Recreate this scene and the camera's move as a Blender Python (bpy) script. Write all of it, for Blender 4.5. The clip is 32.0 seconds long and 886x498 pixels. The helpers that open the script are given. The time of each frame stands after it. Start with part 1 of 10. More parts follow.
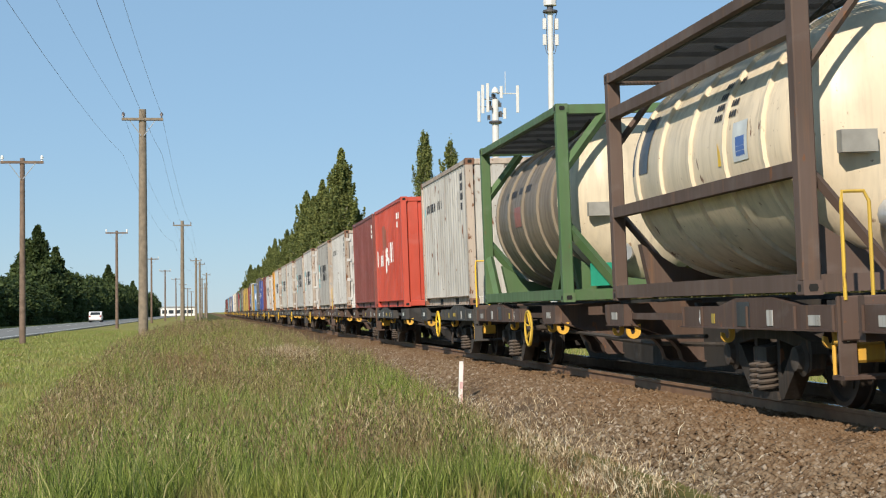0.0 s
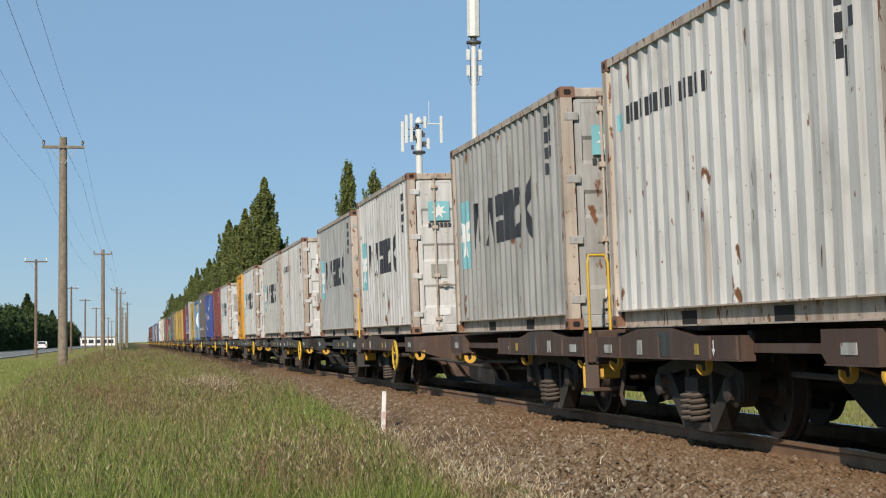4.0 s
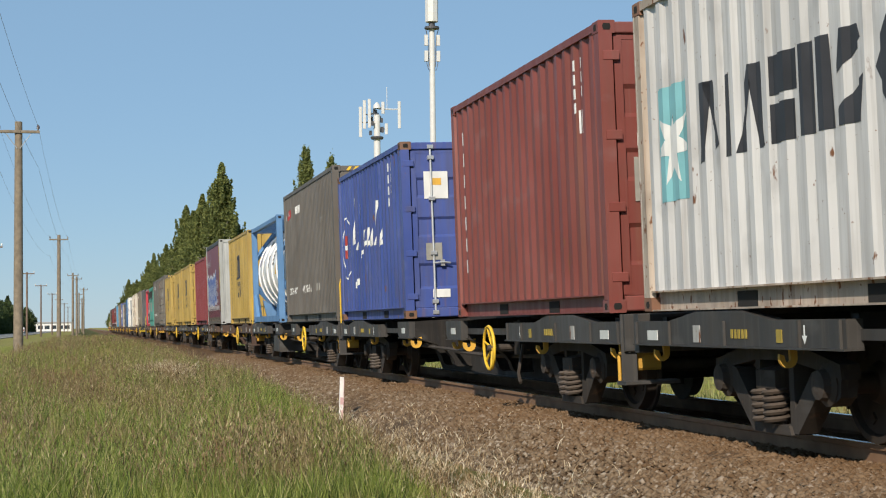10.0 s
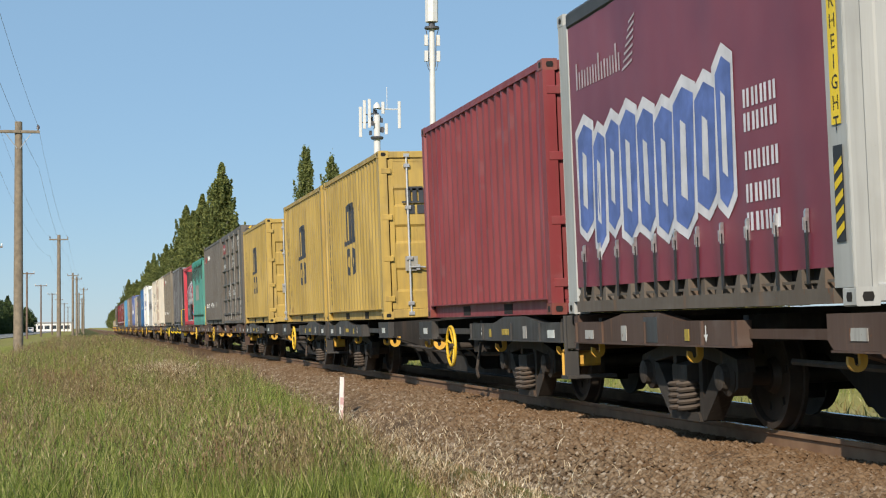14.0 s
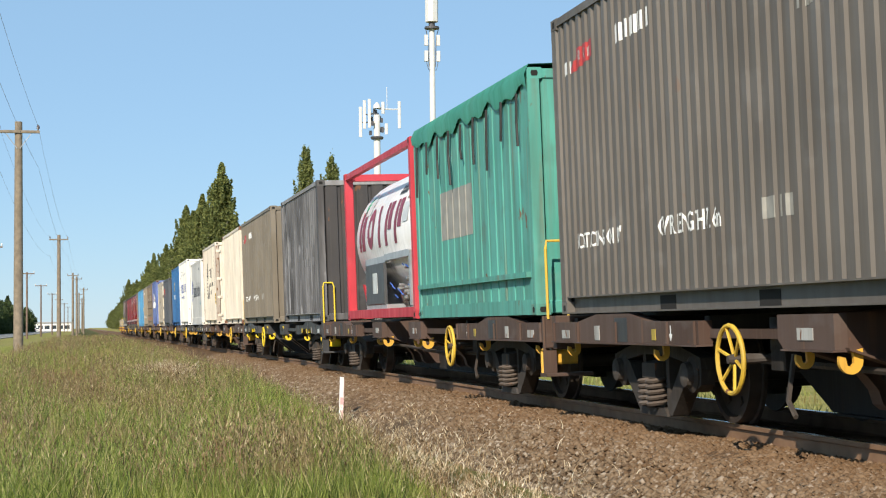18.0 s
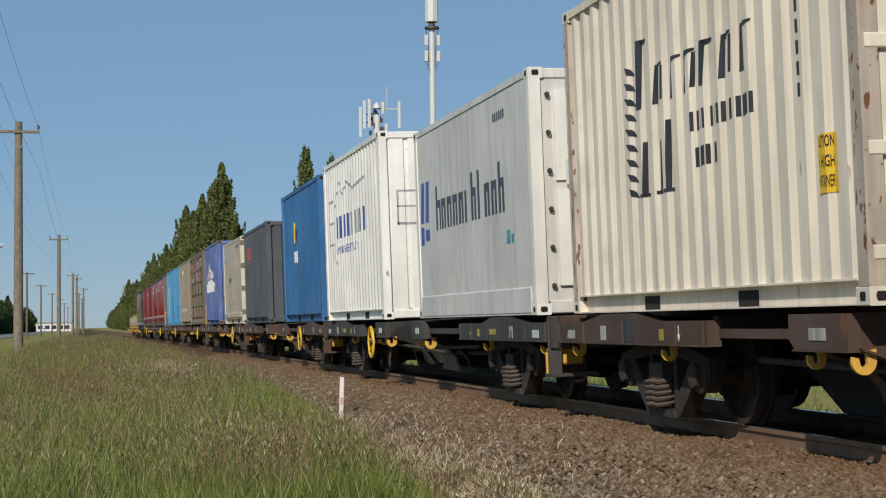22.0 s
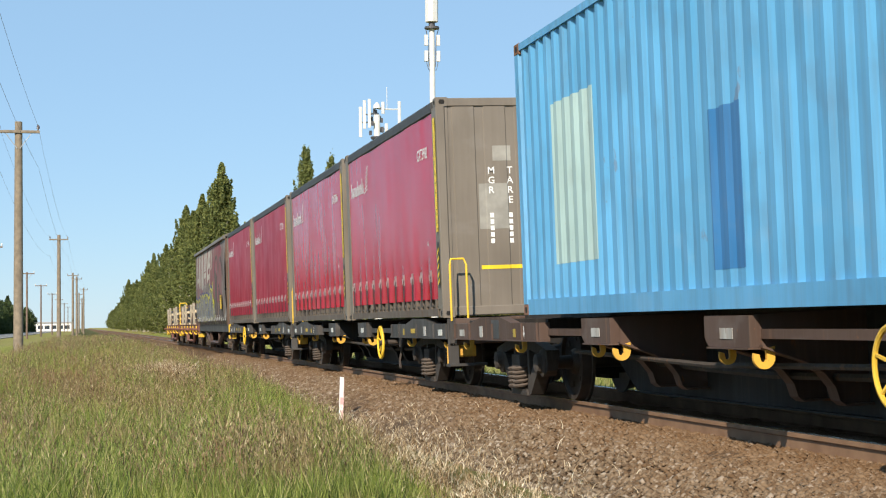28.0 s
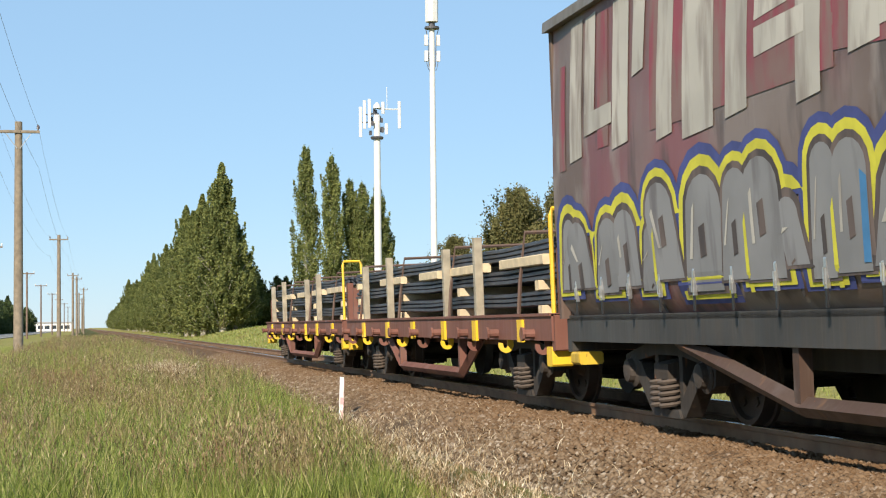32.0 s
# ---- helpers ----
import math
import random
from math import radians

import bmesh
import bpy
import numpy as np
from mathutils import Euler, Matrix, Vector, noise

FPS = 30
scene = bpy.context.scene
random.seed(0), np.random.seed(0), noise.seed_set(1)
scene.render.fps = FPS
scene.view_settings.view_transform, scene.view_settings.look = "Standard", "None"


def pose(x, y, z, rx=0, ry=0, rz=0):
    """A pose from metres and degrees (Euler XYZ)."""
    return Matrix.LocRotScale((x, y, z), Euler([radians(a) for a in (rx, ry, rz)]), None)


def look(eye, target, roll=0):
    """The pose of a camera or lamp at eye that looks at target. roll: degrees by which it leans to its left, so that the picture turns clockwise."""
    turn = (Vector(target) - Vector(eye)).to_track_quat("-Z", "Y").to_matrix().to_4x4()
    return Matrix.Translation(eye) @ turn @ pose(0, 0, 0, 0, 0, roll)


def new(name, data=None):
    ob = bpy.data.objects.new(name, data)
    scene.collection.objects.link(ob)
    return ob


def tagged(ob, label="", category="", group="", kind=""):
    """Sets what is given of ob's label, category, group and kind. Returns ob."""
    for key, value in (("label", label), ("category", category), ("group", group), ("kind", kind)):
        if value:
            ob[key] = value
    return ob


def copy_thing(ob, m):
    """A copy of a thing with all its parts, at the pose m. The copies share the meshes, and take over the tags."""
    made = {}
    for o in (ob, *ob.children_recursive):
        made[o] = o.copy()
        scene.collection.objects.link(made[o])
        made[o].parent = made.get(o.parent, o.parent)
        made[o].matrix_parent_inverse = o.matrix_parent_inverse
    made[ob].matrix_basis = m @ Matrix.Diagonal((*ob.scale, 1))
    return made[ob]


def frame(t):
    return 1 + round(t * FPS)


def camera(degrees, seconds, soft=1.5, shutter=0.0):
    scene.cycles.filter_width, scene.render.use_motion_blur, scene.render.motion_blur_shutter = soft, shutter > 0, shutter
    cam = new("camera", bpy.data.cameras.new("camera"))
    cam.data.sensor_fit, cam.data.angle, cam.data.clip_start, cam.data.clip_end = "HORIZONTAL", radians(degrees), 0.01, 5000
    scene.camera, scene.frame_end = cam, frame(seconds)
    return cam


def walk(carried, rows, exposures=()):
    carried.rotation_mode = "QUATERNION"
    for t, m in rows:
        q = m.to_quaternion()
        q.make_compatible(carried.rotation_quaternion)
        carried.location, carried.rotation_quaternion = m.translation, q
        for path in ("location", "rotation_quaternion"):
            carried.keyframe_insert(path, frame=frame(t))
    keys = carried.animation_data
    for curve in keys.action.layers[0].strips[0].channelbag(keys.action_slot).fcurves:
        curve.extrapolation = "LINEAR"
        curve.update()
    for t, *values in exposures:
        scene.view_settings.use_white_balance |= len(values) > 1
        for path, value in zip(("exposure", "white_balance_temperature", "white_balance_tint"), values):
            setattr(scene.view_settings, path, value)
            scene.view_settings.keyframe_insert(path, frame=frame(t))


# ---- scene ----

# The track runs along +y with its rail heads at z = 0; the train comes towards -y.
LENS = 30.21
EYE = (0.0, 0.0, 0.825)
XC = 5.833          # track centre
CANT = -1.604       # lean of track and train, degrees
SPEED = (11.1346, 0.7384 / 32, 0.1806 / 1024)


def travelled(t):
    return SPEED[0] * t + SPEED[1] * t * t + SPEED[2] * t ** 3


def aim(yaw, pitch, roll):
    a, b = radians(yaw), radians(pitch)
    way = (math.sin(a) * math.cos(b), math.cos(a) * math.cos(b), math.sin(b))
    return look(EYE, (EYE[0] + way[0] * 50, EYE[1] + way[1] * 50, EYE[2] + way[2] * 50), roll)


cam = camera(LENS, 32.0, soft=1.15)
walk(cam, [
    (0.0, aim(8.210, 2.127, -0.61)), (0.5, aim(8.237, 2.097, -0.61)), (1.0, aim(8.230, 2.057, -0.61)),
    (1.5, aim(8.206, 2.037, -0.60)), (2.0, aim(8.267, 2.056, -0.60)), (2.5, aim(9.085, 2.082, -0.60)),
    (3.5, aim(10.50, 2.75, -0.56)), (4.5, aim(11.619, 3.366, -0.53)), (5.0, aim(12.604, 3.350, -0.53)),
    (5.5, aim(12.740, 2.997, -0.58)), (6.0, aim(12.627, 2.740, -0.60)), (6.5, aim(12.635, 2.679, -0.61)),
    (7.0, aim(12.616, 2.655, -0.61)), (7.5, aim(12.565, 2.647, -0.61)), (8.0, aim(12.487, 2.650, -0.61)),
    (8.5, aim(12.428, 2.645, -0.60)), (9.0, aim(12.383, 2.630, -0.60)), (9.5, aim(12.368, 2.627, -0.597)),
    (10.0, aim(12.365, 2.624, -0.597)), (32.0, aim(12.365, 2.624, -0.597))],
     [(0.0, 0.05, 6850, 11), (2.5, -0.02, 6850, 11), (5.0, -0.22, 6500, 11), (9.0, -0.2, 6550, 11), (10.0, -0.1, 6850, 11), (11.0, 0.08, 6850, 11), (12.0, 0.13, 6850, 11), (13.0, 0.04, 6850, 11), (16.0, 0.0, 6850, 11), (17.0, 0.12, 6850, 11), (18.0, 0.26, 6850, 11), (19.0, 0.2, 6850, 11), (20.3, 0.04, 6850, 11), (21.0, -0.27, 6650, 11), (22.0, -0.5, 6500, 11), (23.0, -0.45, 6500, 11), (24.0, -0.1, 6500, 11), (25.0, 0.12, 6850, 11), (26.0, 0.22, 6850, 11), (30.0, 0.38, 7000, 12), (32.0, 0.40, 7000, 12)])

# ---- light ----
SUN_WAY = Vector((-0.78, -1.42, 1.0)).normalized()
world = bpy.data.worlds.new("sky")
scene.world = world
world.use_nodes = True
wn = world.node_tree.nodes
sky = wn.new("ShaderNodeTexSky")
sky.sky_type, sky.sun_disc = "NISHITA", False
sky.sun_elevation = math.asin(SUN_WAY.z)
sky.sun_rotation = math.atan2(SUN_WAY.x, SUN_WAY.y)
sky.air_density, sky.dust_density, sky.ozone_density = 0.9, 0.0, 4.0
tint = wn.new("ShaderNodeMix")
tint.data_type, tint.blend_type = "RGBA", "MULTIPLY"
tint.inputs[0].default_value, tint.inputs[7].default_value = 1.0, (0.93, 0.985, 1.13, 1.0)
world.node_tree.links.new(sky.outputs[0], tint.inputs[6])
clear = wn.new("ShaderNodeMix")
clear.data_type = "RGBA"
clear.inputs[0].default_value, clear.inputs[7].default_value = 0.6, (3.65, 6.35, 8.9, 1.0)
world.node_tree.links.new(tint.outputs[2], clear.inputs[6])
world.node_tree.links.new(clear.outputs[2], wn["Background"].inputs[0])
wn["Background"].inputs[1].default_value = 0.086
sun = new("sun", bpy.data.lights.new("sun", "SUN"))
sun.data.energy, sun.data.angle, sun.data.color = 5.0, radians(0.53), (1.0, 0.92, 0.80)
sun.matrix_world = look(tuple(SUN_WAY * 50), (0, 0, 0))
scene.view_settings.exposure = 0.0

# ---- materials ----


class Shade:
    """A node material with a principled surface and a few shortcuts."""

    def __init__(self, name, rough=0.6, metal=0.0, spec=0.5):
        self.m = bpy.data.materials.new(name)
        self.m.use_nodes = True
        self.t = self.m.node_tree
        self.b = self.t.nodes["Principled BSDF"]
        self.b.inputs["Roughness"].default_value = rough
        self.b.inputs["Metallic"].default_value = metal
        self.b.inputs["Specular IOR Level"].default_value = spec
        tc = self.node("ShaderNodeTexCoord")
        oi = self.node("ShaderNodeObjectInfo")
        add = self.node("ShaderNodeVectorMath", operation="ADD")
        mul = self.node("ShaderNodeMath", operation="MULTIPLY")
        mul.inputs[1].default_value = 37.0
        self.link(oi.outputs["Random"], mul.inputs[0])
        self.link(tc.outputs["Object"], add.inputs[0])
        self.link(mul.outputs[0], add.inputs[1])
        self.here = add.outputs[0]
        self.random = oi.outputs["Random"]

    def node(self, kind, **kw):
        n = self.t.nodes.new(kind)
        if "operation" in kw:
            n.operation = kw["operation"]
        return n

    def link(self, a, b):
        self.t.links.new(a, b)

    def noise(self, scale, detail=4.0, stretch=(1, 1, 1), where=None):
        mp = self.node("ShaderNodeVectorMath", operation="MULTIPLY")
        mp.inputs[1].default_value = stretch
        self.link(where or self.here, mp.inputs[0])
        n = self.node("ShaderNodeTexNoise")
        n.inputs["Scale"].default_value, n.inputs["Detail"].default_value = scale, detail
        self.link(mp.outputs[0], n.inputs["Vector"])
        return n.outputs["Fac"]

    def ramp(self, fac, lo, hi, a=0.0, b=1.0):
        n = self.node("ShaderNodeMapRange")
        n.clamp = True
        for i, v in enumerate((lo, hi, a, b)):
            n.inputs[i + 1].default_value = v
        self.link(fac, n.inputs[0])
        return n.outputs[0]

    def mix(self, fac, a, b):
        n = self.node("ShaderNodeMix")
        n.data_type = "RGBA"
        for v, sock in ((fac, n.inputs[0]), (a, n.inputs[6]), (b, n.inputs[7])):
            if isinstance(v, (int, float)):
                sock.default_value = v
            elif isinstance(v, (tuple, list)):
                sock.default_value = (*v, 1.0)
            else:
                self.link(v, sock)
        return n.outputs[2]

    def colour(self, c):
        if isinstance(c, (tuple, list)):
            self.b.inputs["Base Color"].default_value = (*c, 1.0)
        else:
            self.link(c, self.b.inputs["Base Color"])
        return self

    def rough(self, fac):
        self.link(fac, self.b.inputs["Roughness"])
        return self

    def bump(self, fac, strength=0.3, distance=0.01):
        n = self.node("ShaderNodeBump")
        n.inputs["Strength"].default_value, n.inputs["Distance"].default_value = strength, distance
        self.link(fac, n.inputs["Height"])
        self.link(n.outputs[0], self.b.inputs["Normal"])
        return self


def darker(c, k):
    return tuple(v * k for v in c)


RUST = (0.16, 0.065, 0.028)
GRIME = (0.09, 0.075, 0.06)


def paint(name, c, rust=0.25, grime=0.35, rough=0.5, fade=0.12, grain=1.0):
    """Weathered paint on steel: faded in patches, streaked from above, scuffed, rusty in spots and runs."""
    s = Shade(name, rough)
    big = s.noise(0.8, 3)
    col = s.mix(s.ramp(big, 0.35, 0.7, 0.0, 1.0), darker(c, 1 - fade * 0.6), tuple(min(1, v * (1 + fade) + 0.02) for v in c))
    streak = s.noise(2.2, 6, (3.0, 3.0, 0.20))
    dirt = tuple(0.35 * v + 0.6 * g for v, g in zip(c, GRIME))
    col = s.mix(s.ramp(streak, 0.46, 0.74, 0.0, grime), col, dirt)
    fine = s.noise(9.0, 5, (1.6, 1.6, 0.10))
    col = s.mix(s.ramp(fine, 0.55, 0.75, 0.0, grime * 0.8), col, dirt)
    scuff = s.noise(1.7, 8, (1.0, 1.0, 1.6))
    col = s.mix(s.ramp(scuff, 0.60, 0.68, 0.0, 0.30), col, tuple(min(0.9, 0.75 * v + 0.10) for v in c))
    blotch = s.noise(2.6, 8, (1.0, 1.0, 0.7))
    col = s.mix(s.ramp(blotch, 0.56, 0.70, 0.0, grime * 0.8), col, dirt)
    thin = s.noise(17.0, 6, (1.8, 1.8, 0.05))
    col = s.mix(s.ramp(thin, 0.54, 0.70, 0.0, min(0.7, grime * 0.9)), col, tuple(0.62 * v + 0.38 * g for v, g in zip(c, (0.17, 0.15, 0.125))))
    specks = s.noise(24.0, 5)
    col = s.mix(s.ramp(specks, 0.72 - 0.05 * rust, 0.75 - 0.05 * rust, 0.0, min(0.9, rust * 1.6)), col, RUST)
    spots = s.noise(5.5 * grain, 8, (1.0, 1.0, 0.45))
    lim = 0.73 - 0.13 * rust
    col = s.mix(s.ramp(spots, lim, lim + 0.03, 0.0, min(1, rust * 2.5)), col, RUST)
    runs = s.noise(3.0, 7, (2.2, 2.2, 0.13))
    col = s.mix(s.ramp(runs, 0.66 - 0.10 * rust, 0.84 - 0.10 * rust, 0.0, min(0.7, rust * 1.4)), col, (0.23, 0.115, 0.055))
    s.colour(col)
    s.rough(s.ramp(streak, 0.3, 0.8, rough - 0.08, rough + 0.2))
    s.bump(s.noise(1.3, 4), 0.5, 0.03)
    return s.m


def plain(name, c, rough=0.5, metal=0.0, vary=0.25, scale=6.0, bump=0.0):
    s = Shade(name, rough, metal)
    s.colour(s.mix(s.ramp(s.noise(scale, 5), 0.3, 0.75), darker(c, 1 - vary), tuple(min(1, v * (1 + vary)) for v in c)))
    if bump:
        s.bump(s.noise(scale * 4, 5), bump, 0.01)
    return s.m


def foliage(name, a, b, rough=0.65):
    s = Shade(name, rough, spec=0.25)
    g = s.node("ShaderNodeNewGeometry")
    col = s.mix(g.outputs["Random Per Island"], a, b)
    s.colour(s.mix(s.ramp(s.noise(0.35, 2), 0.35, 0.65, 0.0, 0.55), col, darker(a, 0.7)))
    s.b.inputs["Transmission Weight"].default_value = 0.0
    tr = s.node("ShaderNodeBsdfTranslucent")
    s.link(s.b.inputs["Base Color"].links[0].from_socket, tr.inputs[0])
    mx = s.node("ShaderNodeMixShader")
    mx.inputs[0].default_value = 0.28
    out = s.t.nodes["Material Output"]
    s.link(s.b.outputs[0], mx.inputs[1])
    s.link(tr.outputs[0], mx.inputs[2])
    s.link(mx.outputs[0], out.inputs[0])
    return s.m


# ---- mesh building ----


class Mesh:
    """Collects vertices and faces of one part."""

    def __init__(self):
        self.v, self.f = [], []

    def add(self, verts, faces):
        n = len(self.v)
        self.v.extend(tuple(p) for p in verts)
        self.f.extend(tuple(i + n for i in f) for f in faces)
        return self

    def box(self, x0, x1, y0, y1, z0, z1):
        return self.add([(x0, y0, z0), (x1, y0, z0), (x1, y1, z0), (x0, y1, z0), (x0, y0, z1), (x1, y0, z1), (x1, y1, z1), (x0, y1, z1)],
                        [(3, 2, 1, 0), (4, 5, 6, 7), (0, 1, 5, 4), (1, 2, 6, 5), (2, 3, 7, 6), (3, 0, 4, 7)])

    def block(self, x0, x1, y0, y1, z0, z1, c=0.01):
        """A box with chamfered edges along its longest side."""
        d = (x1 - x0, y1 - y0, z1 - z0)
        ax = d.index(max(d))
        lim = [(x0, x1), (y0, y1), (z0, z1)]
        a, b = [i for i in range(3) if i != ax]
        (a0, a1), (b0, b1) = lim[a], lim[b]
        c = min(c, (a1 - a0) / 3, (b1 - b0) / 3)
        ring = [(a0 + c, b0), (a1 - c, b0), (a1, b0 + c), (a1, b1 - c), (a1 - c, b1), (a0 + c, b1), (a0, b1 - c), (a0, b0 + c)]
        return self.prism(ring, lim[ax][0], lim[ax][1], ax)

    def prism(self, ring, lo, hi, axis=1):
        """A flat outline swept along an axis; the outline runs in the two other axes, in order."""
        n = len(ring)
        vs = []
        for w in (lo, hi):
            for p, q in ring:
                co = [p, q]
                co.insert(axis, w)
                vs.append(tuple(co))
        fs = [(i, (i + 1) % n, n + (i + 1) % n, n + i) for i in range(n)]
        fs += [tuple(range(n - 1, -1, -1)), tuple(range(n, 2 * n))]
        return self.add(vs, fs)

    def tube(self, path, r, n=6, closed=False, r2=None):
        """A round bar along a path of points."""
        pts = [Vector(p) for p in path]
        m = len(pts)
        vs, fs = [], []
        for i, p in enumerate(pts):
            a = pts[i - 1] if (i or closed) else p
            b = pts[(i + 1) % m] if (i < m - 1 or closed) else p
            d = (b - a).normalized()
            s = d.orthogonal().normalized() if abs(d.z) > 0.95 or abs(d.z) < 1e-6 and False else d.cross(Vector((0.03, 0.02, 1))).normalized()
            u = s.cross(d)
            rr = r if r2 is None else r + (r2 - r) * i / (m - 1)
            for k in range(n):
                w = 2 * math.pi * k / n
                vs.append(p + s * math.cos(w) * rr + u * math.sin(w) * rr)
        for i in range(m if closed else m - 1):
            j = (i + 1) % m
            for k in range(n):
                fs.append((i * n + k, i * n + (k + 1) % n, j * n + (k + 1) % n, j * n + k))
        if not closed:
            fs += [tuple(range(n)), tuple(range((m - 1) * n + n - 1, (m - 1) * n - 1, -1))]
        return self.add(vs, fs)

    def lathe(self, rings, n=24, axis=1, at=(0, 0, 0)):
        """Rings of (place along the axis, radius) round a line through at."""
        vs, fs = [], []
        for w, r in rings:
            for k in range(n):
                a = 2 * math.pi * k / n
                co = [math.cos(a) * r, math.sin(a) * r]
                co.insert(axis, w)
                vs.append((co[0] + at[0], co[1] + at[1], co[2] + at[2]))
        m = len(rings)
        for i in range(m - 1):
            for k in range(n):
                fs.append((i * n + k, i * n + (k + 1) % n, (i + 1) * n + (k + 1) % n, (i + 1) * n + k))
        fs += [tuple(range(n - 1, -1, -1)), tuple(range((m - 1) * n, m * n))]
        return self.add(vs, fs)

    def data(self, name, material, smooth=False):
        me = bpy.data.meshes.new(name)
        me.from_pydata(self.v, [], self.f)
        bm = bmesh.new()
        bm.from_mesh(me)
        bmesh.ops.recalc_face_normals(bm, faces=bm.faces)
        bm.to_mesh(me)
        bm.free()
        if smooth:
            me.shade_smooth()
            me.set_sharp_from_angle(angle=radians(40))
        if material:
            me.materials.append(material)
        return me


def part(name, mesh, material, parent=None, label="", smooth=False, at=None):
    data = mesh if isinstance(mesh, bpy.types.Mesh) else mesh.data(name, material, smooth)
    ob = new(name, data)
    if parent:
        ob.parent = parent
    if at is not None:
        ob.matrix_basis = at if isinstance(at, Matrix) else Matrix.Translation(at)
    if label:
        tagged(ob, label)
    return ob


def thing(name, label, category, group="", at=None, kind=""):
    ob = new(name)
    ob.empty_display_size = 0.2
    tagged(ob, label, category, group, kind)
    if at is not None:
        ob.matrix_basis = at if isinstance(at, Matrix) else Matrix.Translation(at)
    return ob

# ---- the setting: ground, road, track ----


def ground_height(x, y):
    """The lie of the land: a shallow dip by the line, a low bank along it."""
    z = -0.50 + 0.05 * math.sin(x * 0.31 + 0.7) * math.cos(y * 0.07)
    if y < 60:
        z -= 0.17 * max(0.0, min(1.0, (55 - y) / 35)) * max(0.0, min(1.0, (6 - abs(x + 1)) / 4))
    if x > XC + 4:
        z += 0.28 * min(1.0, (x - XC - 4) / 4)
    if x > XC + 5 and y > 50:
        z += 0.95 * min(1.0, (x - XC - 5) / 7) * min(1.0, (y - 50) / 60)
    if x < -9:
        z = max(z, -0.50)
    return z


def meadow(name, a, b, c, dry):
    s = Shade(name, 0.9, spec=0.1)
    n1, n2 = s.noise(0.25, 4), s.noise(2.2, 6)
    col = s.mix(s.ramp(n1, 0.35, 0.65), a, b)
    col = s.mix(s.ramp(n2, 0.45, 0.75, 0.0, 0.8), col, c)
    col = s.mix(s.ramp(s.noise(0.6, 6, (1, 0.4, 1)), 0.55, 0.72, 0.0, 0.7), col, dry)
    # darker ground colour in the band where the grass is left long beside the line
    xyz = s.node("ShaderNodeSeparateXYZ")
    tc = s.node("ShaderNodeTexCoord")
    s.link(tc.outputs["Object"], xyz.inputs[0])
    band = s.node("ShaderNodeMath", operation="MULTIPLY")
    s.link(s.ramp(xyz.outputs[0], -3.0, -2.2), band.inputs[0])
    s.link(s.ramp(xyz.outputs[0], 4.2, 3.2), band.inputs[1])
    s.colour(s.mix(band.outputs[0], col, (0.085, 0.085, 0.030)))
    s.bump(s.noise(14, 8), 0.9, 0.06)
    return s.m


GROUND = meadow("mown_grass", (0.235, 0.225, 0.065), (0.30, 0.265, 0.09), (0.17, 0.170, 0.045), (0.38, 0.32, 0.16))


def axis_steps(spans):
    out = []
    for lo, hi, n in spans:
        out += [lo + (hi - lo) * i / n for i in range(n)]
    return out + [spans[-1][1]]


def build_ground():
    xs = axis_steps([(-4000, -300, 6), (-300, -40, 8), (-40, 24, 64), (24, 300, 12), (300, 4000, 6)])
    ys = axis_steps([(-2000, -40, 6), (-40, 110, 100), (110, 900, 50), (900, 4500, 6)])
    m = Mesh()
    m.v = [(x, y, ground_height(x, y)) for y in ys for x in xs]
    w = len(xs)
    m.f = [(j * w + i, j * w + i + 1, (j + 1) * w + i + 1, (j + 1) * w + i) for j in range(len(ys) - 1) for i in range(w - 1)]
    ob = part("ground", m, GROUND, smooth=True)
    return tagged(ob, "flat grassland with patchy green and straw-coloured turf", "ground", kind="structure")


def asphalt():
    s = Shade("asphalt", 0.85)
    col = s.mix(s.ramp(s.noise(0.5, 3, (1, 0.15, 1)), 0.3, 0.7), (0.13, 0.125, 0.12), (0.19, 0.185, 0.175))
    s.colour(s.mix(s.noise(60, 4), col, (0.24, 0.235, 0.22)))
    s.bump(s.noise(80, 4), 0.5, 0.01)
    return s.m


def build_road():
    top = -0.40
    road = part("road", Mesh().prism([(-17.6, -0.75), (-17.6, top), (-14.0, top + 0.05), (-10.4, top), (-10.4, -0.75)], -60, 3500), asphalt())
    tagged(road, "two-lane grey asphalt road with white dashed centre line", "road", kind="structure")
    white = plain("road_paint", (0.72, 0.72, 0.68), 0.7, vary=0.15)
    dash = Mesh().box(-0.06, 0.06, 0, 3.0, 0, 0.006).data("centre_dash", white)
    for i in range(60):
        part("centre_dash", dash, None, road, at=(-14.0, 20 + i * 10.0, top + 0.052))
    for x in (-17.2, -10.8):
        part("edge_line", Mesh().box(x - 0.05, x + 0.05, -60, 1500, top + 0.006, top + 0.012), white, road)
    return road


def rusted(s, col, amount):
    """Brake dust and rust lie thick beside the rails and thin out down the shoulder."""
    tc = s.node("ShaderNodeTexCoord")
    xyz = s.node("ShaderNodeSeparateXYZ")
    s.link(tc.outputs["Object"], xyz.inputs[0])
    edge = s.node("ShaderNodeMath", operation="ADD")
    wob = s.node("ShaderNodeMath", operation="MULTIPLY")
    wob.inputs[1].default_value = 1.6
    s.link(s.noise(0.9, 5, (1, 0.35, 1)), wob.inputs[0])
    s.link(xyz.outputs[0], edge.inputs[0])
    s.link(wob.outputs[0], edge.inputs[1])
    return s.mix(s.ramp(edge.outputs[0], -1.7, -0.2, 0.24, amount), col, (0.180, 0.098, 0.047))


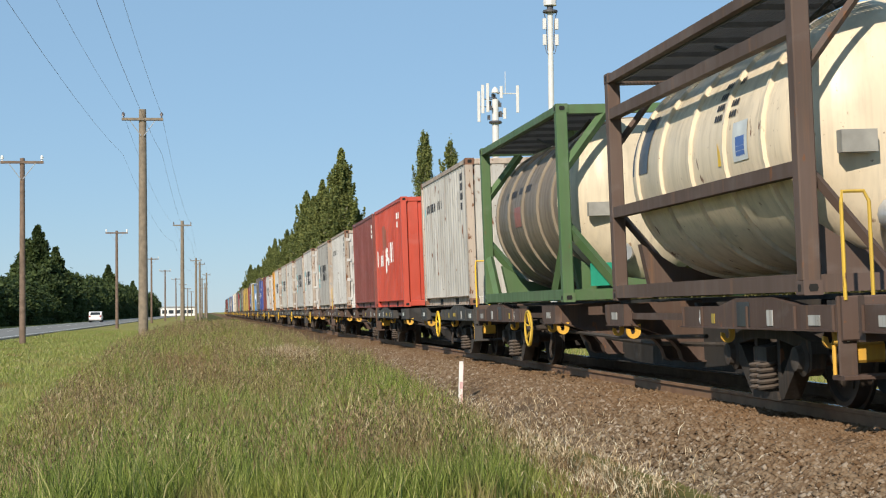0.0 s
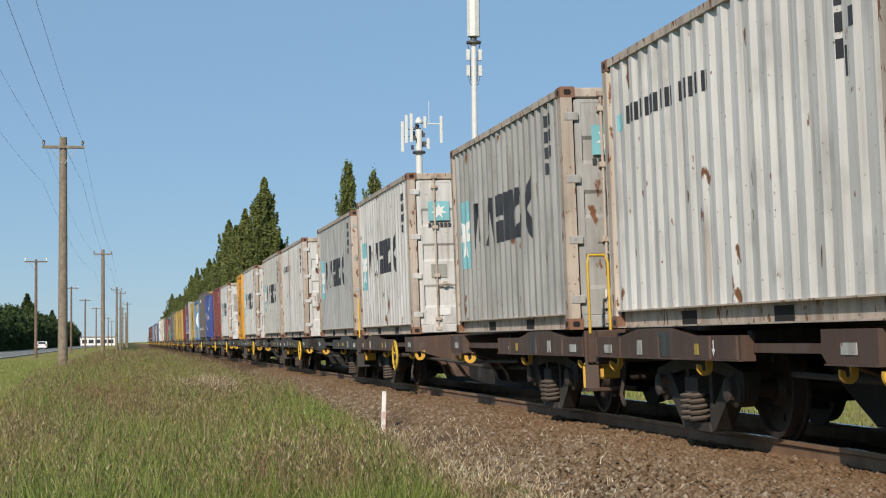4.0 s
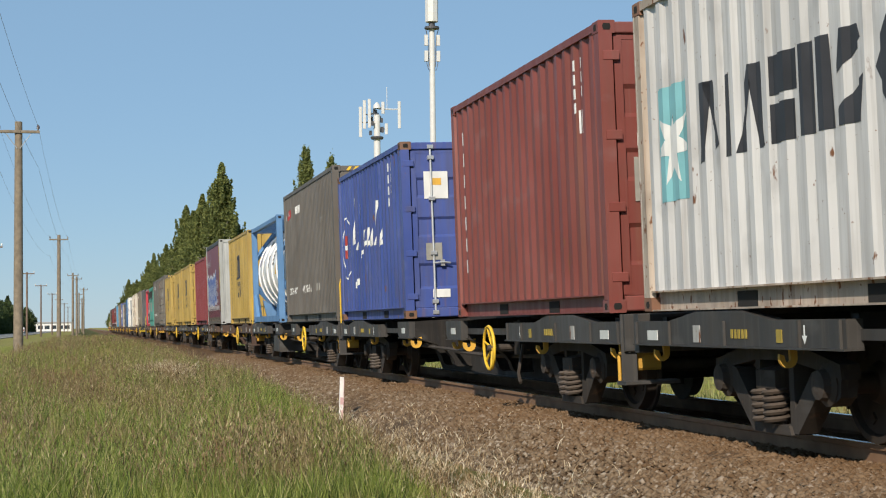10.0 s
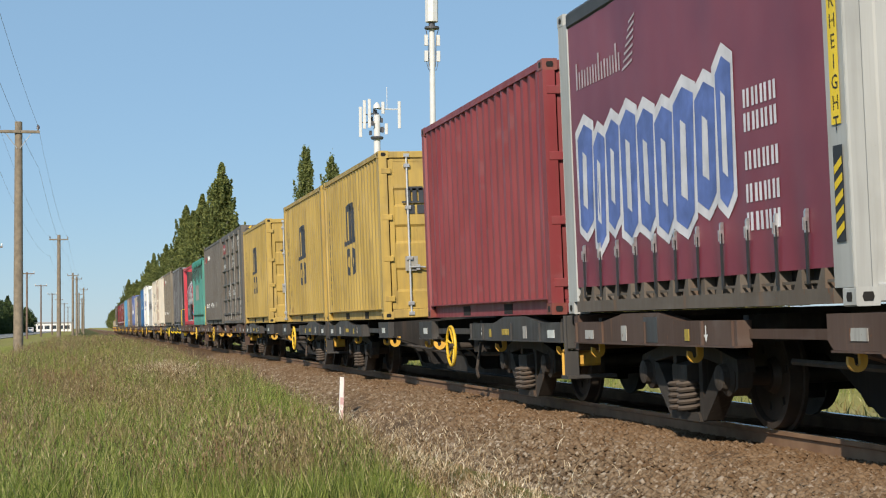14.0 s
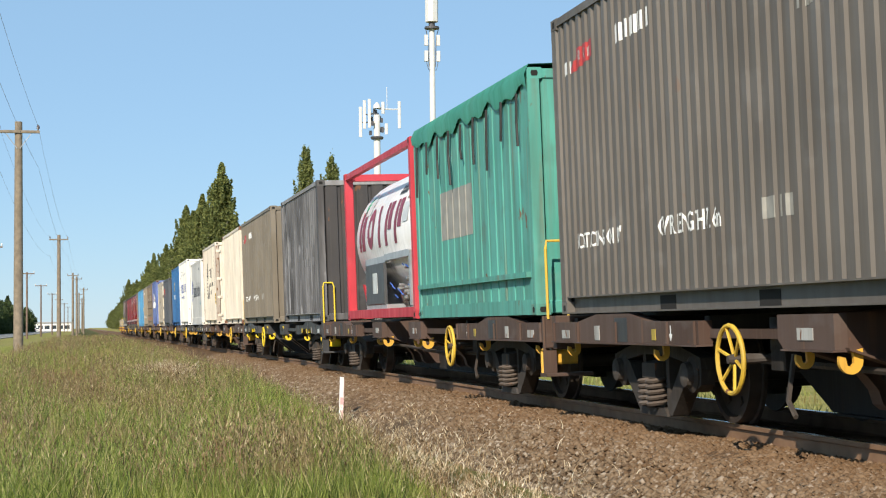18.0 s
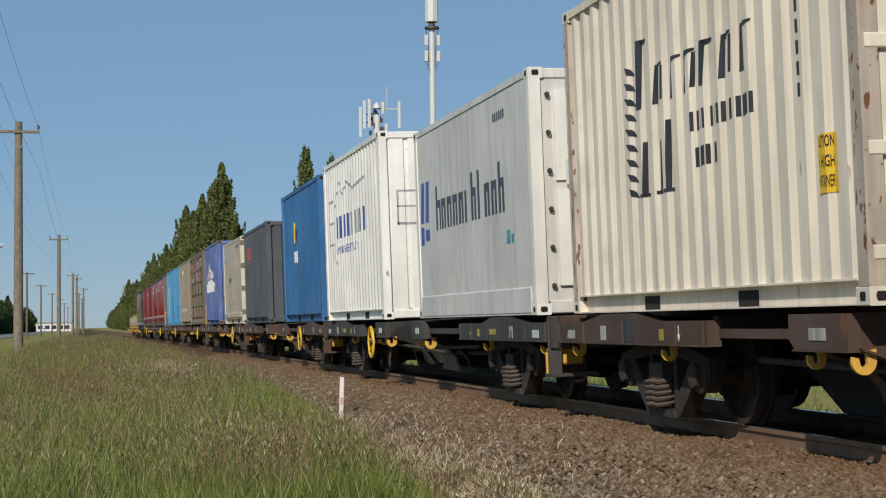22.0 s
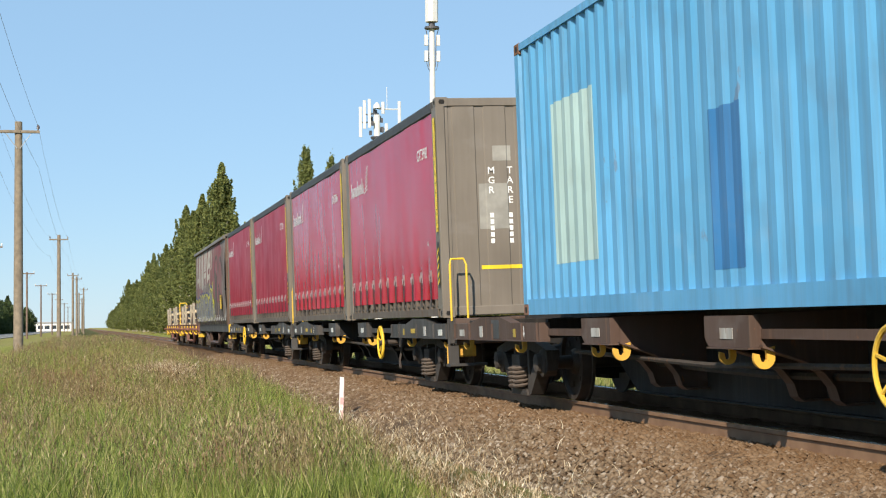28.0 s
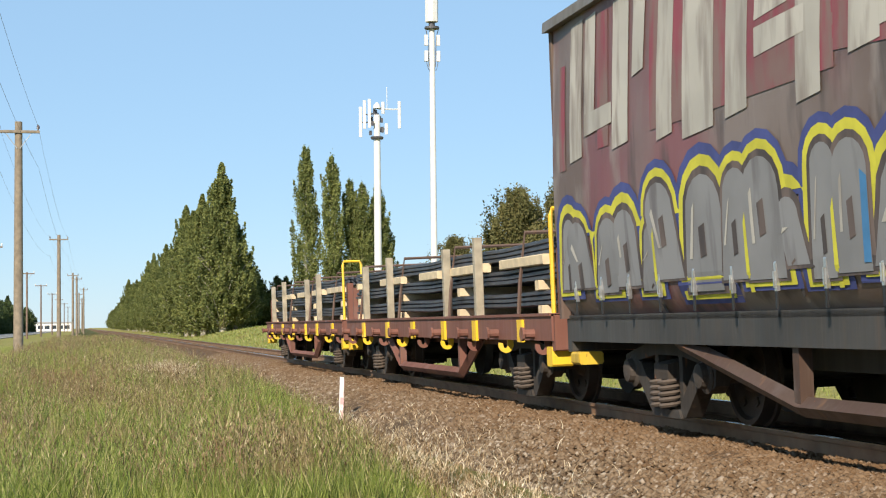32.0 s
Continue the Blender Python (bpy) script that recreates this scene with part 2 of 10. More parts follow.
def ballast_material():
    s = Shade("ballast", 0.95, spec=0.12)
    v = s.node("ShaderNodeTexVoronoi")
    v.inputs["Scale"].default_value = 24
    s.link(s.here, v.inputs["Vector"])
    stone = s.mix(s.ramp(v.outputs["Distance"], 0.0, 0.55), (0.240, 0.195, 0.140), (0.045, 0.034, 0.024))
    tone = s.node("ShaderNodeSeparateColor")
    s.link(v.outputs["Color"], tone.inputs[0])
    col = s.mix(s.ramp(tone.outputs[0], 0.3, 1.0, 0, 0.6), stone, (0.27, 0.235, 0.185))
    s.colour(rusted(s, col, 0.75))
    s.bump(v.outputs["Distance"], 1.0, 0.04)
    return s.m


def stone_material():
    s = Shade("ballast_stone", 0.9, spec=0.15)
    g = s.node("ShaderNodeNewGeometry")
    r = g.outputs["Random Per Island"]
    col = s.mix(s.ramp(r, 0.0, 0.75), (0.050, 0.040, 0.028), (0.255, 0.210, 0.152))
    col = s.mix(s.ramp(r, 0.86, 0.96, 0.0, 0.8), col, (0.50, 0.46, 0.39))
    s.colour(rusted(s, col, 0.72))
    return s.m


SHOULDER = [(-2.75, -0.62), (-2.2, -0.46), (-1.55, -0.20), (-1.1, -0.135), (-0.45, -0.15), (0.45, -0.15), (1.1, -0.135), (1.55, -0.20), (2.3, -0.44), (3.2, -0.5)]


def shoulder_height(u):
    for (a, za), (b, zb) in zip(SHOULDER, SHOULDER[1:]):
        if a <= u <= b:
            return za + (zb - za) * (u - a) / (b - a)
    return -0.62


def build_track():
    rail_mat = Shade("rail_steel", 0.8, 0.0)
    rail_mat.colour(rail_mat.mix(rail_mat.ramp(rail_mat.noise(4, 5), 0.3, 0.7), (0.17, 0.092, 0.050), (0.26, 0.155, 0.090)))
    head_mat = Shade("rail_head_steel", 0.25, 0.9)
    head_mat.colour((0.42, 0.41, 0.40))
    lean = Matrix.Translation((XC, 0, 0)) @ pose(0, 0, 0, 0, CANT, 0)
    bed = Mesh()
    us = [p[0] for p in SHOULDER]
    fine = sorted(set(us + [u0 + (u1 - u0) * k / 4 for u0, u1 in zip(us, us[1:]) for k in range(4)]))
    ys = axis_steps([(-60, 6, 8), (6, 60, 180), (60, 160, 60), (160, 2500, 30)])
    for y in ys:
        for u in fine:
            z = shoulder_height(u)
            k = 0.03 if 6 < y < 60 else 0.02
            bed.v.append((u + 0.10 * noise.noise((u * 0.8, y * 0.4, 3.0)), y, z + k * noise.noise((u * 2.1, y * 2.1, 0.0)) - (0.1 if u in (us[0], us[-1]) else 0)))
    w = len(fine)
    bed.f = [(j * w + i, j * w + i + 1, (j + 1) * w + i + 1, (j + 1) * w + i) for j in range(len(ys) - 1) for i in range(w - 1)]
    ob = part("ballast_bed", bed, ballast_material(), at=lean)
    tagged(ob, "brown and grey crushed stone bed under the railway track", "ballast", kind="structure")
    track = thing("track", "rusty steel railway track on sleepers in stone ballast", "railway track", at=lean, kind="structure")
    foot = [(-0.065, -0.16), (0.065, -0.16), (0.065, -0.15), (0.012, -0.135), (0.012, -0.045), (0.034, -0.036), (0.034, -0.004), (-0.034, -0.004), (-0.034, -0.036), (-0.012, -0.045), (-0.012, -0.135), (-0.065, -0.15)]
    for s in (-1, 1):
        x = s * 0.568
        r = part("rail", Mesh().prism([(x + a, b) for a, b in foot], -60, 2500), rail_mat.m, track, "rust-brown steel rail")
        part("rail_head", Mesh().box(x - 0.027, x + 0.027, -60, 2500, -0.004, 0.0), head_mat.m, r, "polished steel running surface")
    wood = plain("sleeper_wood", (0.13, 0.095, 0.07), 0.9, vary=0.4, scale=9, bump=0.5)
    slp = Mesh().block(-1.05, 1.05, -0.11, 0.11, -0.29, -0.158, 0.01).data("sleeper", wood)
    for i in range(240):
        part("sleeper", slp, None, track, at=(0.02 * math.sin(i * 1.7), 3 + i * 0.62, 0))
    return lean


def mesh_from_arrays(name, co, tris, material, smooth=False):
    me = bpy.data.meshes.new(name)
    me.vertices.add(len(co))
    me.vertices.foreach_set("co", np.asarray(co, dtype=np.float32).ravel())
    n = len(tris)
    me.loops.add(n * 3)
    me.loops.foreach_set("vertex_index", np.asarray(tris, dtype=np.int32).ravel())
    me.polygons.add(n)
    me.polygons.foreach_set("loop_start", np.arange(0, n * 3, 3, dtype=np.int32))
    me.update(calc_edges=True)
    me.materials.append(material)
    if smooth:
        me.shade_smooth()
    return me


def build_stones(lean):
    """Loose stones on the shoulder that faces the road."""
    rng = np.random.default_rng(5)
    n = 84000
    y = 8.5 + 50 * rng.random(n) ** 1.9
    u = -2.75 + 2.55 * rng.random(n) ** 0.85
    r = 0.011 + 0.024 * rng.random(n) ** 2.2 + 0.00045 * (y - 8.5)
    base = np.array([(1, 0, 0), (-1, 0, 0), (0, 1, 0), (0, -1, 0), (0, 0, 1), (0, 0, -1)], dtype=np.float32)
    tri = np.array([(0, 2, 4), (2, 1, 4), (1, 3, 4), (3, 0, 4), (2, 0, 5), (1, 2, 5), (3, 1, 5), (0, 3, 5)])
    z = np.interp(u, [p[0] for p in SHOULDER], [p[1] for p in SHOULDER]) + 0.004
    a = rng.random(n) * 6.283
    jit = 0.65 + 0.7 * rng.random((n, 6, 3))
    loc = base[None] * jit * r[:, None, None] * np.array([1.25, 1.0, 0.75])
    ca, sa = np.cos(a)[:, None], np.sin(a)[:, None]
    t = 0.5 * (rng.random(n)[:, None] - 0.5) * 2
    x1, y1, z1 = loc[..., 0] * ca - loc[..., 1] * sa, loc[..., 0] * sa + loc[..., 1] * ca, loc[..., 2]
    z1 = z1 + t * x1
    co = np.stack([x1 + u[:, None], y1 + y[:, None], z1 + z[:, None]], -1).reshape(-1, 3)
    tris = (tri[None] + (np.arange(n) * 6)[:, None, None]).reshape(-1, 3)
    ob = new("ballast_stones", mesh_from_arrays("ballast_stones", co, tris, stone_material()))
    ob.matrix_basis = lean
    tagged(ob, "loose brown and grey stones on the track's shoulder", "ballast", kind="stuff")


def blades(rng, x, y, z, h, w, lean_amt, segs=2):
    """Grass blades as bent, tapering strips; arrays of roots, heights and widths."""
    n = len(x)
    a = rng.random(n) * 6.283
    d = rng.random(n) * 6.283
    bend = lean_amt * h * (0.3 + rng.random(n))
    px, py = np.cos(a) * w / 2, np.sin(a) * w / 2
    rows = []
    for k in range(segs + 1):
        f = k / segs
        cx, cy, cz = x + np.cos(d) * bend * f * f, y + np.sin(d) * bend * f * f, z + h * f * (1 - 0.18 * f * (bend / h))
        if k < segs:
            t = 1 - 0.55 * f
            rows += [np.stack([cx - px * t, cy - py * t, cz], -1), np.stack([cx + px * t, cy + py * t, cz], -1)]
        else:
            rows.append(np.stack([cx, cy, cz], -1))
    co = np.stack(rows, 1)
    m = co.shape[1]
    tri = []
    for k in range(segs - 1):
        tri += [(2 * k, 2 * k + 1, 2 * k + 3), (2 * k, 2 * k + 3, 2 * k + 2)]
    tri.append((2 * segs - 2, 2 * segs - 1, 2 * segs))
    tris = (np.array(tri)[None] + (np.arange(n) * m)[:, None, None]).reshape(-1, 3)
    return co.reshape(-1, 3), tris


def ground_heights(x, y):
    z = -0.50 + 0.05 * np.sin(x * 0.31 + 0.7) * np.cos(y * 0.07)
    z = z - np.where(y < 60, 0.17 * np.clip((55 - y) / 35, 0, 1) * np.clip((6 - np.abs(x + 1)) / 4, 0, 1), 0)
    z = z + np.where(y > 50, 0.95 * np.clip((x - XC - 5) / 7, 0, 1) * np.clip((y - 50) / 60, 0, 1), 0)
    return z + np.where(x > XC + 4, 0.28 * np.clip((x - XC - 4) / 4, 0, 1), 0)


def grass_material(name, a, b, c, olive, brown=(0.235, 0.155, 0.07), patches=True):
    """Blades differ one by one; broad patches of olive and of ripening brown run through the stand."""
    s = Shade(name, 0.5, spec=0.3)
    g = s.node("ShaderNodeNewGeometry")
    r = g.outputs["Random Per Island"]
    col = s.mix(s.ramp(r, 0.10, 0.80), a, b)
    col = s.mix(s.ramp(r, 0.88, 0.96), col, c)
    if patches:
        col = s.mix(s.ramp(s.noise(0.55, 4, (1.0, 0.40, 0.2)), 0.50, 0.64, 0.0, 0.55), col, olive)
        col = s.mix(s.ramp(s.noise(1.0, 5, (1.0, 0.35, 0.4)), 0.58, 0.66, 0.0, 0.7), col, brown)
    s.colour(col)
    tr = s.node("ShaderNodeBsdfTranslucent")
    s.link(s.b.inputs["Base Color"].links[0].from_socket, tr.inputs[0])
    mx = s.node("ShaderNodeMixShader")
    mx.inputs[0].default_value = 0.32
    s.link(s.b.outputs[0], mx.inputs[1])
    s.link(tr.outputs[0], mx.inputs[2])
    s.link(mx.outputs[0], s.t.nodes["Material Output"].inputs[0])
    return s.m


def right_edge(y):
    return np.interp(y, [8, 16, 24, 32, 40, 60, 100], [2.55, 2.95, 3.40, 3.75, 3.95, 4.0, 4.0])


def left_edge(y):
    return np.interp(y, [8, 14, 21, 35, 50, 75, 100], [-1.5, -1.9, -2.4, -2.7, -3.1, -3.2, -3.2])


def build_grass():
    rng = np.random.default_rng(11)

    def field(n, y0, y1, power=1.0):
        y = y0 + (y1 - y0) * rng.random(n) ** power
        lo, hi = left_edge(y), right_edge(y)
        x = lo + (hi - lo) * rng.random(n)
        edge = np.minimum(x - lo, hi - x)
        return x, y, np.clip(0.35 + edge * 0.9, 0.3, 1.0)

    green = grass_material("tall_grass", (0.028, 0.060, 0.010), (0.325, 0.400, 0.090), (0.66, 0.58, 0.29), (0.37, 0.320, 0.085), (0.33, 0.235, 0.120))
    seed = grass_material("seed_grass", (0.085, 0.052, 0.028), (0.42, 0.315, 0.170), (0.62, 0.52, 0.32), (0.24, 0.155, 0.070), (0.26, 0.135, 0.075))
    straw = grass_material("dry_grass", (0.40, 0.27, 0.14), (0.86, 0.73, 0.53), (0.92, 0.86, 0.70), (0.42, 0.28, 0.15), patches=False)
    dead = grass_material("dead_stalks", (0.065, 0.040, 0.022), (0.26, 0.155, 0.075), (0.50, 0.37, 0.21), (0.2, 0.12, 0.05), patches=False)

    def patchy(x, y):
        return 0.5 + 0.5 * np.sin(x * 1.7 + 1.3 * np.sin(y * 0.31)) * np.sin(y * 0.43 + 0.9 * x)

    def gather(name, sets, material, label):
        off, cos, trs = 0, [], []
        for co, tr in sets:
            cos.append(co)
            trs.append(tr + off)
            off += len(co)
        ob = new(name, mesh_from_arrays(name, np.concatenate(cos), np.concatenate(trs), material))
        tagged(ob, label, "grass", kind="stuff")

    def tufts(n, y0, y1, pw, per):
        """Roots of blades that stand in tufts, with the tuft's vigour."""
        m = n // per
        tx, ty, tk = field(m, y0, y1, pw)
        tall = 0.40 + 1.05 * rng.random(m) ** 1.3 * (0.40 + 0.60 * patchy(tx, ty))
        i = rng.integers(0, m, n)
        sp = 0.035 + 0.045 * rng.random(m)
        return tx[i] + sp[i] * rng.standard_normal(n), ty[i] + 1.3 * sp[i] * rng.standard_normal(n), tall[i] * tk[i]

    parts = []
    for n, y0, y1, pw, wd in ((16000, -6.0, 11.5, 1.0, 0.012), (200000, 11.5, 34, 1.35, 0.0090), (110000, 30, 75, 1.2, 0.015), (42000, 70, 190, 1.0, 0.034)):
        x, y, k = tufts(n, y0, y1, pw, 30)
        h = (0.20 + 0.40 * rng.random(n)) * k * np.interp(y, [12, 18], [0.85, 1.15])
        parts.append(blades(rng, x, y, ground_heights(x, y) - 0.02, h, wd * (0.45 + 0.9 * rng.random(n)), 0.38, 2))
    gather("tall_grass", parts, green, "long uncut green grass growing beside the railway")

    # seed heads: thin stalks with a tuft of short bristles
    sets = []
    for n, y0, y1, pw, wd in ((12000, 12, 34, 1.2, 0.0056), (12500, 30, 75, 1.1, 0.0085), (6500, 70, 170, 1.0, 0.019)):
        x, y, k = field(n, y0, y1, pw)
        keep = rng.random(n) < (0.08 + 0.92 * patchy(x * 0.9 + 3, y * 0.7) ** 1.6) * np.clip(1.4 - 0.2 * np.abs(x - 0.0), 0.35, 1)
        x, y, k = x[keep], y[keep], k[keep]
        n = len(x)
        h = (0.46 + 0.34 * rng.random(n)) * k
        z = ground_heights(x, y) - 0.02
        co, tr = blades(rng, x, y, z, h, np.full(n, wd * 0.6), 0.22)
        tips = co.reshape(n, -1, 3)[:, -1]
        sets.append((co, tr))
        for j in range(5):
            f = 0.02 + 0.040 * j
            hx, hy, hz = tips[:, 0] + 0.011 * rng.standard_normal(n), tips[:, 1] + 0.011 * rng.standard_normal(n), tips[:, 2] - f
            sets.append(blades(rng, hx, hy, hz, 0.034 + 0.030 * rng.random(n), np.full(n, wd * 1.5), 0.9))
    gather("seed_grass", sets, seed, "brownish grass stalks with ripe seed heads")

    # bleached brome with drooping heads along the foot of the ballast, in loose clumps
    def foot_height(x, y):
        return np.maximum(ground_heights(x, y), np.interp(x - XC, [p[0] for p in SHOULDER], [p[1] for p in SHOULDER]))

    def clump_roots(n, m, spread):
        ty = 11.0 + 10.5 * rng.random(m) ** 1.2
        tx = right_edge(ty) - 0.02 + 0.16 * rng.standard_normal(m) + np.where(ty < 20, 0.60, 0.12) * rng.random(m) ** 2.4
        i = rng.integers(0, m, n)
        return tx[i] + spread * rng.standard_normal(n), ty[i] + 1.4 * spread * rng.standard_normal(n)

    sets = []
    x, y = clump_roots(1000, 70, 0.075)
    n = len(x)
    co, tr = blades(rng, x, y, foot_height(x, y) - 0.02, 0.10 + 0.20 * rng.random(n), 0.003 + 0.003 * rng.random(n), 1.1, 3)
    sets.append((co, tr))
    tips = co.reshape(n, -1, 3)[:, -1]
    for j in range(3):
        sets.append(blades(rng, tips[:, 0] + 0.012 * rng.standard_normal(n), tips[:, 1] + 0.012 * rng.standard_normal(n), tips[:, 2] - 0.05 * rng.random(n), 0.035 + 0.03 * rng.random(n), np.full(n, 0.008), 1.3))
    # one pale pinkish clump in the tall grass, and a thin scatter of stalks out on the stones
    n = 1500
    y = 36.5 + 1.3 * rng.standard_normal(n)
    x = 1.75 + 0.26 * rng.standard_normal(n) + 0.05 * (y - 37)
    sets.append(blades(rng, x, y, ground_heights(x, y), 0.50 + 0.34 * rng.random(n), np.full(n, 0.011), 0.7, 3))
    n = 150
    y = 11 + 9 * rng.random(n)
    x = right_edge(y) + 0.3 + 1.3 * rng.random(n)
    sets.append(blades(rng, x, y, foot_height(x, y), 0.05 + 0.09 * rng.random(n), np.full(n, 0.006), 1.6, 3))
    gather("dry_grass", sets, straw, "bleached dry brome grass at the foot of the ballast")
    sets = []
    x, y = clump_roots(3600, 200, 0.11)
    n = len(x)
    x = x - 0.10
    sets.append(blades(rng, x, y, foot_height(x, y) - 0.02, 0.08 + 0.22 * rng.random(n) ** 1.4, 0.003 + 0.004 * rng.random(n), 0.6, 2))
    n = 2600
    y = 36.5 + 1.5 * rng.standard_normal(n)
    x = 1.75 + 0.34 * rng.standard_normal(n) + 0.05 * (y - 37)
    sets.append(blades(rng, x, y, ground_heights(x, y), 0.42 + 0.34 * rng.random(n), np.full(n, 0.011), 0.5, 2))
    gather("dead_grass", sets, dead, "dead brown grass stalks between turf and ballast")

    # mown verge and the far side of the line: short turf
    n = 60000
    y = 14 + 110 * rng.random(n) ** 1.5
    x = left_edge(y) + 0.3 - 9.5 * rng.random(n) ** 0.8 * np.clip(y / 60, 0.3, 1)
    co1, tr1 = blades(rng, x, y, ground_heights(x, y) - 0.01, 0.05 + 0.09 * rng.random(n), 0.012 + 0.0003 * y, 0.7)
    n = 50000
    y = 12 + 260 * rng.random(n) ** 1.3
    x = XC + 3.3 + 12 * rng.random(n) ** 1.1
    co2, tr2 = blades(rng, x, y, ground_heights(x, y) - 0.02, 0.07 + 0.20 * rng.random(n), 0.015 + 0.00045 * y, 0.6)
    turf = grass_material("turf", (0.20, 0.25, 0.06), (0.31, 0.33, 0.10), (0.44, 0.39, 0.18), (0.31, 0.30, 0.12))
    ob = new("short_grass", mesh_from_arrays("short_grass", np.concatenate([co1, co2]), np.concatenate([tr1, tr2 + len(co1)]), turf))
    tagged(ob, "short mown verge grass, yellow-green and partly dry", "grass", kind="stuff")


# ---- trees ----
BARK = plain("bark", (0.19, 0.155, 0.12), 0.95, vary=0.4, scale=3, bump=0.6)
PALE_BARK = plain("pale_bark", (0.46, 0.42, 0.35), 0.9, vary=0.35, scale=3, bump=0.4)
LEAF_POPLAR = foliage("poplar_leaves", (0.095, 0.130, 0.042), (0.355, 0.375, 0.125))
LEAF_DARK = foliage("dark_leaves", (0.035, 0.060, 0.020), (0.095, 0.130, 0.042))
LEAF_GUM = foliage("gum_leaves", (0.12, 0.125, 0.045), (0.24, 0.21, 0.085))
LEAF_LIGHT = foliage("light_leaves", (0.11, 0.19, 0.03), (0.22, 0.30, 0.07))


def crown_mesh(seed, shape, n_limbs, n_leaves, leaf, material, height, up=0.8, clump=0.7, foot=0.05):
    """Clumps of small leaves along limbs; shape(f) is the crown's radius at height fraction f. Returns the crown and the limbs."""
    rng = np.random.default_rng(seed)
    limbs, cent, spread = [], [], []
    f0 = foot
    for i in range(n_limbs):
        f = f0 + (0.985 - f0) * ((i + rng.random()) / n_limbs) ** 0.9
        a = rng.random() * 6.283
        r = shape(f) * (0.35 + 0.75 * rng.random())
        base = Vector((0, 0, max(0.5, f * height - up * r)))
        tip = Vector((math.cos(a) * r, math.sin(a) * r, f * height))
        limbs.append((base, tip))
        if i % 3 == 0 and f < 0.82:
            for s in (0.5, 1.0, 1.5):
                cent.append(tip + Vector((0.25 * math.cos(a), 0.25 * math.sin(a), up)) * s * 0.8)
                spread.append(clump * 0.5 * (1.3 - 0.6 * s))
        for s in (0.5, 0.78, 1.0):
            c = base.lerp(tip, s)
            cent.append(c + Vector(rng.standard_normal(3) * 0.09 * max(0.4, r)))
            spread.append(clump * (1.25 - 0.6 * s) * (0.6 + 0.8 * rng.random()) * (0.16 + 0.84 * min(1, shape(f) / shape(0.3))))
    cent, spread = np.array([tuple(c) for c in cent]), np.array(spread)
    k = rng.integers(0, len(cent), n_leaves)
    off = rng.standard_normal((n_leaves, 3)) * 0.62 * spread[k][:, None]
    off[:, 2] *= 1.0 + 1.5 * up
    c = cent[k] + off
    c[:, 2] = np.maximum(c[:, 2], 0.1)
    a, b = rng.standard_normal((n_leaves, 3)), rng.standard_normal((n_leaves, 3))
    a /= np.linalg.norm(a, axis=1)[:, None]
    b -= (a * b).sum(1)[:, None] * a
    b /= np.linalg.norm(b, axis=1)[:, None]
    s = leaf * (0.6 + 0.8 * rng.random(n_leaves))[:, None]
    co = np.stack([c - a * s, c + b * s * 0.55, c + a * s, c - b * s * 0.55], 1).reshape(-1, 3)
    i = (np.arange(n_leaves) * 4)[:, None, None]
    tris = (np.array([(0, 1, 2), (0, 2, 3)])[None] + i).reshape(-1, 3)
    return mesh_from_arrays("crown", co, tris, material), limbs


def tree_parts(name, label, category, crown, limbs, height, bark, r0):
    t = thing(name, label, category)
    m = Mesh()
    pts = [(0.06 * math.sin(i * 1.3) * height / 10, 0.05 * math.cos(i * 1.9) * height / 10, height * 0.96 * i / 8 - 0.3) for i in range(9)]
    m.tube(pts, r0, 8, r2=0.04)
    for base, tip in limbs[::2]:
        mid = base.lerp(tip, 0.5) + Vector((0, 0, -0.1))
        m.tube([tuple(base), tuple(mid), tuple(tip)], r0 * 0.22, 4, r2=0.015)
    part("trunk", m, bark, t, smooth=True)
    part("crown", crown, None, t)
    return t


def poplar_shape(width):
    return lambda f: width * (0.35 + 0.65 * min(1, f / 0.3)) * max(0.02, (1 - max(0, f - 0.15) / 0.85) ** 0.92)


def column_shape(width):
    return lambda f: width * (0.45 + 0.55 * min(1, f / 0.25)) * max(0.05, min(1.0, (1.02 - f) / 0.42)) ** 0.6


def round_shape(width):
    return lambda f: width * max(0.15, math.sin(math.pi * min(0.97, 0.18 + 0.8 * f)) ** 0.7)


def place_copies(src, spots, group):
    """The first spot takes the tree itself, the others take copies."""
    tagged(src, group=group)
    for i, (x, y, s, rot) in enumerate(spots):
        m = Matrix.Translation((x, y, ground_height(x, y) - 0.05)) @ pose(0, 0, 0, 0, 0, rot) @ Matrix.Diagonal((s[0], s[0], s[1], 1))
        if i == 0:
            src.matrix_basis = m
        else:
            c = copy_thing(src, m)
            c.matrix_basis = m


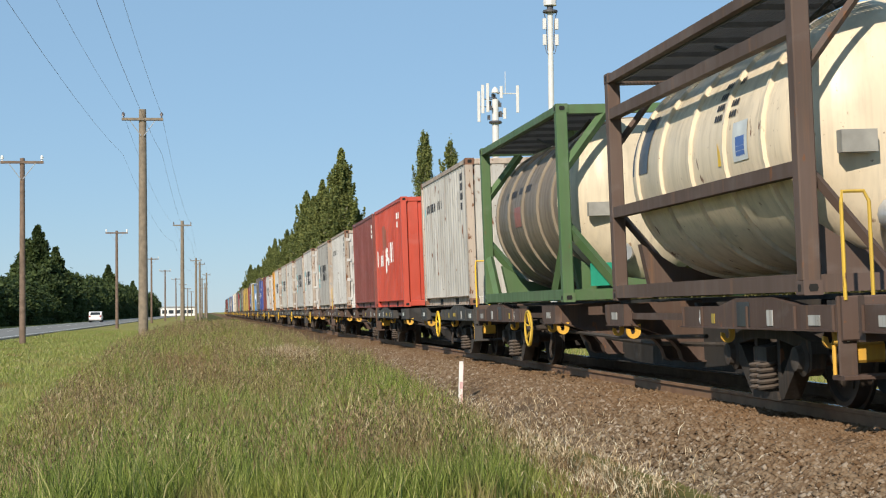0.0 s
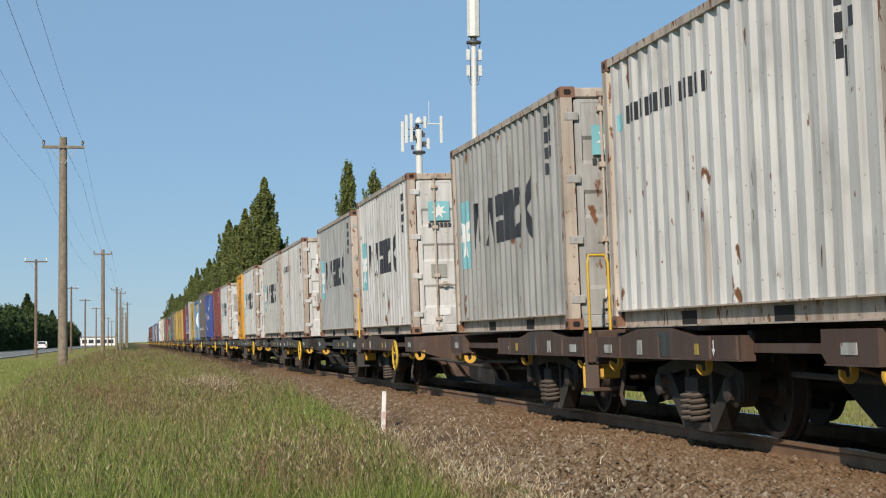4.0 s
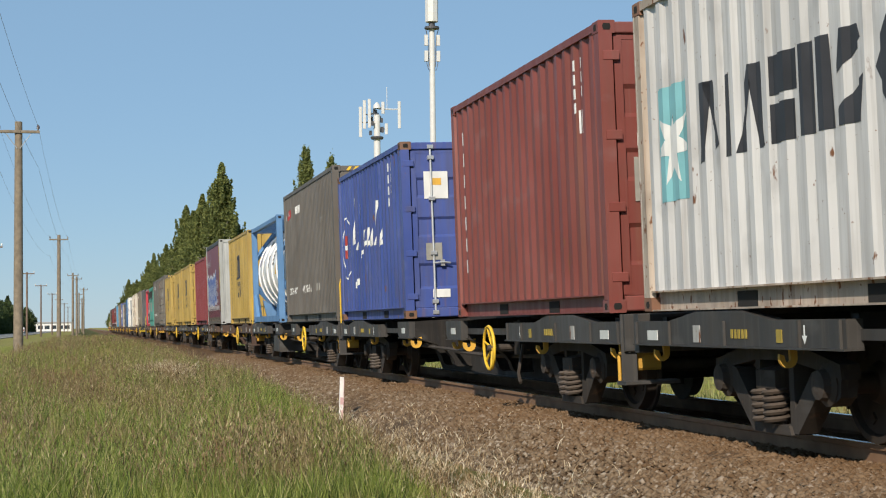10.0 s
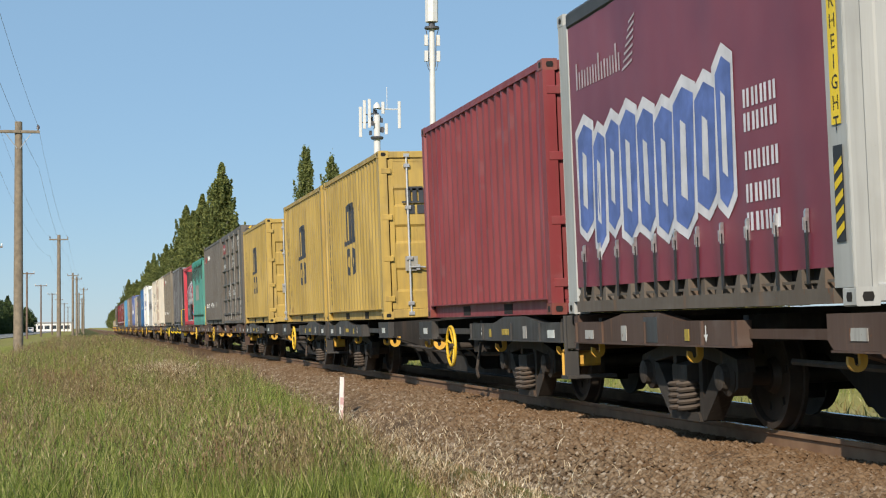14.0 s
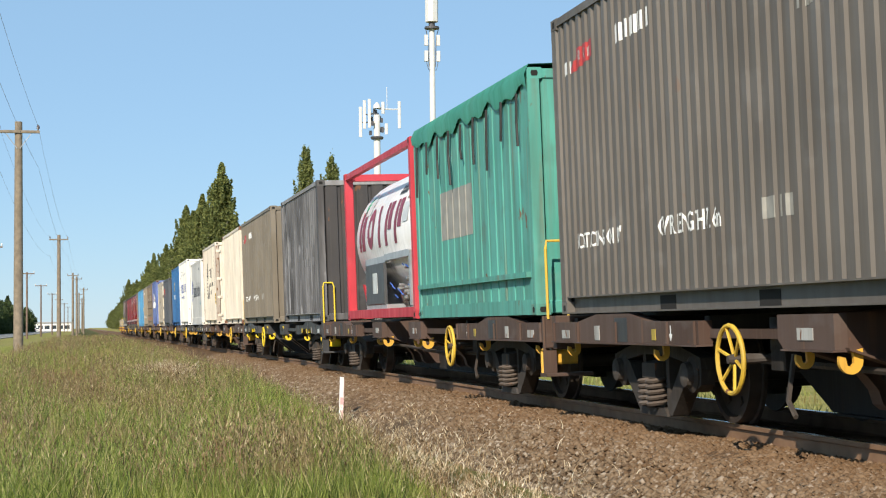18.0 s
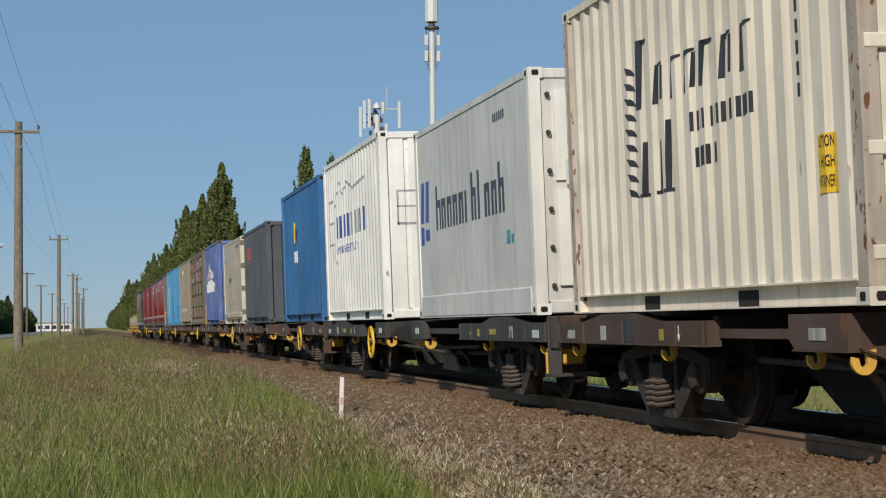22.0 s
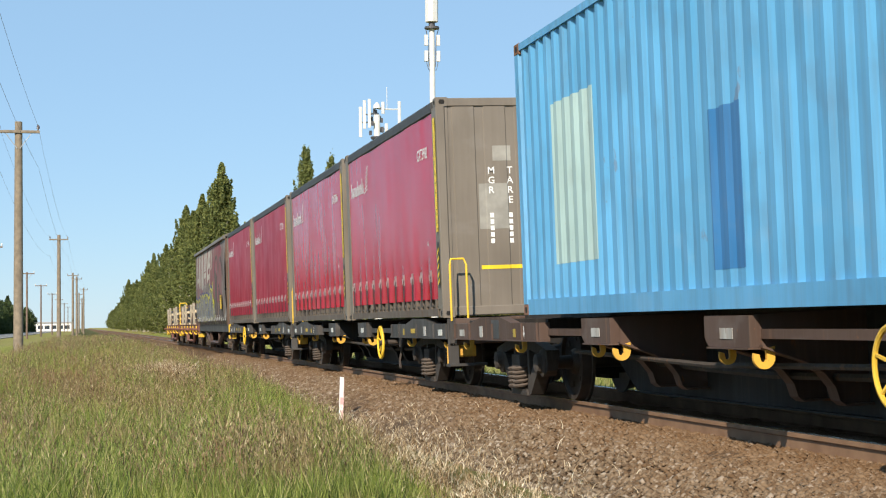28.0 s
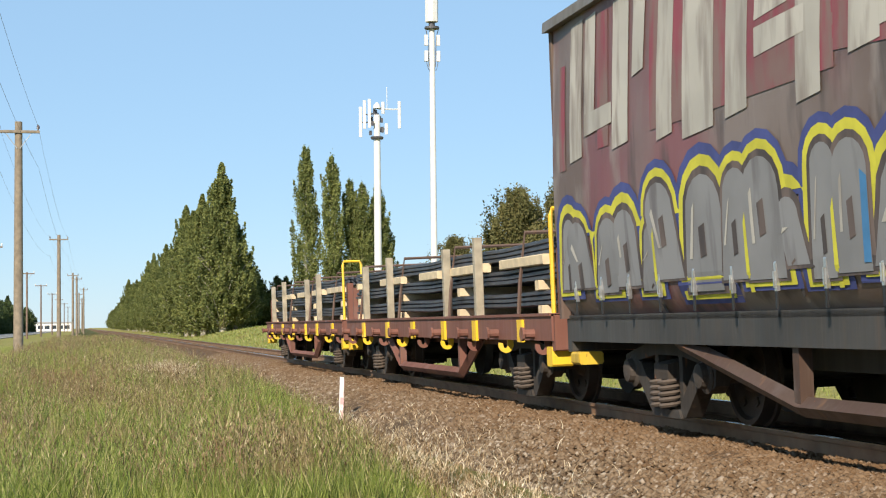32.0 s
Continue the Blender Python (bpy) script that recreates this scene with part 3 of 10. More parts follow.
def build_trees():
    rnd = random.Random(4)
    # the big poplars by the line: broad, ragged, 18 m
    kinds = []
    for i, (wd, h) in enumerate(((3.3, 18.6), (2.9, 17.8), (3.6, 18.2))):
        crown, limbs = crown_mesh(20 + i, poplar_shape(wd), 480, 64000, 0.115, LEAF_POPLAR, h, 1.15, 0.36, 0.09)
        kinds.append(tree_parts("poplar_tree", "tall dense green poplar beside the railway line", "tree", crown, limbs, h, PALE_BARK, 0.28))
    spots = [[], [], []]
    row = [(14.1, 172, 1.15, 0.965), (12.3, 175, 1.1, 0.85), (15.7, 174, 0.95, 0.66), (14.9, 178, 1.0, 0.74), (11.7, 181, 1.1, 0.78), (17.2, 182, 0.85, 0.50), (13.6, 186, 1.0, 0.80), (19.2, 186, 0.8, 0.36), (21.8, 188, 0.8, 0.26), (11.5, 190, 1.1, 0.82)]
    # the rest of the row: mostly even, with a few trees that stand out
    span, tops = (195, 232, 240, 255, 262, 315, 322, 334, 342, 465, 472, 486, 495, 900), (0.60, 0.60, 0.73, 0.74, 0.62, 0.64, 0.88, 0.88, 0.66, 0.68, 0.80, 0.78, 0.58, 0.50)
    y = 195
    while y < 900:
        b = float(np.interp(y, span, tops)) * rnd.uniform(0.93, 1.05)
        row.append((11.8 + rnd.uniform(-0.8, 0.8) + 0.003 * y, y, rnd.uniform(0.9, 1.15), b))
        if rnd.random() < 0.5:
            row.append((16.5 + rnd.uniform(-1, 2), y + 3, rnd.uniform(0.8, 1.0), b * 0.85))
        y += rnd.uniform(5.5, 8.5) * (1 + y / 900)
    for i, (x, yy, a, b) in enumerate(row):
        spots[i % 3].append((x, yy, (a, b), rnd.uniform(0, 360)))
    for k, s in zip(kinds, spots):
        place_copies(k, s, "poplars along the line")
    # slender poplars by the masts
    slim = []
    for i in range(2):
        crown, limbs = crown_mesh(40 + i, column_shape(1.2), 130, 24000, 0.11, LEAF_POPLAR, 17.0, 1.5, 0.34, 0.08)
        slim.append(tree_parts("slender_poplar", "slender columnar poplar with open dark green crown", "tree", crown, limbs, 17.5, PALE_BARK, 0.2))
    spots = [[], []]
    for i, (x, yy, b) in enumerate(((21.75, 163, 1.06), (24.3, 162, 1.0), (26.3, 163.5, 0.87), (27.5, 163, 0.85), (29.2, 164, 0.84), (30.2, 166, 0.66), (28.3, 167, 0.68), (21.5, 186, 0.34), (22.6, 187, 0.34))):
        spots[i % 2].append((x, yy, (1.0 if b > 0.5 else 0.8, b), rnd.uniform(0, 360)))
    for k, s in zip(slim, spots):
        place_copies(k, s, "slender poplars by the masts")
    # hedge and scrub behind the right bank
    crown, limbs = crown_mesh(60, round_shape(2.4), 40, 9000, 0.20, LEAF_DARK, 4.2, 0.3)
    bush = tree_parts("hedge_tree", "dense dark green hedge tree", "tree", crown, limbs, 4.2, BARK, 0.15)
    spots = []
    for i in range(26):
        spots.append((20.5 + i * 1.9 + rnd.uniform(-0.5, 0.5), 196 + rnd.uniform(-3, 3), (rnd.uniform(0.8, 1.1), rnd.uniform(0.75, 1.1)), rnd.uniform(0, 360)))
    place_copies(bush, spots, "hedge trees")
    # olive-brown gums behind the masts
    crown, limbs = crown_mesh(70, round_shape(4.6), 130, 52000, 0.14, LEAF_GUM, 13, 0.5, 1.0)
    gum = tree_parts("gum_tree", "broad olive-brown gum tree with rounded crown", "tree", crown, limbs, 13, BARK, 0.4)
    place_copies(gum, [(45.0, 168, (1.0, 1.1), 10), (51.5, 170, (1.15, 1.25), 100), (39.0, 172, (0.8, 0.72), 200), (57.5, 171, (1.1, 1.1), 300), (65, 172, (1.1, 1.0), 40), (74, 175, (1.2, 1.0), 140)], "gum trees")
    crown, limbs = crown_mesh(71, round_shape(2.2), 18, 3500, 0.24, LEAF_LIGHT, 5.0, 0.4)
    small = tree_parts("small_tree", "small rounded bright green tree", "tree", crown, limbs, 5.0, BARK, 0.15)
    place_copies(small, [(45.5, 200, (1.2, 1.25), 0), (36.0, 201, (1.0, 0.8), 70)], "small green trees")
    # the dark shelter belt across the road
    crown, limbs = crown_mesh(80, poplar_shape(3.6), 90, 18000, 0.28, LEAF_DARK, 13.5, 0.4, 0.9)
    fir = tree_parts("conifer_tree", "tall dark green shelter-belt conifer", "tree", crown, limbs, 13.5, BARK, 0.4)
    crown, limbs = crown_mesh(81, round_shape(3.4), 60, 14000, 0.28, LEAF_DARK, 8.0, 0.4, 1.1)
    belt = tree_parts("shelter_tree", "dense dark shelter-belt tree across the road", "tree", crown, limbs, 8.0, BARK, 0.3)
    place_copies(fir, [(-24.4, 246, (1.15, 1.06), 0), (-26.5, 250, (1.1, 0.92), 90), (-22.9, 258, (1.0, 0.86), 40), (-23.0, 395, (1.0, 0.95), 200), (-24.5, 560, (1.0, 0.9), 30)], "dark conifers")
    spots = []
    y = 132
    while y < 640:
        tall = 0.66 if y < 235 else (0.95 if y < 330 else 1.0)
        spots.append((-24.2 + rnd.uniform(-0.7, 0.7) + 0.006 * (y - 130), y, (rnd.uniform(0.85, 1.05), tall * rnd.uniform(0.9, 1.08)), rnd.uniform(0, 360)))
        y += 4.2 + 0.01 * y
    place_copies(belt, spots, "shelter belt")


# ---- poles, wires, masts ----
POLE_WOOD = plain("pole_wood", (0.215, 0.175, 0.13), 0.9, vary=0.3, scale=4, bump=0.4)
POLE_BROWN = plain("brown_pole_wood", (0.17, 0.12, 0.09), 0.9, vary=0.3, scale=4, bump=0.4)
GALV = plain("galvanised_steel", (0.55, 0.56, 0.57), 0.4, 0.6, vary=0.15)
CERAMIC = plain("insulator_ceramic", (0.12, 0.10, 0.10), 0.25, vary=0.2)
PALE_CERAMIC = plain("white_insulator", (0.75, 0.75, 0.72), 0.25, vary=0.1)
WIRE = plain("wire_metal", (0.16, 0.16, 0.17), 0.5, 0.5, vary=0.1)
WHITE_STEEL = plain("white_mast_paint", (0.64, 0.64, 0.63), 0.45, vary=0.07, scale=2)
DARK_STEEL = plain("dark_bracket_steel", (0.10, 0.10, 0.11), 0.5, 0.4, vary=0.3)


def power_pole(height, r, wood, arm, arm_z, label, pale=False):
    p = thing("power_pole", label, "utility pole")
    part("pole", Mesh().tube([(0, 0, -0.5), (0, 0, height * 0.5), (0, 0, height)], r, 12, r2=r * 0.72), wood, p, smooth=True)
    part("crossarm", Mesh().block(-arm, arm, -0.19 * r / 0.19, -0.07, arm_z - 0.06, arm_z + 0.06), wood, p)
    for s in (-1, 1):
        part("brace", Mesh().tube([(s * arm * 0.62, -0.16, arm_z - 0.05), (s * 0.06, -0.2, arm_z - 0.75)], 0.018, 5), GALV, p)
        ins = part("insulator", Mesh().lathe([(0, 0.03), (0.08, 0.03), (0.09, 0.075), (0.15, 0.06), (0.16, 0.08), (0.22, 0.05), (0.26, 0.03)], 10, 2, (s * arm * 0.92, -0.12, arm_z + 0.06)), PALE_CERAMIC if pale else CERAMIC, p, smooth=True)
    return p


def sag(a, b, drop, n=10):
    a, b = Vector(a), Vector(b)
    return [tuple(a.lerp(b, i / n) - Vector((0, 0, drop * 4 * (i / n) * (1 - i / n)))) for i in range(n + 1)]


def build_poles():
    hi = power_pole(10.52, 0.23, POLE_WOOD, 0.92, 10.06, "weathered grey-brown wooden power pole with crossarm")
    line = [(-2.82, 75), (-2.38, 166), (-1.75, 280), (-1.2, 300), (0.0, 385), (-1.2, 440), (-0.5, 520), (-0.5, 610)]
    lo = power_pole(8.42, 0.15, POLE_BROWN, 0.95, 8.22, "thin brown wooden power pole with crossarm", True)
    line2 = [(-8.22, 76), (-7.65, 144), (-7.0, 214), (-6.7, 272), (-6.2, 340), (-5.8, 410), (-5.4, 480), (-5.0, 550)]
    for src, spots, r in ((hi, line, 0.85), (lo, line2, 0.92)):
        tagged(src, group="power poles along the road")
        for i, (x, y) in enumerate(spots):
            m = Matrix.Translation((x, y, ground_height(x, y)))
            if i == 0:
                src.matrix_basis = m
            else:
                copy_thing(src, m)
    for x, y, top, arm in ((-2.82, 75, 10.31, 0.85), (-8.22, 76, 8.47, 0.87)):
        spots = line if arm < 0.9 else line2
        for s in (-1, 1):
            chain = [(spots[0][0] - 0.35, -12)] + spots[:5]
            m = Mesh()
            for (ax, ay), (bx, by) in zip(chain, chain[1:]):
                za, zb = ground_height(ax, ay) + top, ground_height(bx, by) + top
                m.tube(sag((ax + s * arm, ay - 0.12, za), (bx + s * arm, by - 0.12, zb), 0.9), 0.0055, 4)
            w = part("overhead_wire", m, WIRE)
            tagged(w, "thin dark overhead power wire between the poles", "wire", "overhead wires")


def antenna(p, x, y, z0, z1, w=0.28, d=0.14):
    part("antenna_panel", Mesh().block(x - w / 2, x + w / 2, y - d / 2, y + d / 2, z0, z1, 0.04), WHITE_STEEL, p, "white panel antenna")


def build_masts():
    # the tall one
    y, x = 150.0, 32.03
    m = thing("tall_mast", "tall slim white steel phone mast with panel antennas", "phone mast", at=Matrix.Translation((x, y, ground_height(x, y) - 0.95)))
    part("pole", Mesh().tube([(0, 0, -0.3), (0, 0, 12), (0, 0, 29.2)], 0.34, 20, r2=0.25), WHITE_STEEL, m, smooth=True)
    part("shroud", Mesh().lathe([(29.4, 0.4), (29.45, 0.62), (35.5, 0.62), (35.6, 0.4)], 8, 2), WHITE_STEEL, m, "white antenna shroud")
    part("ring", Mesh().lathe([(28.75, 0.5), (28.8, 0.7), (28.98, 0.7), (29.02, 0.5)], 20, 2), DARK_STEEL, m, "dark mounting ring")
    part("neck", Mesh().tube([(0, 0, 29.0), (0, 0, 29.5)], 0.3, 12), DARK_STEEL, m)
    for s in (-1, 1):
        for z in (25.7, 27.2):
            antenna(m, s * 0.58, -0.1, z, z + 1.0, 0.34, 0.3)
        part("cable", Mesh().tube(sag((s * 0.55, -0.1, 25.7), (s * 0.25, -0.2, 24.9), 0.3, 5), 0.03, 5), DARK_STEEL, m)
        part("stay", Mesh().tube([(s * 0.62, -0.05, 28.8), (s * 0.4, -0.05, 28.0), (s * 0.3, 0, 25.2)], 0.04, 5), DARK_STEEL, m)
    # the lower one
    y, x = 148.0, 26.35
    m = thing("low_mast", "white steel phone mast with clustered panel antennas", "phone mast", at=Matrix.Translation((x, y, ground_height(x, y) - 0.40)))
    part("pole", Mesh().tube([(0, 0, -0.9), (0, 0, 10), (0, 0, 19.8)], 0.36, 20, r2=0.30), WHITE_STEEL, m, smooth=True)
    part("cap", Mesh().lathe([(20.4, 0.36), (20.7, 0.3), (20.95, 0.1)], 14, 2), WHITE_STEEL, m, smooth=True)
    rnd = random.Random(8)
    core = Mesh().block(-0.12, 0.12, -0.12, 0.12, -0.2, 0.2, 0.02).data("radio_unit", DARK_STEEL)
    for i in range(16):
        a, zz = rnd.uniform(0, 6.28), rnd.uniform(17.9, 20.2)
        part("radio_unit", core, None, m, "dark radio box" if i == 0 else "", at=(0.62 * math.cos(a) - 0.1, 0.5 * math.sin(a), zz))
    part("platform", Mesh().lathe([(17.55, 0.55), (17.7, 0.62), (17.8, 0.55)], 14, 2), DARK_STEEL, m)
    for x0, z0, z1 in ((-1.55, 17.7, 20.5), (-1.18, 18.5, 21.1), (-0.72, 18.6, 21.25), (0.55, 19.9, 21.0), (0.85, 18.0, 19.0)):
        antenna(m, x0, -0.15, z0, z1)
        part("bracket", Mesh().tube([(x0, -0.1, (z0 + z1) / 2), (0, 0, (z0 + z1) / 2)], 0.05, 6), DARK_STEEL, m)
    part("outrigger", Mesh().tube([(0.2, 0, 20.35), (2.0, 0, 20.35)], 0.06, 6), WHITE_STEEL, m)
    antenna(m, 2.1, 0, 18.6, 21.1)
    part("whip_antenna", Mesh().tube([(0.95, 0, 20.35), (0.95, 0, 22.4)], 0.03, 6), WHITE_STEEL, m)


def build_stake():
    s = thing("marker_stake", "thin white painted wooden marker stake in the ballast", "stake", at=Matrix.Translation((3.56, 23.2, -0.80)) @ pose(0, 0, 0, 0, 2.2, 0))
    white = plain("stake_paint", (0.82, 0.78, 0.76), 0.6, vary=0.1)
    pink = plain("faded_red_paint", (0.74, 0.47, 0.47), 0.6, vary=0.3)
    part("post", Mesh().block(-0.028, 0.028, -0.02, 0.02, 0, 0.89, 0.004), white, s)
    part("edge_stripe", Mesh().box(0.029, 0.032, -0.02, 0.02, 0.1, 0.86), pink, s, "faded red edge stripe")
    part("stripe", Mesh().box(-0.018, 0.029, -0.024, -0.021, 0.50, 0.60), pink, s)
    part("stripe", Mesh().box(0.0, 0.029, -0.024, -0.021, 0.28, 0.42), pink, s)


def build_far_building():
    b = thing("roadside_building", "long low white building with flat roof far down the road", "building", at=Matrix.Translation((-22, 700, -0.5)))
    wall = plain("white_wall", (0.75, 0.75, 0.73), 0.7, vary=0.1, scale=0.5)
    glass = plain("dark_window_glass", (0.04, 0.05, 0.06), 0.1, vary=0.2)
    part("wall", Mesh().box(0, 17, 0, 9, 0, 3.6), wall, b)
    part("roof", Mesh().box(-0.5, 17.5, -0.5, 9.5, 3.6, 4.0), plain("roof_grey", (0.35, 0.36, 0.38), 0.6), b)
    w = Mesh().box(0, 2.0, -0.06, -0.01, 1.0, 2.5).data("window", glass)
    for i in range(6):
        part("window", w, None, b, at=(0.8 + i * 2.7, 0, 0))


def white_car():
    c = thing("white_car", "white hatchback car driving away on the road", "car", at=Matrix.Translation((-15.3, 232, -0.38)))
    body = plain("white_car_paint", (0.80, 0.80, 0.80), 0.25, vary=0.03)
    glass = plain("car_glass", (0.03, 0.035, 0.04), 0.05, vary=0.1)
    rubber = plain("tyre_rubber", (0.03, 0.03, 0.03), 0.85)
    side = [(0.0, 0.42), (0.03, 0.72), (0.02, 0.95), (0.22, 1.02), (0.55, 1.42), (0.9, 1.5), (2.1, 1.48), (2.9, 1.02), (3.9, 0.85), (4.1, 0.6), (4.1, 0.3), (0.1, 0.28)]
    part("body", Mesh().prism(side, -0.85, 0.85, 0), body, c, smooth=False)
    part("rear_window", Mesh().add([(-0.68, 0.20, 1.04), (0.68, 0.20, 1.04), (0.60, 0.50, 1.40), (-0.60, 0.50, 1.40)], [(0, 1, 2, 3)]).add([(-0.68, 0.23, 1.04), (0.68, 0.23, 1.04), (0.60, 0.53, 1.40), (-0.60, 0.53, 1.40)], [(3, 2, 1, 0)]), glass, c)
    for s in (-1, 1):
        part("tail_light", Mesh().box(s * 0.72 - 0.1, s * 0.72 + 0.1, -0.02, 0.02, 0.72, 0.95), plain("tail_light_red", (0.35, 0.02, 0.02), 0.3), c)
        part("side_window", Mesh().box(s * 0.855 - 0.004, s * 0.855 + 0.004, 0.75, 2.5, 1.05, 1.38), glass, c)
        for y in (0.75, 3.3):
            part("wheel", Mesh().lathe([(-0.1, 0.25), (-0.1, 0.31), (0.1, 0.31), (0.1, 0.25)], 18, 0, (s * 0.77, y, 0.31)), rubber, c)
    return c

# ---- the train ----
DECK = 0.942
HALF = 1.219
CARS = []     # (thing, place along the train, height of its base)
WHEELS = []   # wheelsets that turn


def put(ob, q, z=0.0):
    CARS.append((ob, q, z))
    ob.matrix_basis = train_pose(q, z, 0.0)
    return ob


def train_pose(q, z, t):
    return Matrix.Translation((XC, q - travelled(t), 0)) @ pose(0, 0, 0, 0, CANT, 0) @ Matrix.Translation((0, 0, z))


# paints
STEEL_DARK = paint("wagon_grey_paint", (0.036, 0.034, 0.033), 0.15, 0.5, 0.6)
STEEL_BROWN = paint("wagon_brown_paint", (0.070, 0.037, 0.025), 0.45, 0.35, 0.7)
STEEL_BLACK = paint("wagon_black_paint", (0.028, 0.030, 0.034), 0.0, 0.25, 0.45)
STEEL_RED = paint("wagon_oxide_paint", (0.17, 0.062, 0.042), 0.4, 0.4, 0.75)
# Dirty steel set near-black: shade under wagons and in recesses is in the colour.
SHADED_STEEL = paint("shaded_underframe", (0.0075, 0.006, 0.0055), 0.1, 0.3, 0.85)
BOGIE = paint("bogie_dirt", (0.038, 0.027, 0.020), 0.4, 0.5, 0.85)
# Frames darkened for the sill's shade, springs lightened as sunlit, over real dirt.
SHADED_FRAME_DIRT = paint("shaded_frame_dirt", (0.026, 0.019, 0.014), 0.3, 0.4, 0.85)
SUNLIT_SPRING = paint("sunlit_spring_dust", (0.085, 0.062, 0.047), 0.3, 0.4, 0.85)
WHEEL_STEEL = plain("wheel_steel", (0.055, 0.042, 0.034), 0.6, 0.3, vary=0.3)
YELLOW = paint("safety_yellow_paint", (0.80, 0.50, 0.025), 0.1, 0.25, 0.5)
OLD_YELLOW = paint("old_yellow_paint", (0.66, 0.42, 0.035), 0.4, 0.55, 0.6)
ORANGE = paint("hook_orange_paint", (0.70, 0.385, 0.045), 0.3, 0.4, 0.6)
OCHRE = plain("ochre_marking", (0.38, 0.28, 0.05), 0.6, vary=0.25)
LEMON = paint("new_yellow_paint", (0.80, 0.57, 0.02), 0.0, 0.15, 0.5)
HATCH = plain("hatch_black", (0.02, 0.02, 0.02), 0.6, vary=0.2)
WHITE = plain("white_marking", (0.80, 0.80, 0.78), 0.5, vary=0.08)
REFLECT = plain("reflector_white", (0.62, 0.64, 0.62), 0.35, vary=0.15)
WORN_PLATE = paint("worn_plate", (0.42, 0.42, 0.40), 0.9, 0.9, 0.7)
BLACK = plain("black_marking", (0.02, 0.02, 0.022), 0.5, vary=0.2)
HOSE = plain("black_rubber", (0.02, 0.02, 0.02), 0.6, vary=0.2)
CHROME = plain("zinc_rod", (0.62, 0.62, 0.61), 0.30, 0.85, vary=0.25, scale=20)
CASTING = paint("rusty_casting", (0.20, 0.095, 0.055), 0.8, 0.4, 0.8)
RUSTY_POST = paint("rust_streaked_post", (0.47, 0.39, 0.32), 0.95, 0.7, 0.7, grain=2.6)


def wheelset_mesh():
    tyre = Mesh()
    for s in (-1, 1):
        tyre.lathe([(s * 0.50, 0.10), (s * 0.505, 0.385), (s * 0.50, 0.45), (s * 0.53, 0.45), (s * 0.535, 0.42), (s * 0.635, 0.412), (s * 0.635, 0.37), (s * 0.60, 0.35), (s * 0.585, 0.15), (s * 0.64, 0.12), (s * 0.64, 0.08)], 28, 0)
    tyre.lathe([(-0.95, 0.065), (-0.62, 0.075), (0.62, 0.075), (0.95, 0.065)], 14, 0)
    for s in (-1, 1):
        for k in range(6):
            a = k * math.pi / 3
            tyre.box(s * 0.598 - 0.012, s * 0.598 + 0.012, 0.26 * math.cos(a) - 0.03, 0.26 * math.cos(a) + 0.03, 0.26 * math.sin(a) - 0.03, 0.26 * math.sin(a) + 0.03)
    return tyre.data("wheelset", WHEEL_STEEL, True)


WHEELSET = wheelset_mesh()


def bogie_meshes():
    out = {}
    bolster = Mesh().prism([(-1.03, 0.37), (-0.5, 0.30), (0.5, 0.30), (1.03, 0.37), (1.03, 0.50), (0.85, 0.53), (0.4, 0.62), (-0.4, 0.62), (-0.85, 0.53), (-1.03, 0.50)], -0.17, 0.17, 1)
    out["bolster"] = bolster.data("bogie", BOGIE)
    # cast side frame: top chord, bottom chord, diagonals, columns and jaws round a spring window
    fr = Mesh().prism([(-1.10, 0.46), (-1.08, 0.56), (-0.55, 0.66), (0.55, 0.66), (1.08, 0.56), (1.10, 0.46), (0.62, 0.53), (0.3, 0.57), (-0.3, 0.57), (-0.62, 0.53)], -0.07, 0.07, 0)
    fr.prism([(-0.34, 0.05), (0.34, 0.05), (0.30, 0.115), (-0.30, 0.115)], -0.10, 0.10, 0)
    for f in (-1, 1):
        fr.prism([(f * 0.24, 0.06), (f * 0.40, 0.06), (f * 0.80, 0.40), (f * 0.78, 0.52), (f * 0.66, 0.50), (f * 0.33, 0.20)], -0.075, 0.075, 0)
        fr.prism([(f * 0.25, 0.10), (f * 0.33, 0.10), (f * 0.33, 0.60), (f * 0.25, 0.60)], -0.06, 0.06, 0)
        fr.prism([(f * 0.70, 0.34), (f * 0.78, 0.30), (f * 0.80, 0.50), (f * 0.70, 0.50)], -0.06, 0.06, 0)
        fr.prism([(f * 0.97, 0.30), (f * 1.05, 0.34), (f * 1.08, 0.50), (f * 0.96, 0.50)], -0.06, 0.06, 0)
    out["frame"] = fr.data("side_frame", SHADED_FRAME_DIRT)
    out["axle_box"] = Mesh().lathe([(-0.11, 0.12), (-0.10, 0.15), (0.04, 0.15), (0.06, 0.11), (0.11, 0.10), (0.12, 0.05)], 14, 0).data("axle_box", BOGIE)
    coil = [(0.082 * math.cos(k * 0.62), 0.082 * math.sin(k * 0.62), 0.125 + 0.25 * k / 52) for k in range(53)]
    out["spring"] = Mesh().tube(coil, 0.019, 5).data("spring", SUNLIT_SPRING, True)
    out["rigging"] = Mesh().box(-0.55, 0.55, -0.46, -0.36, 0.26, 0.36).box(-0.55, 0.55, 0.36, 0.46, 0.26, 0.36).box(-0.06, 0.06, -0.40, 0.40, 0.20, 0.30).data("brake_rigging", SHADED_STEEL)
    out["shoe"] = Mesh().prism([(-0.05, 0.22), (0.03, 0.26), (0.05, 0.40), (0.02, 0.55), (-0.05, 0.52)], -0.05, 0.05, 0).data("brake_shoe", BOGIE)
    return out


BOGIE_DATA = bogie_meshes()


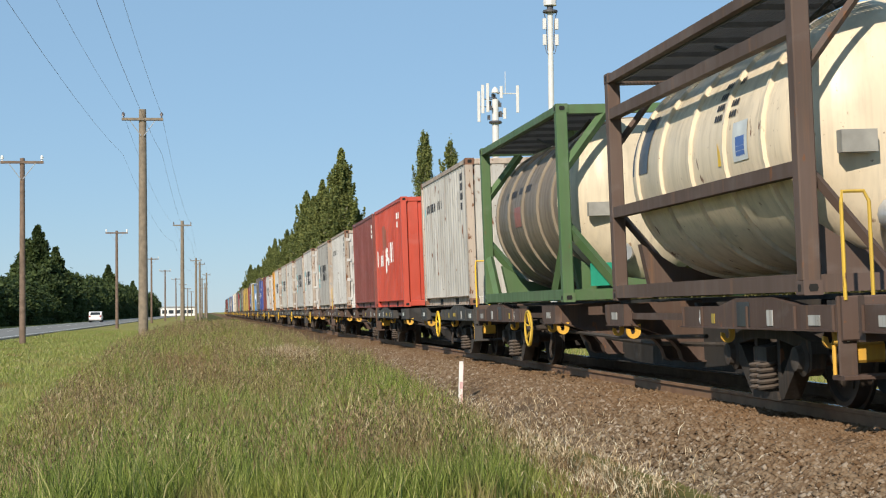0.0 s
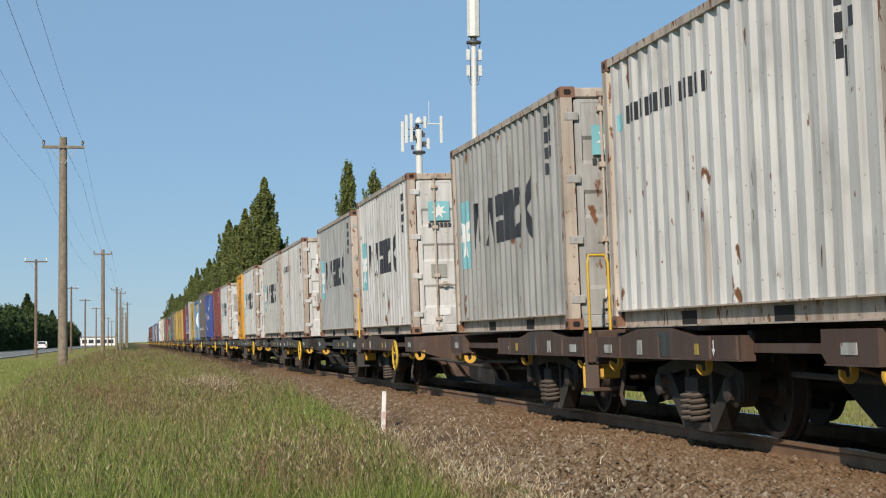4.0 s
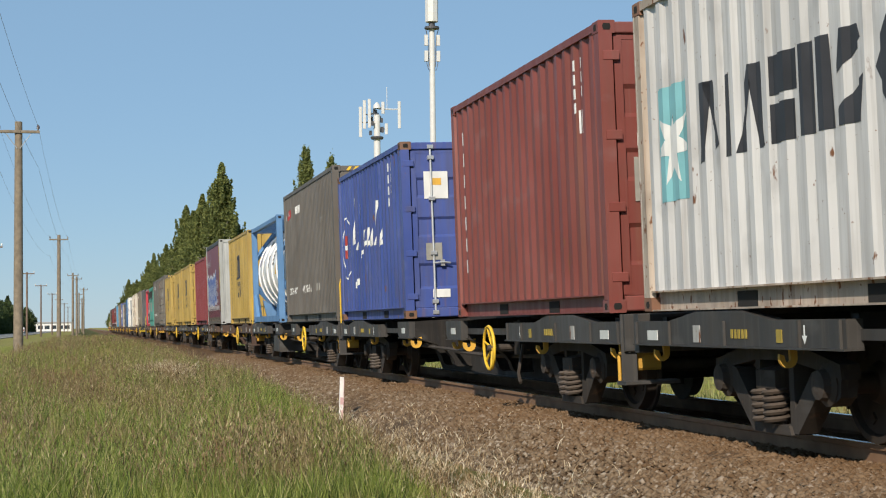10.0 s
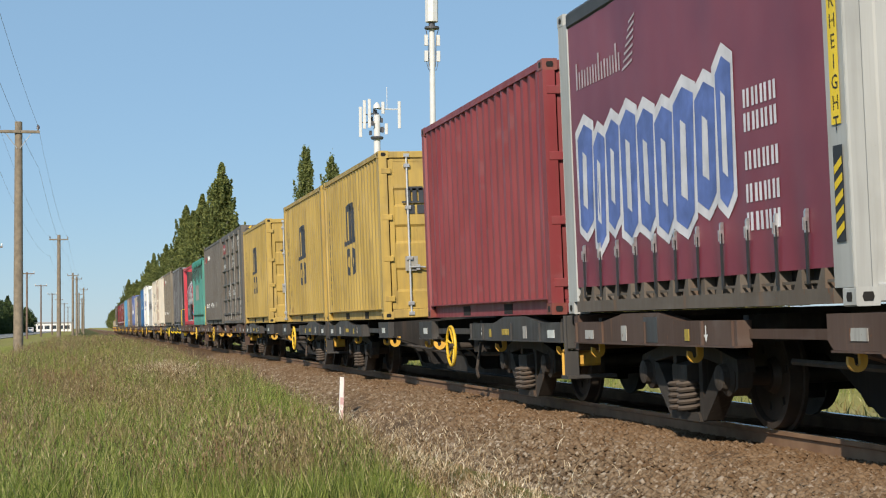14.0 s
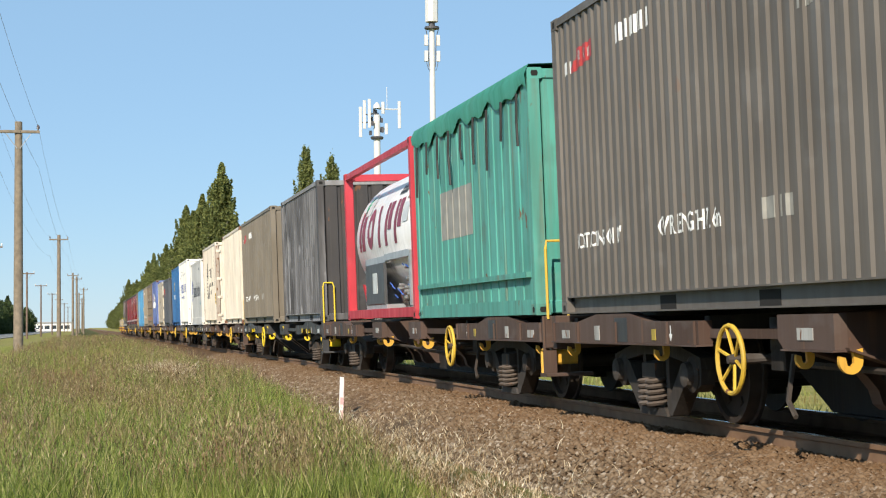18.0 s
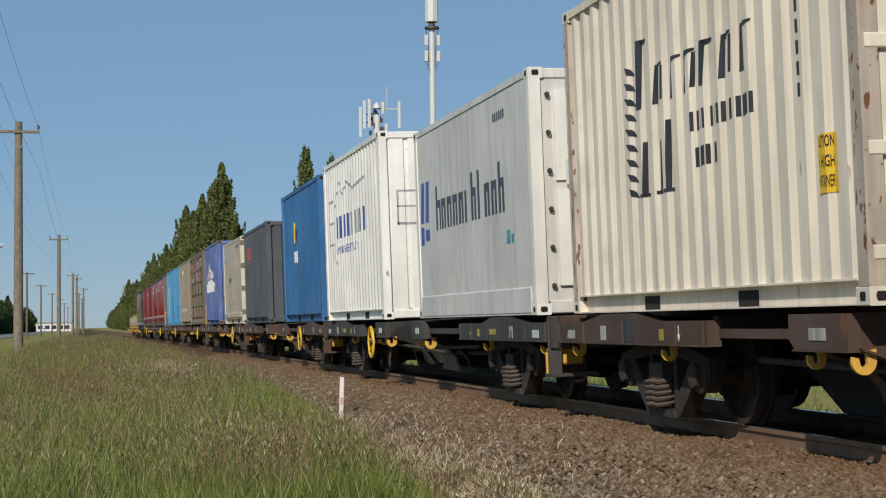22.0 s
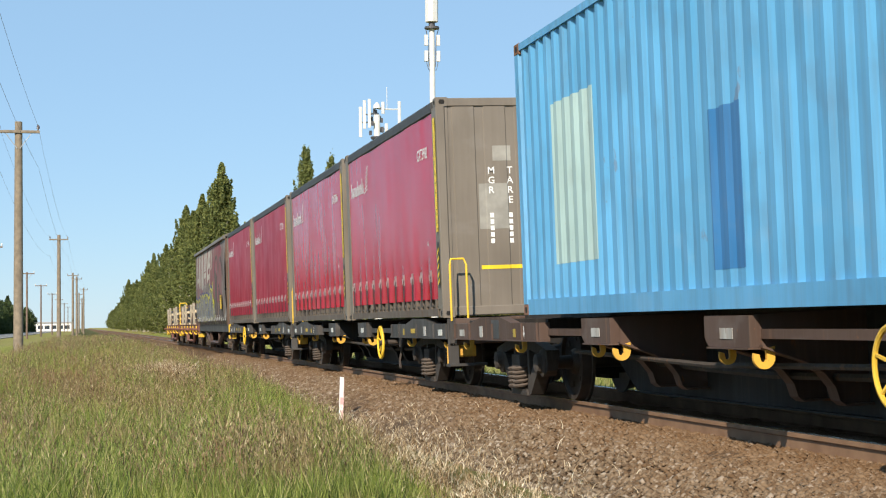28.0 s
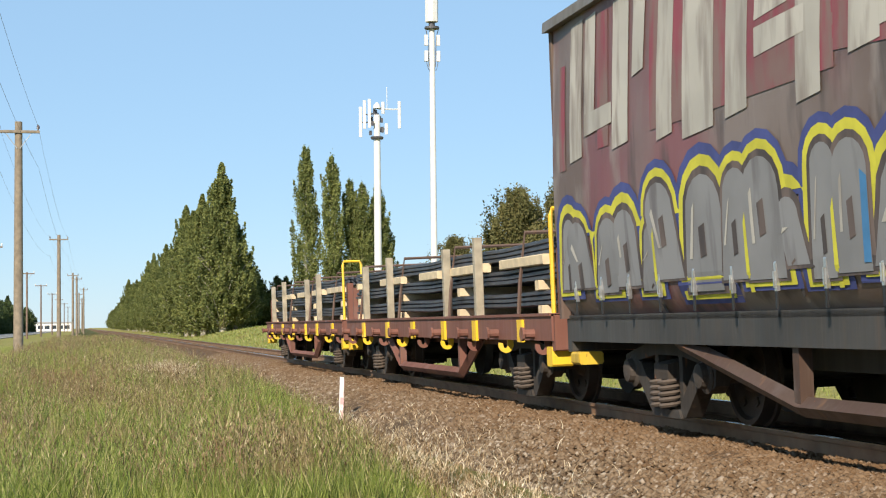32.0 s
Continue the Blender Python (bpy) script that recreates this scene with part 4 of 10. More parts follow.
def add_bogie(wagon, y):
    b = part("bogie", BOGIE_DATA["bolster"], None, wagon, "dirty brown cast steel bogie", at=(0, y, 0))
    for s in (-1, 1):
        part("side_frame", BOGIE_DATA["frame"], None, b, at=(s * 0.90, 0, 0))
        for dx, dy in ((0.05, -0.13), (0.05, 0.07)):
            part("spring", BOGIE_DATA["spring"], None, b, at=(s * (0.95 + dx), dy + 0.03, 0))
        for dy in (-0.875, 0.875):
            part("axle_box", BOGIE_DATA["axle_box"], None, b, at=Matrix.Translation((s * 0.93, dy, 0.42)) @ Matrix.Diagonal((s, 1, 1, 1)))
        for dy in (-0.40, 0.40) if s < 0 else ():
            part("brake_shoe", BOGIE_DATA["shoe"], None, b, at=(s * 0.57, dy, 0))
    part("brake_rigging", BOGIE_DATA["rigging"], None, b)
    for dy in (-0.875, 0.875):
        w = part("wheelset", WHEELSET, None, b, "worn steel wheelset", at=(0, dy, 0.42))
        WHEELS.append(w)


def hook(m, x, y, z, s=1.0):
    """A tie-down hook: a half-round plate across the line with a notch in its upper edge."""
    s *= 0.78
    w = 0.085 * s
    f = 1 if x > 0 else -1
    pts = [(x + f * w * math.cos(math.pi * (1 + k / 12)), z + 0.088 * s * math.sin(math.pi * (1 + k / 12))) for k in range(13)]
    pts += [(x + f * w * 0.95, z + 0.03), (x + f * w * 0.45, z + 0.02), (x + f * w * 0.30, z - 0.03 * s), (x, z - 0.042 * s), (x - f * w * 0.25, z - 0.015), (x - f * w * 0.2, z + 0.06), (x - f * w * 1.0, z + 0.075)]
    m.prism([(a, b) for a, b in pts], y - 0.016, y + 0.016, 1)


def ring(m, x, y, z, r, thick, n=28, k=7):
    """A round bar bent into a circle that faces sideways."""
    vs, fs = [], []
    for i in range(n):
        a = 2 * math.pi * i / n
        for j in range(k):
            b = 2 * math.pi * j / k
            rr = r + thick * math.cos(b)
            vs.append((x + thick * math.sin(b), y + rr * math.cos(a), z + rr * math.sin(a)))
    for i in range(n):
        for j in range(k):
            fs.append((i * k + j, i * k + (j + 1) % k, ((i + 1) % n) * k + (j + 1) % k, ((i + 1) % n) * k + j))
    return m.add(vs, fs)


def hand_wheel(parent, x, y, z, mat_, r=0.245):
    hw = part("brake_wheel", ring(Mesh(), x, y, z, r, 0.018), mat_, parent, "yellow spoked handbrake wheel", smooth=True)
    for k in range(6):
        a = 2 * math.pi * k / 6 + 0.3
        part("spoke", Mesh().tube([(x + 0.03, y + 0.03 * math.cos(a), z + 0.03 * math.sin(a)), (x, y + r * math.cos(a), z + r * math.sin(a))], 0.013, 5), mat_, hw)
    part("hub", Mesh().lathe([(x - 0.02, 0.03), (x + 0.04, 0.045), (x + 0.35, 0.03)], 10, 0, (0, y, z)), BOGIE, hw)


def curved_bearer(s, y, straight=False):
    """A cross bearer: deep at the spine, tapering up to the side, with a flange along its lower edge."""
    low = [(0.30, 0.24), (0.52, 0.24), (0.57, 0.28), (0.60, 0.38), (0.68, 0.48), (0.82, 0.57), (1.0, 0.63), (1.14, 0.68)]
    if straight:
        low = [(0.30, 0.19), (0.56, 0.19), (1.14, 0.67)]
    web = Mesh().prism([(s * 0.30, 0.92), *[(s * a, b) for a, b in low], (s * 1.14, 0.90)], y - 0.010, y + 0.010, 1)
    return web.prism([(s * a, b + 0.004) for a, b in low] + [(s * (a - 0.004), b - 0.014) for a, b in reversed(low)], y - 0.08, y + 0.08, 1)




def flat_wagon(q0, length, paint_, yellow=None, brake=5.0, tank=False, lemon=False, number=True, rail_front=False, plates=True):
    """A container flat: spine, side sills over the bogies, outrigger brackets, brake gear."""
    yel = yellow or (OLD_YELLOW if paint_ is STEEL_BROWN else YELLOW)
    hk = LEMON if lemon else ORANGE
    shine = WORN_PLATE if paint_ is STEEL_BROWN else REFLECT
    label = {STEEL_DARK: "dark grey container flat wagon with yellow fittings", STEEL_BROWN: "rust-brown container flat wagon with yellow fittings",
             STEEL_BLACK: "new black container flat wagon with bright yellow fittings"}[paint_]
    w = thing("container_wagon", label, "railway wagon", "wagons of the train")
    L = length
    # spine, bearers and brackets carry the underframe's shade in their paint
    part("centre_sill", Mesh().prism([(0.25, 0.938), (0.25, 0.60), (3.65, 0.58), (4.5, 0.14), (L - 4.5, 0.14), (L - 3.65, 0.58), (L - 0.25, 0.60), (L - 0.25, 0.938)], -0.30, 0.30, 0), SHADED_STEEL, w)
    part("sill_plate", Mesh().box(-0.36, 0.36, 4.6, L - 4.6, 0.126, 0.14), SHADED_STEEL, w)
    for e, f in ((0.0, 1), (L, -1)):
        ya, yb = sorted((e + f * 0.18, e + f * 4.15))
        for s in (-1, 1):
            xa, xb = sorted((s * 1.10, s * 1.215))
            mid = sorted((e + f * 1.0, e + f * 1.6, e + f * 2.5, e + f * 3.0))
            top = [(ya, 0.865), (mid[0], 0.865), (mid[1], 0.935), (mid[2], 0.935), (mid[3], 0.865), (yb, 0.865)]
            if lemon:
                foot = sorted(((e + f * 4.15, 0.67), (e + f * 3.35, 0.67), (e + f * 2.95, 0.79), (e + f * 1.9, 0.79), (e + f * 1.5, 0.69), (e + f * 0.18, 0.69)), reverse=True)
                sill = part("side_sill", Mesh().prism(top + foot, xa, xb, 0), paint_, w)
                part("jacking_pad", Mesh().prism([(e + f * 2.45 - 0.10, 0.79), (e + f * 2.45 + 0.10, 0.79), (e + f * 2.45 + 0.07, 0.70), (e + f * 2.45 - 0.07, 0.70)], min(xa, xb), max(xa, xb), 0), yel, sill, "yellow jacking pad")
            else:
                sill = part("side_sill", Mesh().prism(top + [(yb, 0.68), (ya, 0.68)], xa, xb, 0), paint_, w)
                part("sill_flange", Mesh().box(min(xa, xb) - 0.025, max(xa, xb) + 0.0, ya, yb, 0.666, 0.679), paint_, sill)
            ribs = Mesh()
            for k in (0.05, 0.85, 2.0, 3.3, 3.9):
                y = e + f * (0.18 + k)
                ribs.box(s * 1.215 - 0.02 * (s < 0), s * 1.215 + 0.02 * (s > 0), y - 0.012, y + 0.012, 0.67, 0.862)
            if s < 0:
                part("sill_rib", ribs, paint_, sill)
            if plates and s < 0:
                part("reflector", Mesh().box(-1.222, -1.216, e + f * 0.62 - 0.12, e + f * 0.62 + 0.12, 0.71, 0.79), shine, sill, "white reflector plate")
                part("data_plate", Mesh().box(-1.222, -1.216, e + f * 1.62 - 0.07, e + f * 1.62 + 0.07, 0.70, 0.83), WORN_PLATE, sill)
                part("caution_plate", Mesh().box(-1.222, -1.216, e + f * 3.15 - 0.045, e + f * 3.15 + 0.045, 0.71, 0.80), OCHRE if not lemon else yel, sill)
                part("arrow_mark", Mesh().add([(-1.219, e + f * 3.55 - 0.012, 0.83), (-1.219, e + f * 3.55 + 0.012, 0.83), (-1.219, e + f * 3.55 + 0.012, 0.76), (-1.219, e + f * 3.55 + 0.04, 0.76), (-1.219, e + f * 3.55, 0.70), (-1.219, e + f * 3.55 - 0.04, 0.76), (-1.219, e + f * 3.55 - 0.012, 0.76)], [tuple(range(7))]), WHITE, sill)
                if paint_ is STEEL_BROWN:
                    part("repaint_patch", Mesh().box(-1.2185, -1.2155, e + f * 2.3 - 0.17, e + f * 2.3 + 0.17, 0.69, 0.90), STEEL_BLACK, sill, "dark repainted patch")
                elif number and not lemon:
                    nb = Mesh()
                    for k in range(5):
                        y = e + f * 2.45 + 0.13 - 0.065 * k
                        nb.box(-1.222, -1.217, y - 0.018, y + 0.018, 0.735, 0.80)
                    part("number_mark", nb, OCHRE if not lemon else yel, sill, "yellow wagon number")
            for k in (0.6, 2.3, 4.05):
                y = e + f * k
                part("crossbearer", Mesh().box(min(s * 0.30, s * 1.10), max(s * 0.30, s * 1.10), y - 0.05, y + 0.05, 0.70, 0.90), SHADED_STEEL, w)
            for k in (0.55, 3.05) if s < 0 else ():
                h = Mesh()
                hook(h, s * 1.12, e + f * k, 0.60, 1.0)
                part("tie_hook", h, hk, w, "yellow tie-down hook" if lemon else "orange-yellow tie-down hook")
        y0, y1 = sorted((e + f * 0.10, e + f * 0.22))
        part("headstock", Mesh().block(-1.20, 1.20, y0, y1, 0.60, 0.93), paint_, w)
        part("coupler", Mesh().box(-0.11, 0.11, min(e + f * 0.1, e - f * 0.16), max(e + f * 0.1, e - f * 0.16), 0.62, 0.84).box(-0.16, 0.16, min(e - f * 0.16, e + f * 0.02), max(e - f * 0.16, e + f * 0.02), 0.66, 0.80), BOGIE, w)
        part("brake_hose", Mesh().tube([(0.35, e + f * 0.15, 0.66), (0.34, e - f * 0.03, 0.48), (0.30, e - f * 0.10, 0.36), (0.22, e - f * 0.16, 0.42)], 0.025, 6), HOSE, w)
        s = -1 if e == 0 else 1
        st = part("step_plate", Mesh().block(s * 1.15 - 0.07, s * 1.15 + 0.07, e + f * 0.14, e + f * 0.165, 0.33, 0.93, 0.004), paint_, w)
        for bx, bz in () if e else ((-0.035, 0.86), (0.035, 0.86), (-0.035, 0.69), (0.035, 0.69), (0.0, 0.60)):
            part("bolt", Mesh().lathe([(min(e + f * 0.14, e + f * 0.126), 0.011), (max(e + f * 0.14, e + f * 0.126), 0.011)], 6, 1, (s * 1.15 + bx, 0, bz)), REFLECT, st)
        part("tread", Mesh().block(min(s * 1.22, s * 0.72), max(s * 1.22, s * 0.72), min(e + f * 0.06, e + f * 0.30), max(e + f * 0.06, e + f * 0.30), 0.31, 0.345, 0.006), paint_, st)
        part("step_box", Mesh().block(min(s * 1.09, s * 0.84), max(s * 1.09, s * 0.84), min(e + f * 0.20, e + f * 0.34), max(e + f * 0.20, e + f * 0.34), 0.43, 0.58, 0.02), ORANGE if not lemon else yel, w, "orange painted brake box")
        part("step_rail", Mesh().tube([(s * 1.18, e + f * 0.34, 0.34), (s * 1.18, e + f * 0.34, 0.56), (s * 1.18, e + f * 0.31, 0.585), (s * 1.18, e + f * 0.15, 0.59)], 0.016, 6), ORANGE if not lemon else yel, w, "yellow step handle")
        add_bogie(w, e + f * 2.45)
    for c in (6.85, L - 6.05):
        for s in (-1, 1):
            xa, xb = sorted((s * 1.12, s * 1.21))
            o = part("outrigger", Mesh().prism([(c - 0.42, 0.67), (c + 0.36, 0.67), (c + 0.44, 0.73), (c + 0.44, 0.90), (c - 0.42, 0.90)], xa, xb, 0), paint_, w)
            part("flange", Mesh().box(xa - 0.02 * (s < 0), xb + 0.02 * (s > 0), c - 0.43, c + 0.36, 0.656, 0.669), paint_, o)
            for y in (c - 0.40, c + 0.30):
                part("bearer", curved_bearer(s, y, lemon), SHADED_STEEL if paint_ is STEEL_DARK else paint_, o)
            ya, yb = (c - 2.4, c - 0.42) if c < L / 2 else (c + 0.44, c + 1.9)
            part("tie_beam", Mesh().box(min(s * 1.06, s * 1.12), max(s * 1.06, s * 1.12), ya, yb, 0.73, 0.80), paint_, o)
            for dy, sc in ((0.25, 1.0), (-0.42, 1.25)) if s < 0 else ():
                h = Mesh()
                hook(h, s * 1.11, c + dy, 0.60, sc)
                part("tie_hook", h, hk, o)
            if s < 0 and lemon:
                for k in (0, 1):
                    part("hatch_mark", Mesh().prism([(c - 0.36 + k * 0.13, 0.86), (c - 0.29 + k * 0.13, 0.86), (c - 0.36 + k * 0.13, 0.80), (c - 0.43 + k * 0.13 + 0.01, 0.80)], -1.217, -1.211, 0), yel, o)
                for k in (0, 1, 2):
                    part("slot", Mesh().box(-1.216, -1.2095, c - 0.12 + k * 0.16, c - 0.07 + k * 0.16, 0.73, 0.85), HATCH, o)
            elif s < 0:
                part("reflector", Mesh().box(-1.217, -1.211, c - 0.12, c + 0.12, 0.73, 0.81), shine, o)
    by = brake if brake > 0 else L + brake
    if brake:
        hand_wheel(w, -1.27, by, 0.585, yel)
        part("brake_bracket", Mesh().box(-1.0, -0.4, by - 0.35, by - 0.1, 0.50, 0.88), SHADED_STEEL, w)
    part("brake_cylinder", Mesh().lathe([(7.9, 0.12), (7.95, 0.19), (8.5, 0.19), (8.55, 0.12)], 14, 1, (0.55, 0, 0.55)), BOGIE, w, smooth=True)
    part("brake_lever", Mesh().tube([(-0.5, 5.0, 0.45), (-0.6, 7.5, 0.42), (-0.5, 10.5, 0.45)], 0.03, 6).tube([(-1.0, by - 0.5, 0.62), (-1.08, by - 0.55, 0.3), (-1.1, by - 0.7, 0.2)], 0.02, 5), BOGIE, w)
    part("brake_pipe", Mesh().tube([(-0.9, 4.4, 0.56), (-0.9, 8.0, 0.50), (-0.9, L - 4.4, 0.56)], 0.025, 6), BOGIE, w)
    if tank:
        part("equipment_box", Mesh().block(-1.15, -0.35, L - 5.9, L - 4.7, 0.22, 0.62, 0.02), paint_, w, "grey equipment box")
    if rail_front:
        part("hand_rail", Mesh().tube([(-1.17, 0.10, 0.90), (-1.17, 0.10, 1.62), (-1.15, 0.13, 1.70), (-0.98, 0.13, 1.70), (-0.95, 0.11, 1.62), (-0.95, 0.11, 0.9)], 0.015, 6), yel, w, "yellow end handrail")
    return put(w, q0)


# ---- containers ----


def corrugation(length, post, kind="box"):
    """Breakpoints (place along the wall, depth) of the pressed wall of a container."""
    pts = [(0.0, 0.0), (post, 0.0)]
    period, out, slope, depth = {"box": (0.278, 0.080, 0.062, 0.036), "fine": (0.190, 0.075, 0.020, 0.026), "wide": (0.36, 0.285, 0.014, 0.016), "deep": (0.325, 0.155, 0.045, 0.040), "flat": (0.6, 0.57, 0.01, 0.006), "end": (0.25, 0.105, 0.045, 0.040), "groove": (0.30, 0.225, 0.022, 0.038)}[kind]
    n = max(1, int((length - 2 * post) / period))
    period = (length - 2 * post) / n
    inner = period - out - 2 * slope
    y = post
    for i in range(n):
        pts += [(y + inner / 2, depth), (y + inner / 2 + slope, 0.004), (y + inner / 2 + slope + out, 0.004), (y + inner / 2 + 2 * slope + out, depth)] if i or True else []
        y += period
    pts[1] = (post, 0.0)
    pts.insert(2, (post + 0.001, depth))
    pts += [(length - post - 0.001, depth), (length - post, 0.0), (length, 0.0)]
    return pts


def wall_mesh(pts, lo, hi, place):
    """place(u, depth, z) puts a wall point into the container's space."""
    m = Mesh()
    for u, d in pts:
        m.v += [place(u, d, lo), place(u, d, hi)]
    m.f = [(2 * i, 2 * i + 2, 2 * i + 3, 2 * i + 1) for i in range(len(pts) - 1)]
    return m


def wrap(polys, pts, place, lift=0.003):
    """Flat shapes laid on a pressed wall: cut at its folds and bent with it."""
    m = Mesh()
    for poly in polys:
        us = [p[0] for p in poly]
        lo, hi = min(us), max(us)
        for (u0, d0), (u1, d1) in zip(pts, pts[1:]):
            if u1 <= lo or u0 >= hi or u1 - u0 < 1e-6:
                continue
            cut = [tuple(p) for p in poly]
            for lim, keep_above in ((u0, True), (u1, False)):
                res = []
                for a, b in zip(cut, cut[1:] + cut[:1]):
                    ia, ib = (a[0] >= lim) == keep_above or a[0] == lim, (b[0] >= lim) == keep_above or b[0] == lim
                    if ia:
                        res.append(a)
                    if ia != ib:
                        f = (lim - a[0]) / (b[0] - a[0])
                        res.append((lim, a[1] + (b[1] - a[1]) * f))
                cut = res
                if len(cut) < 3:
                    break
            if len(cut) < 3:
                continue
            vs = [place(u, d0 + (d1 - d0) * (u - u0) / (u1 - u0) - lift, z) for u, z in cut]
            m.add(vs, [tuple(range(len(vs)))])
    return m


GLYPHS = {}


def words(text, size, bold=0.0, squeeze=1.0):
    """Flat triangles of a line of text, from its left foot; the second value is its width."""
    key = (text, bold)
    if key not in GLYPHS:
        cu = bpy.data.curves.new("lettering", "FONT")
        cu.body, cu.size, cu.offset, cu.resolution_u = text, 1.0, bold, 2
        ob = bpy.data.objects.new("lettering", cu)
        me = bpy.data.meshes.new_from_object(ob)
        me.calc_loop_triangles()
        co = [v.co for v in me.vertices]
        GLYPHS[key] = [[(co[i].x, co[i].y) for i in t.vertices] for t in me.loop_triangles]
        bpy.data.objects.remove(ob)
        bpy.data.curves.remove(cu)
        bpy.data.meshes.remove(me)
    tris = GLYPHS[key]
    w = max((p[0] for t in tris for p in t), default=0)
    return [[(x * size * squeeze, y * size) for x, y in t] for t in tris], w * size * squeeze


def rect(u0, u1, z0, z1):
    return [(u0, z0), (u1, z0), (u1, z1), (u0, z1)]


class Wall:
    """A wall of a box: turns picture places (from its left edge, from its foot) into the box's space."""

    def __init__(self, parent, length, pts, place, flip):
        self.parent, self.length, self.pts, self.place, self.flip = parent, length, pts, place, flip

    def mark(self, polys, material, name="marking", label="", lift=0.003):
        if self.flip:
            polys = [[(self.length - u, z) for u, z in p] for p in polys]
        m = wrap(polys, self.pts, self.place, lift)
        if m.f:
            return part(name, m, material, self.parent, label)

    def text(self, body, u, z, size, material, bold=0.0, squeeze=1.0, down=False, label=""):
        if down:
            polys = []
            for i, ch in enumerate(body):
                t, w = words(ch, size, bold, squeeze) if ch != " " else ([], 0)
                polys += [[(x + u - w / 2, y + z - i * size * 1.0) for x, y in p] for p in t]
        else:
            t, w = words(body, size, bold, squeeze)
            polys = [[(x + u, y + z) for x, y in p] for p in t]
        return self.mark(polys, material, "lettering", label)

    def bars(self, u, z, n, w, h, gap, material, label="", down=False, name="lettering", slot=True):
        """Lettering that is not spelt out: a row of plain upright blocks."""
        polys = []
        for i in range(n):
            a, b = (u, z - i * (h + gap)) if down else (u + i * (w + gap), z)
            if slot:
                k = w * 0.38
                polys += [rect(a, a + k, b, b + h), rect(a + w - k, a + w, b, b + h)]
            else:
                polys.append(rect(a, a + w, b, b + h))
        return self.mark(polys, material, name, label)


def star(u, z, r, n=7, inner=0.42):
    out = []
    pts = [(u + (r if k % 2 == 0 else r * inner) * math.sin(math.pi * k / n), z + (r if k % 2 == 0 else r * inner) * math.cos(math.pi * k / n)) for k in range(2 * n)]
    return [[(u, z), a, b] for a, b in zip(pts, pts[1:] + pts[:1])]


CAST_DATA = {}


def casting_mesh(mat_):
    if mat_.name not in CAST_DATA:
        m = Mesh()
        # solid corner block: dark plates laid on its faces paint the shade of its holes
        m.block(-0.081, 0.081, 0.0, 0.178, 0.0, 0.118, 0.008)
        CAST_DATA[mat_.name] = m.data("corner_casting", mat_)
    return CAST_DATA[mat_.name]


# Near-black that puts the shade of openings, recesses and undersides into the colour.
SHADE_BLACK = plain("recess_shade", (0.012, 0.011, 0.010), 0.9, vary=0.1)
HOLE_SIDE = Mesh().prism([(0.06, 0.03), (0.118, 0.03), (0.128, 0.059), (0.118, 0.088), (0.06, 0.088), (0.05, 0.059)], -0.0835, -0.079, 0).data("recess_shade", SHADE_BLACK)
HOLE_END = Mesh().prism([(-0.03, 0.03), (0.03, 0.03), (0.04, 0.059), (0.03, 0.088), (-0.03, 0.088), (-0.04, 0.059)], -0.0035, 0.002, 1).data("recess_shade", SHADE_BLACK)


BLOCKS = {}


def small_block(name, hx, hz, mat_):
    key = (name, mat_.name)
    if key not in BLOCKS:
        BLOCKS[key] = Mesh().block(-hx, hx, -0.008, 0.045, -hz, hz, 0.008).data(name, mat_)
    return BLOCKS[key]


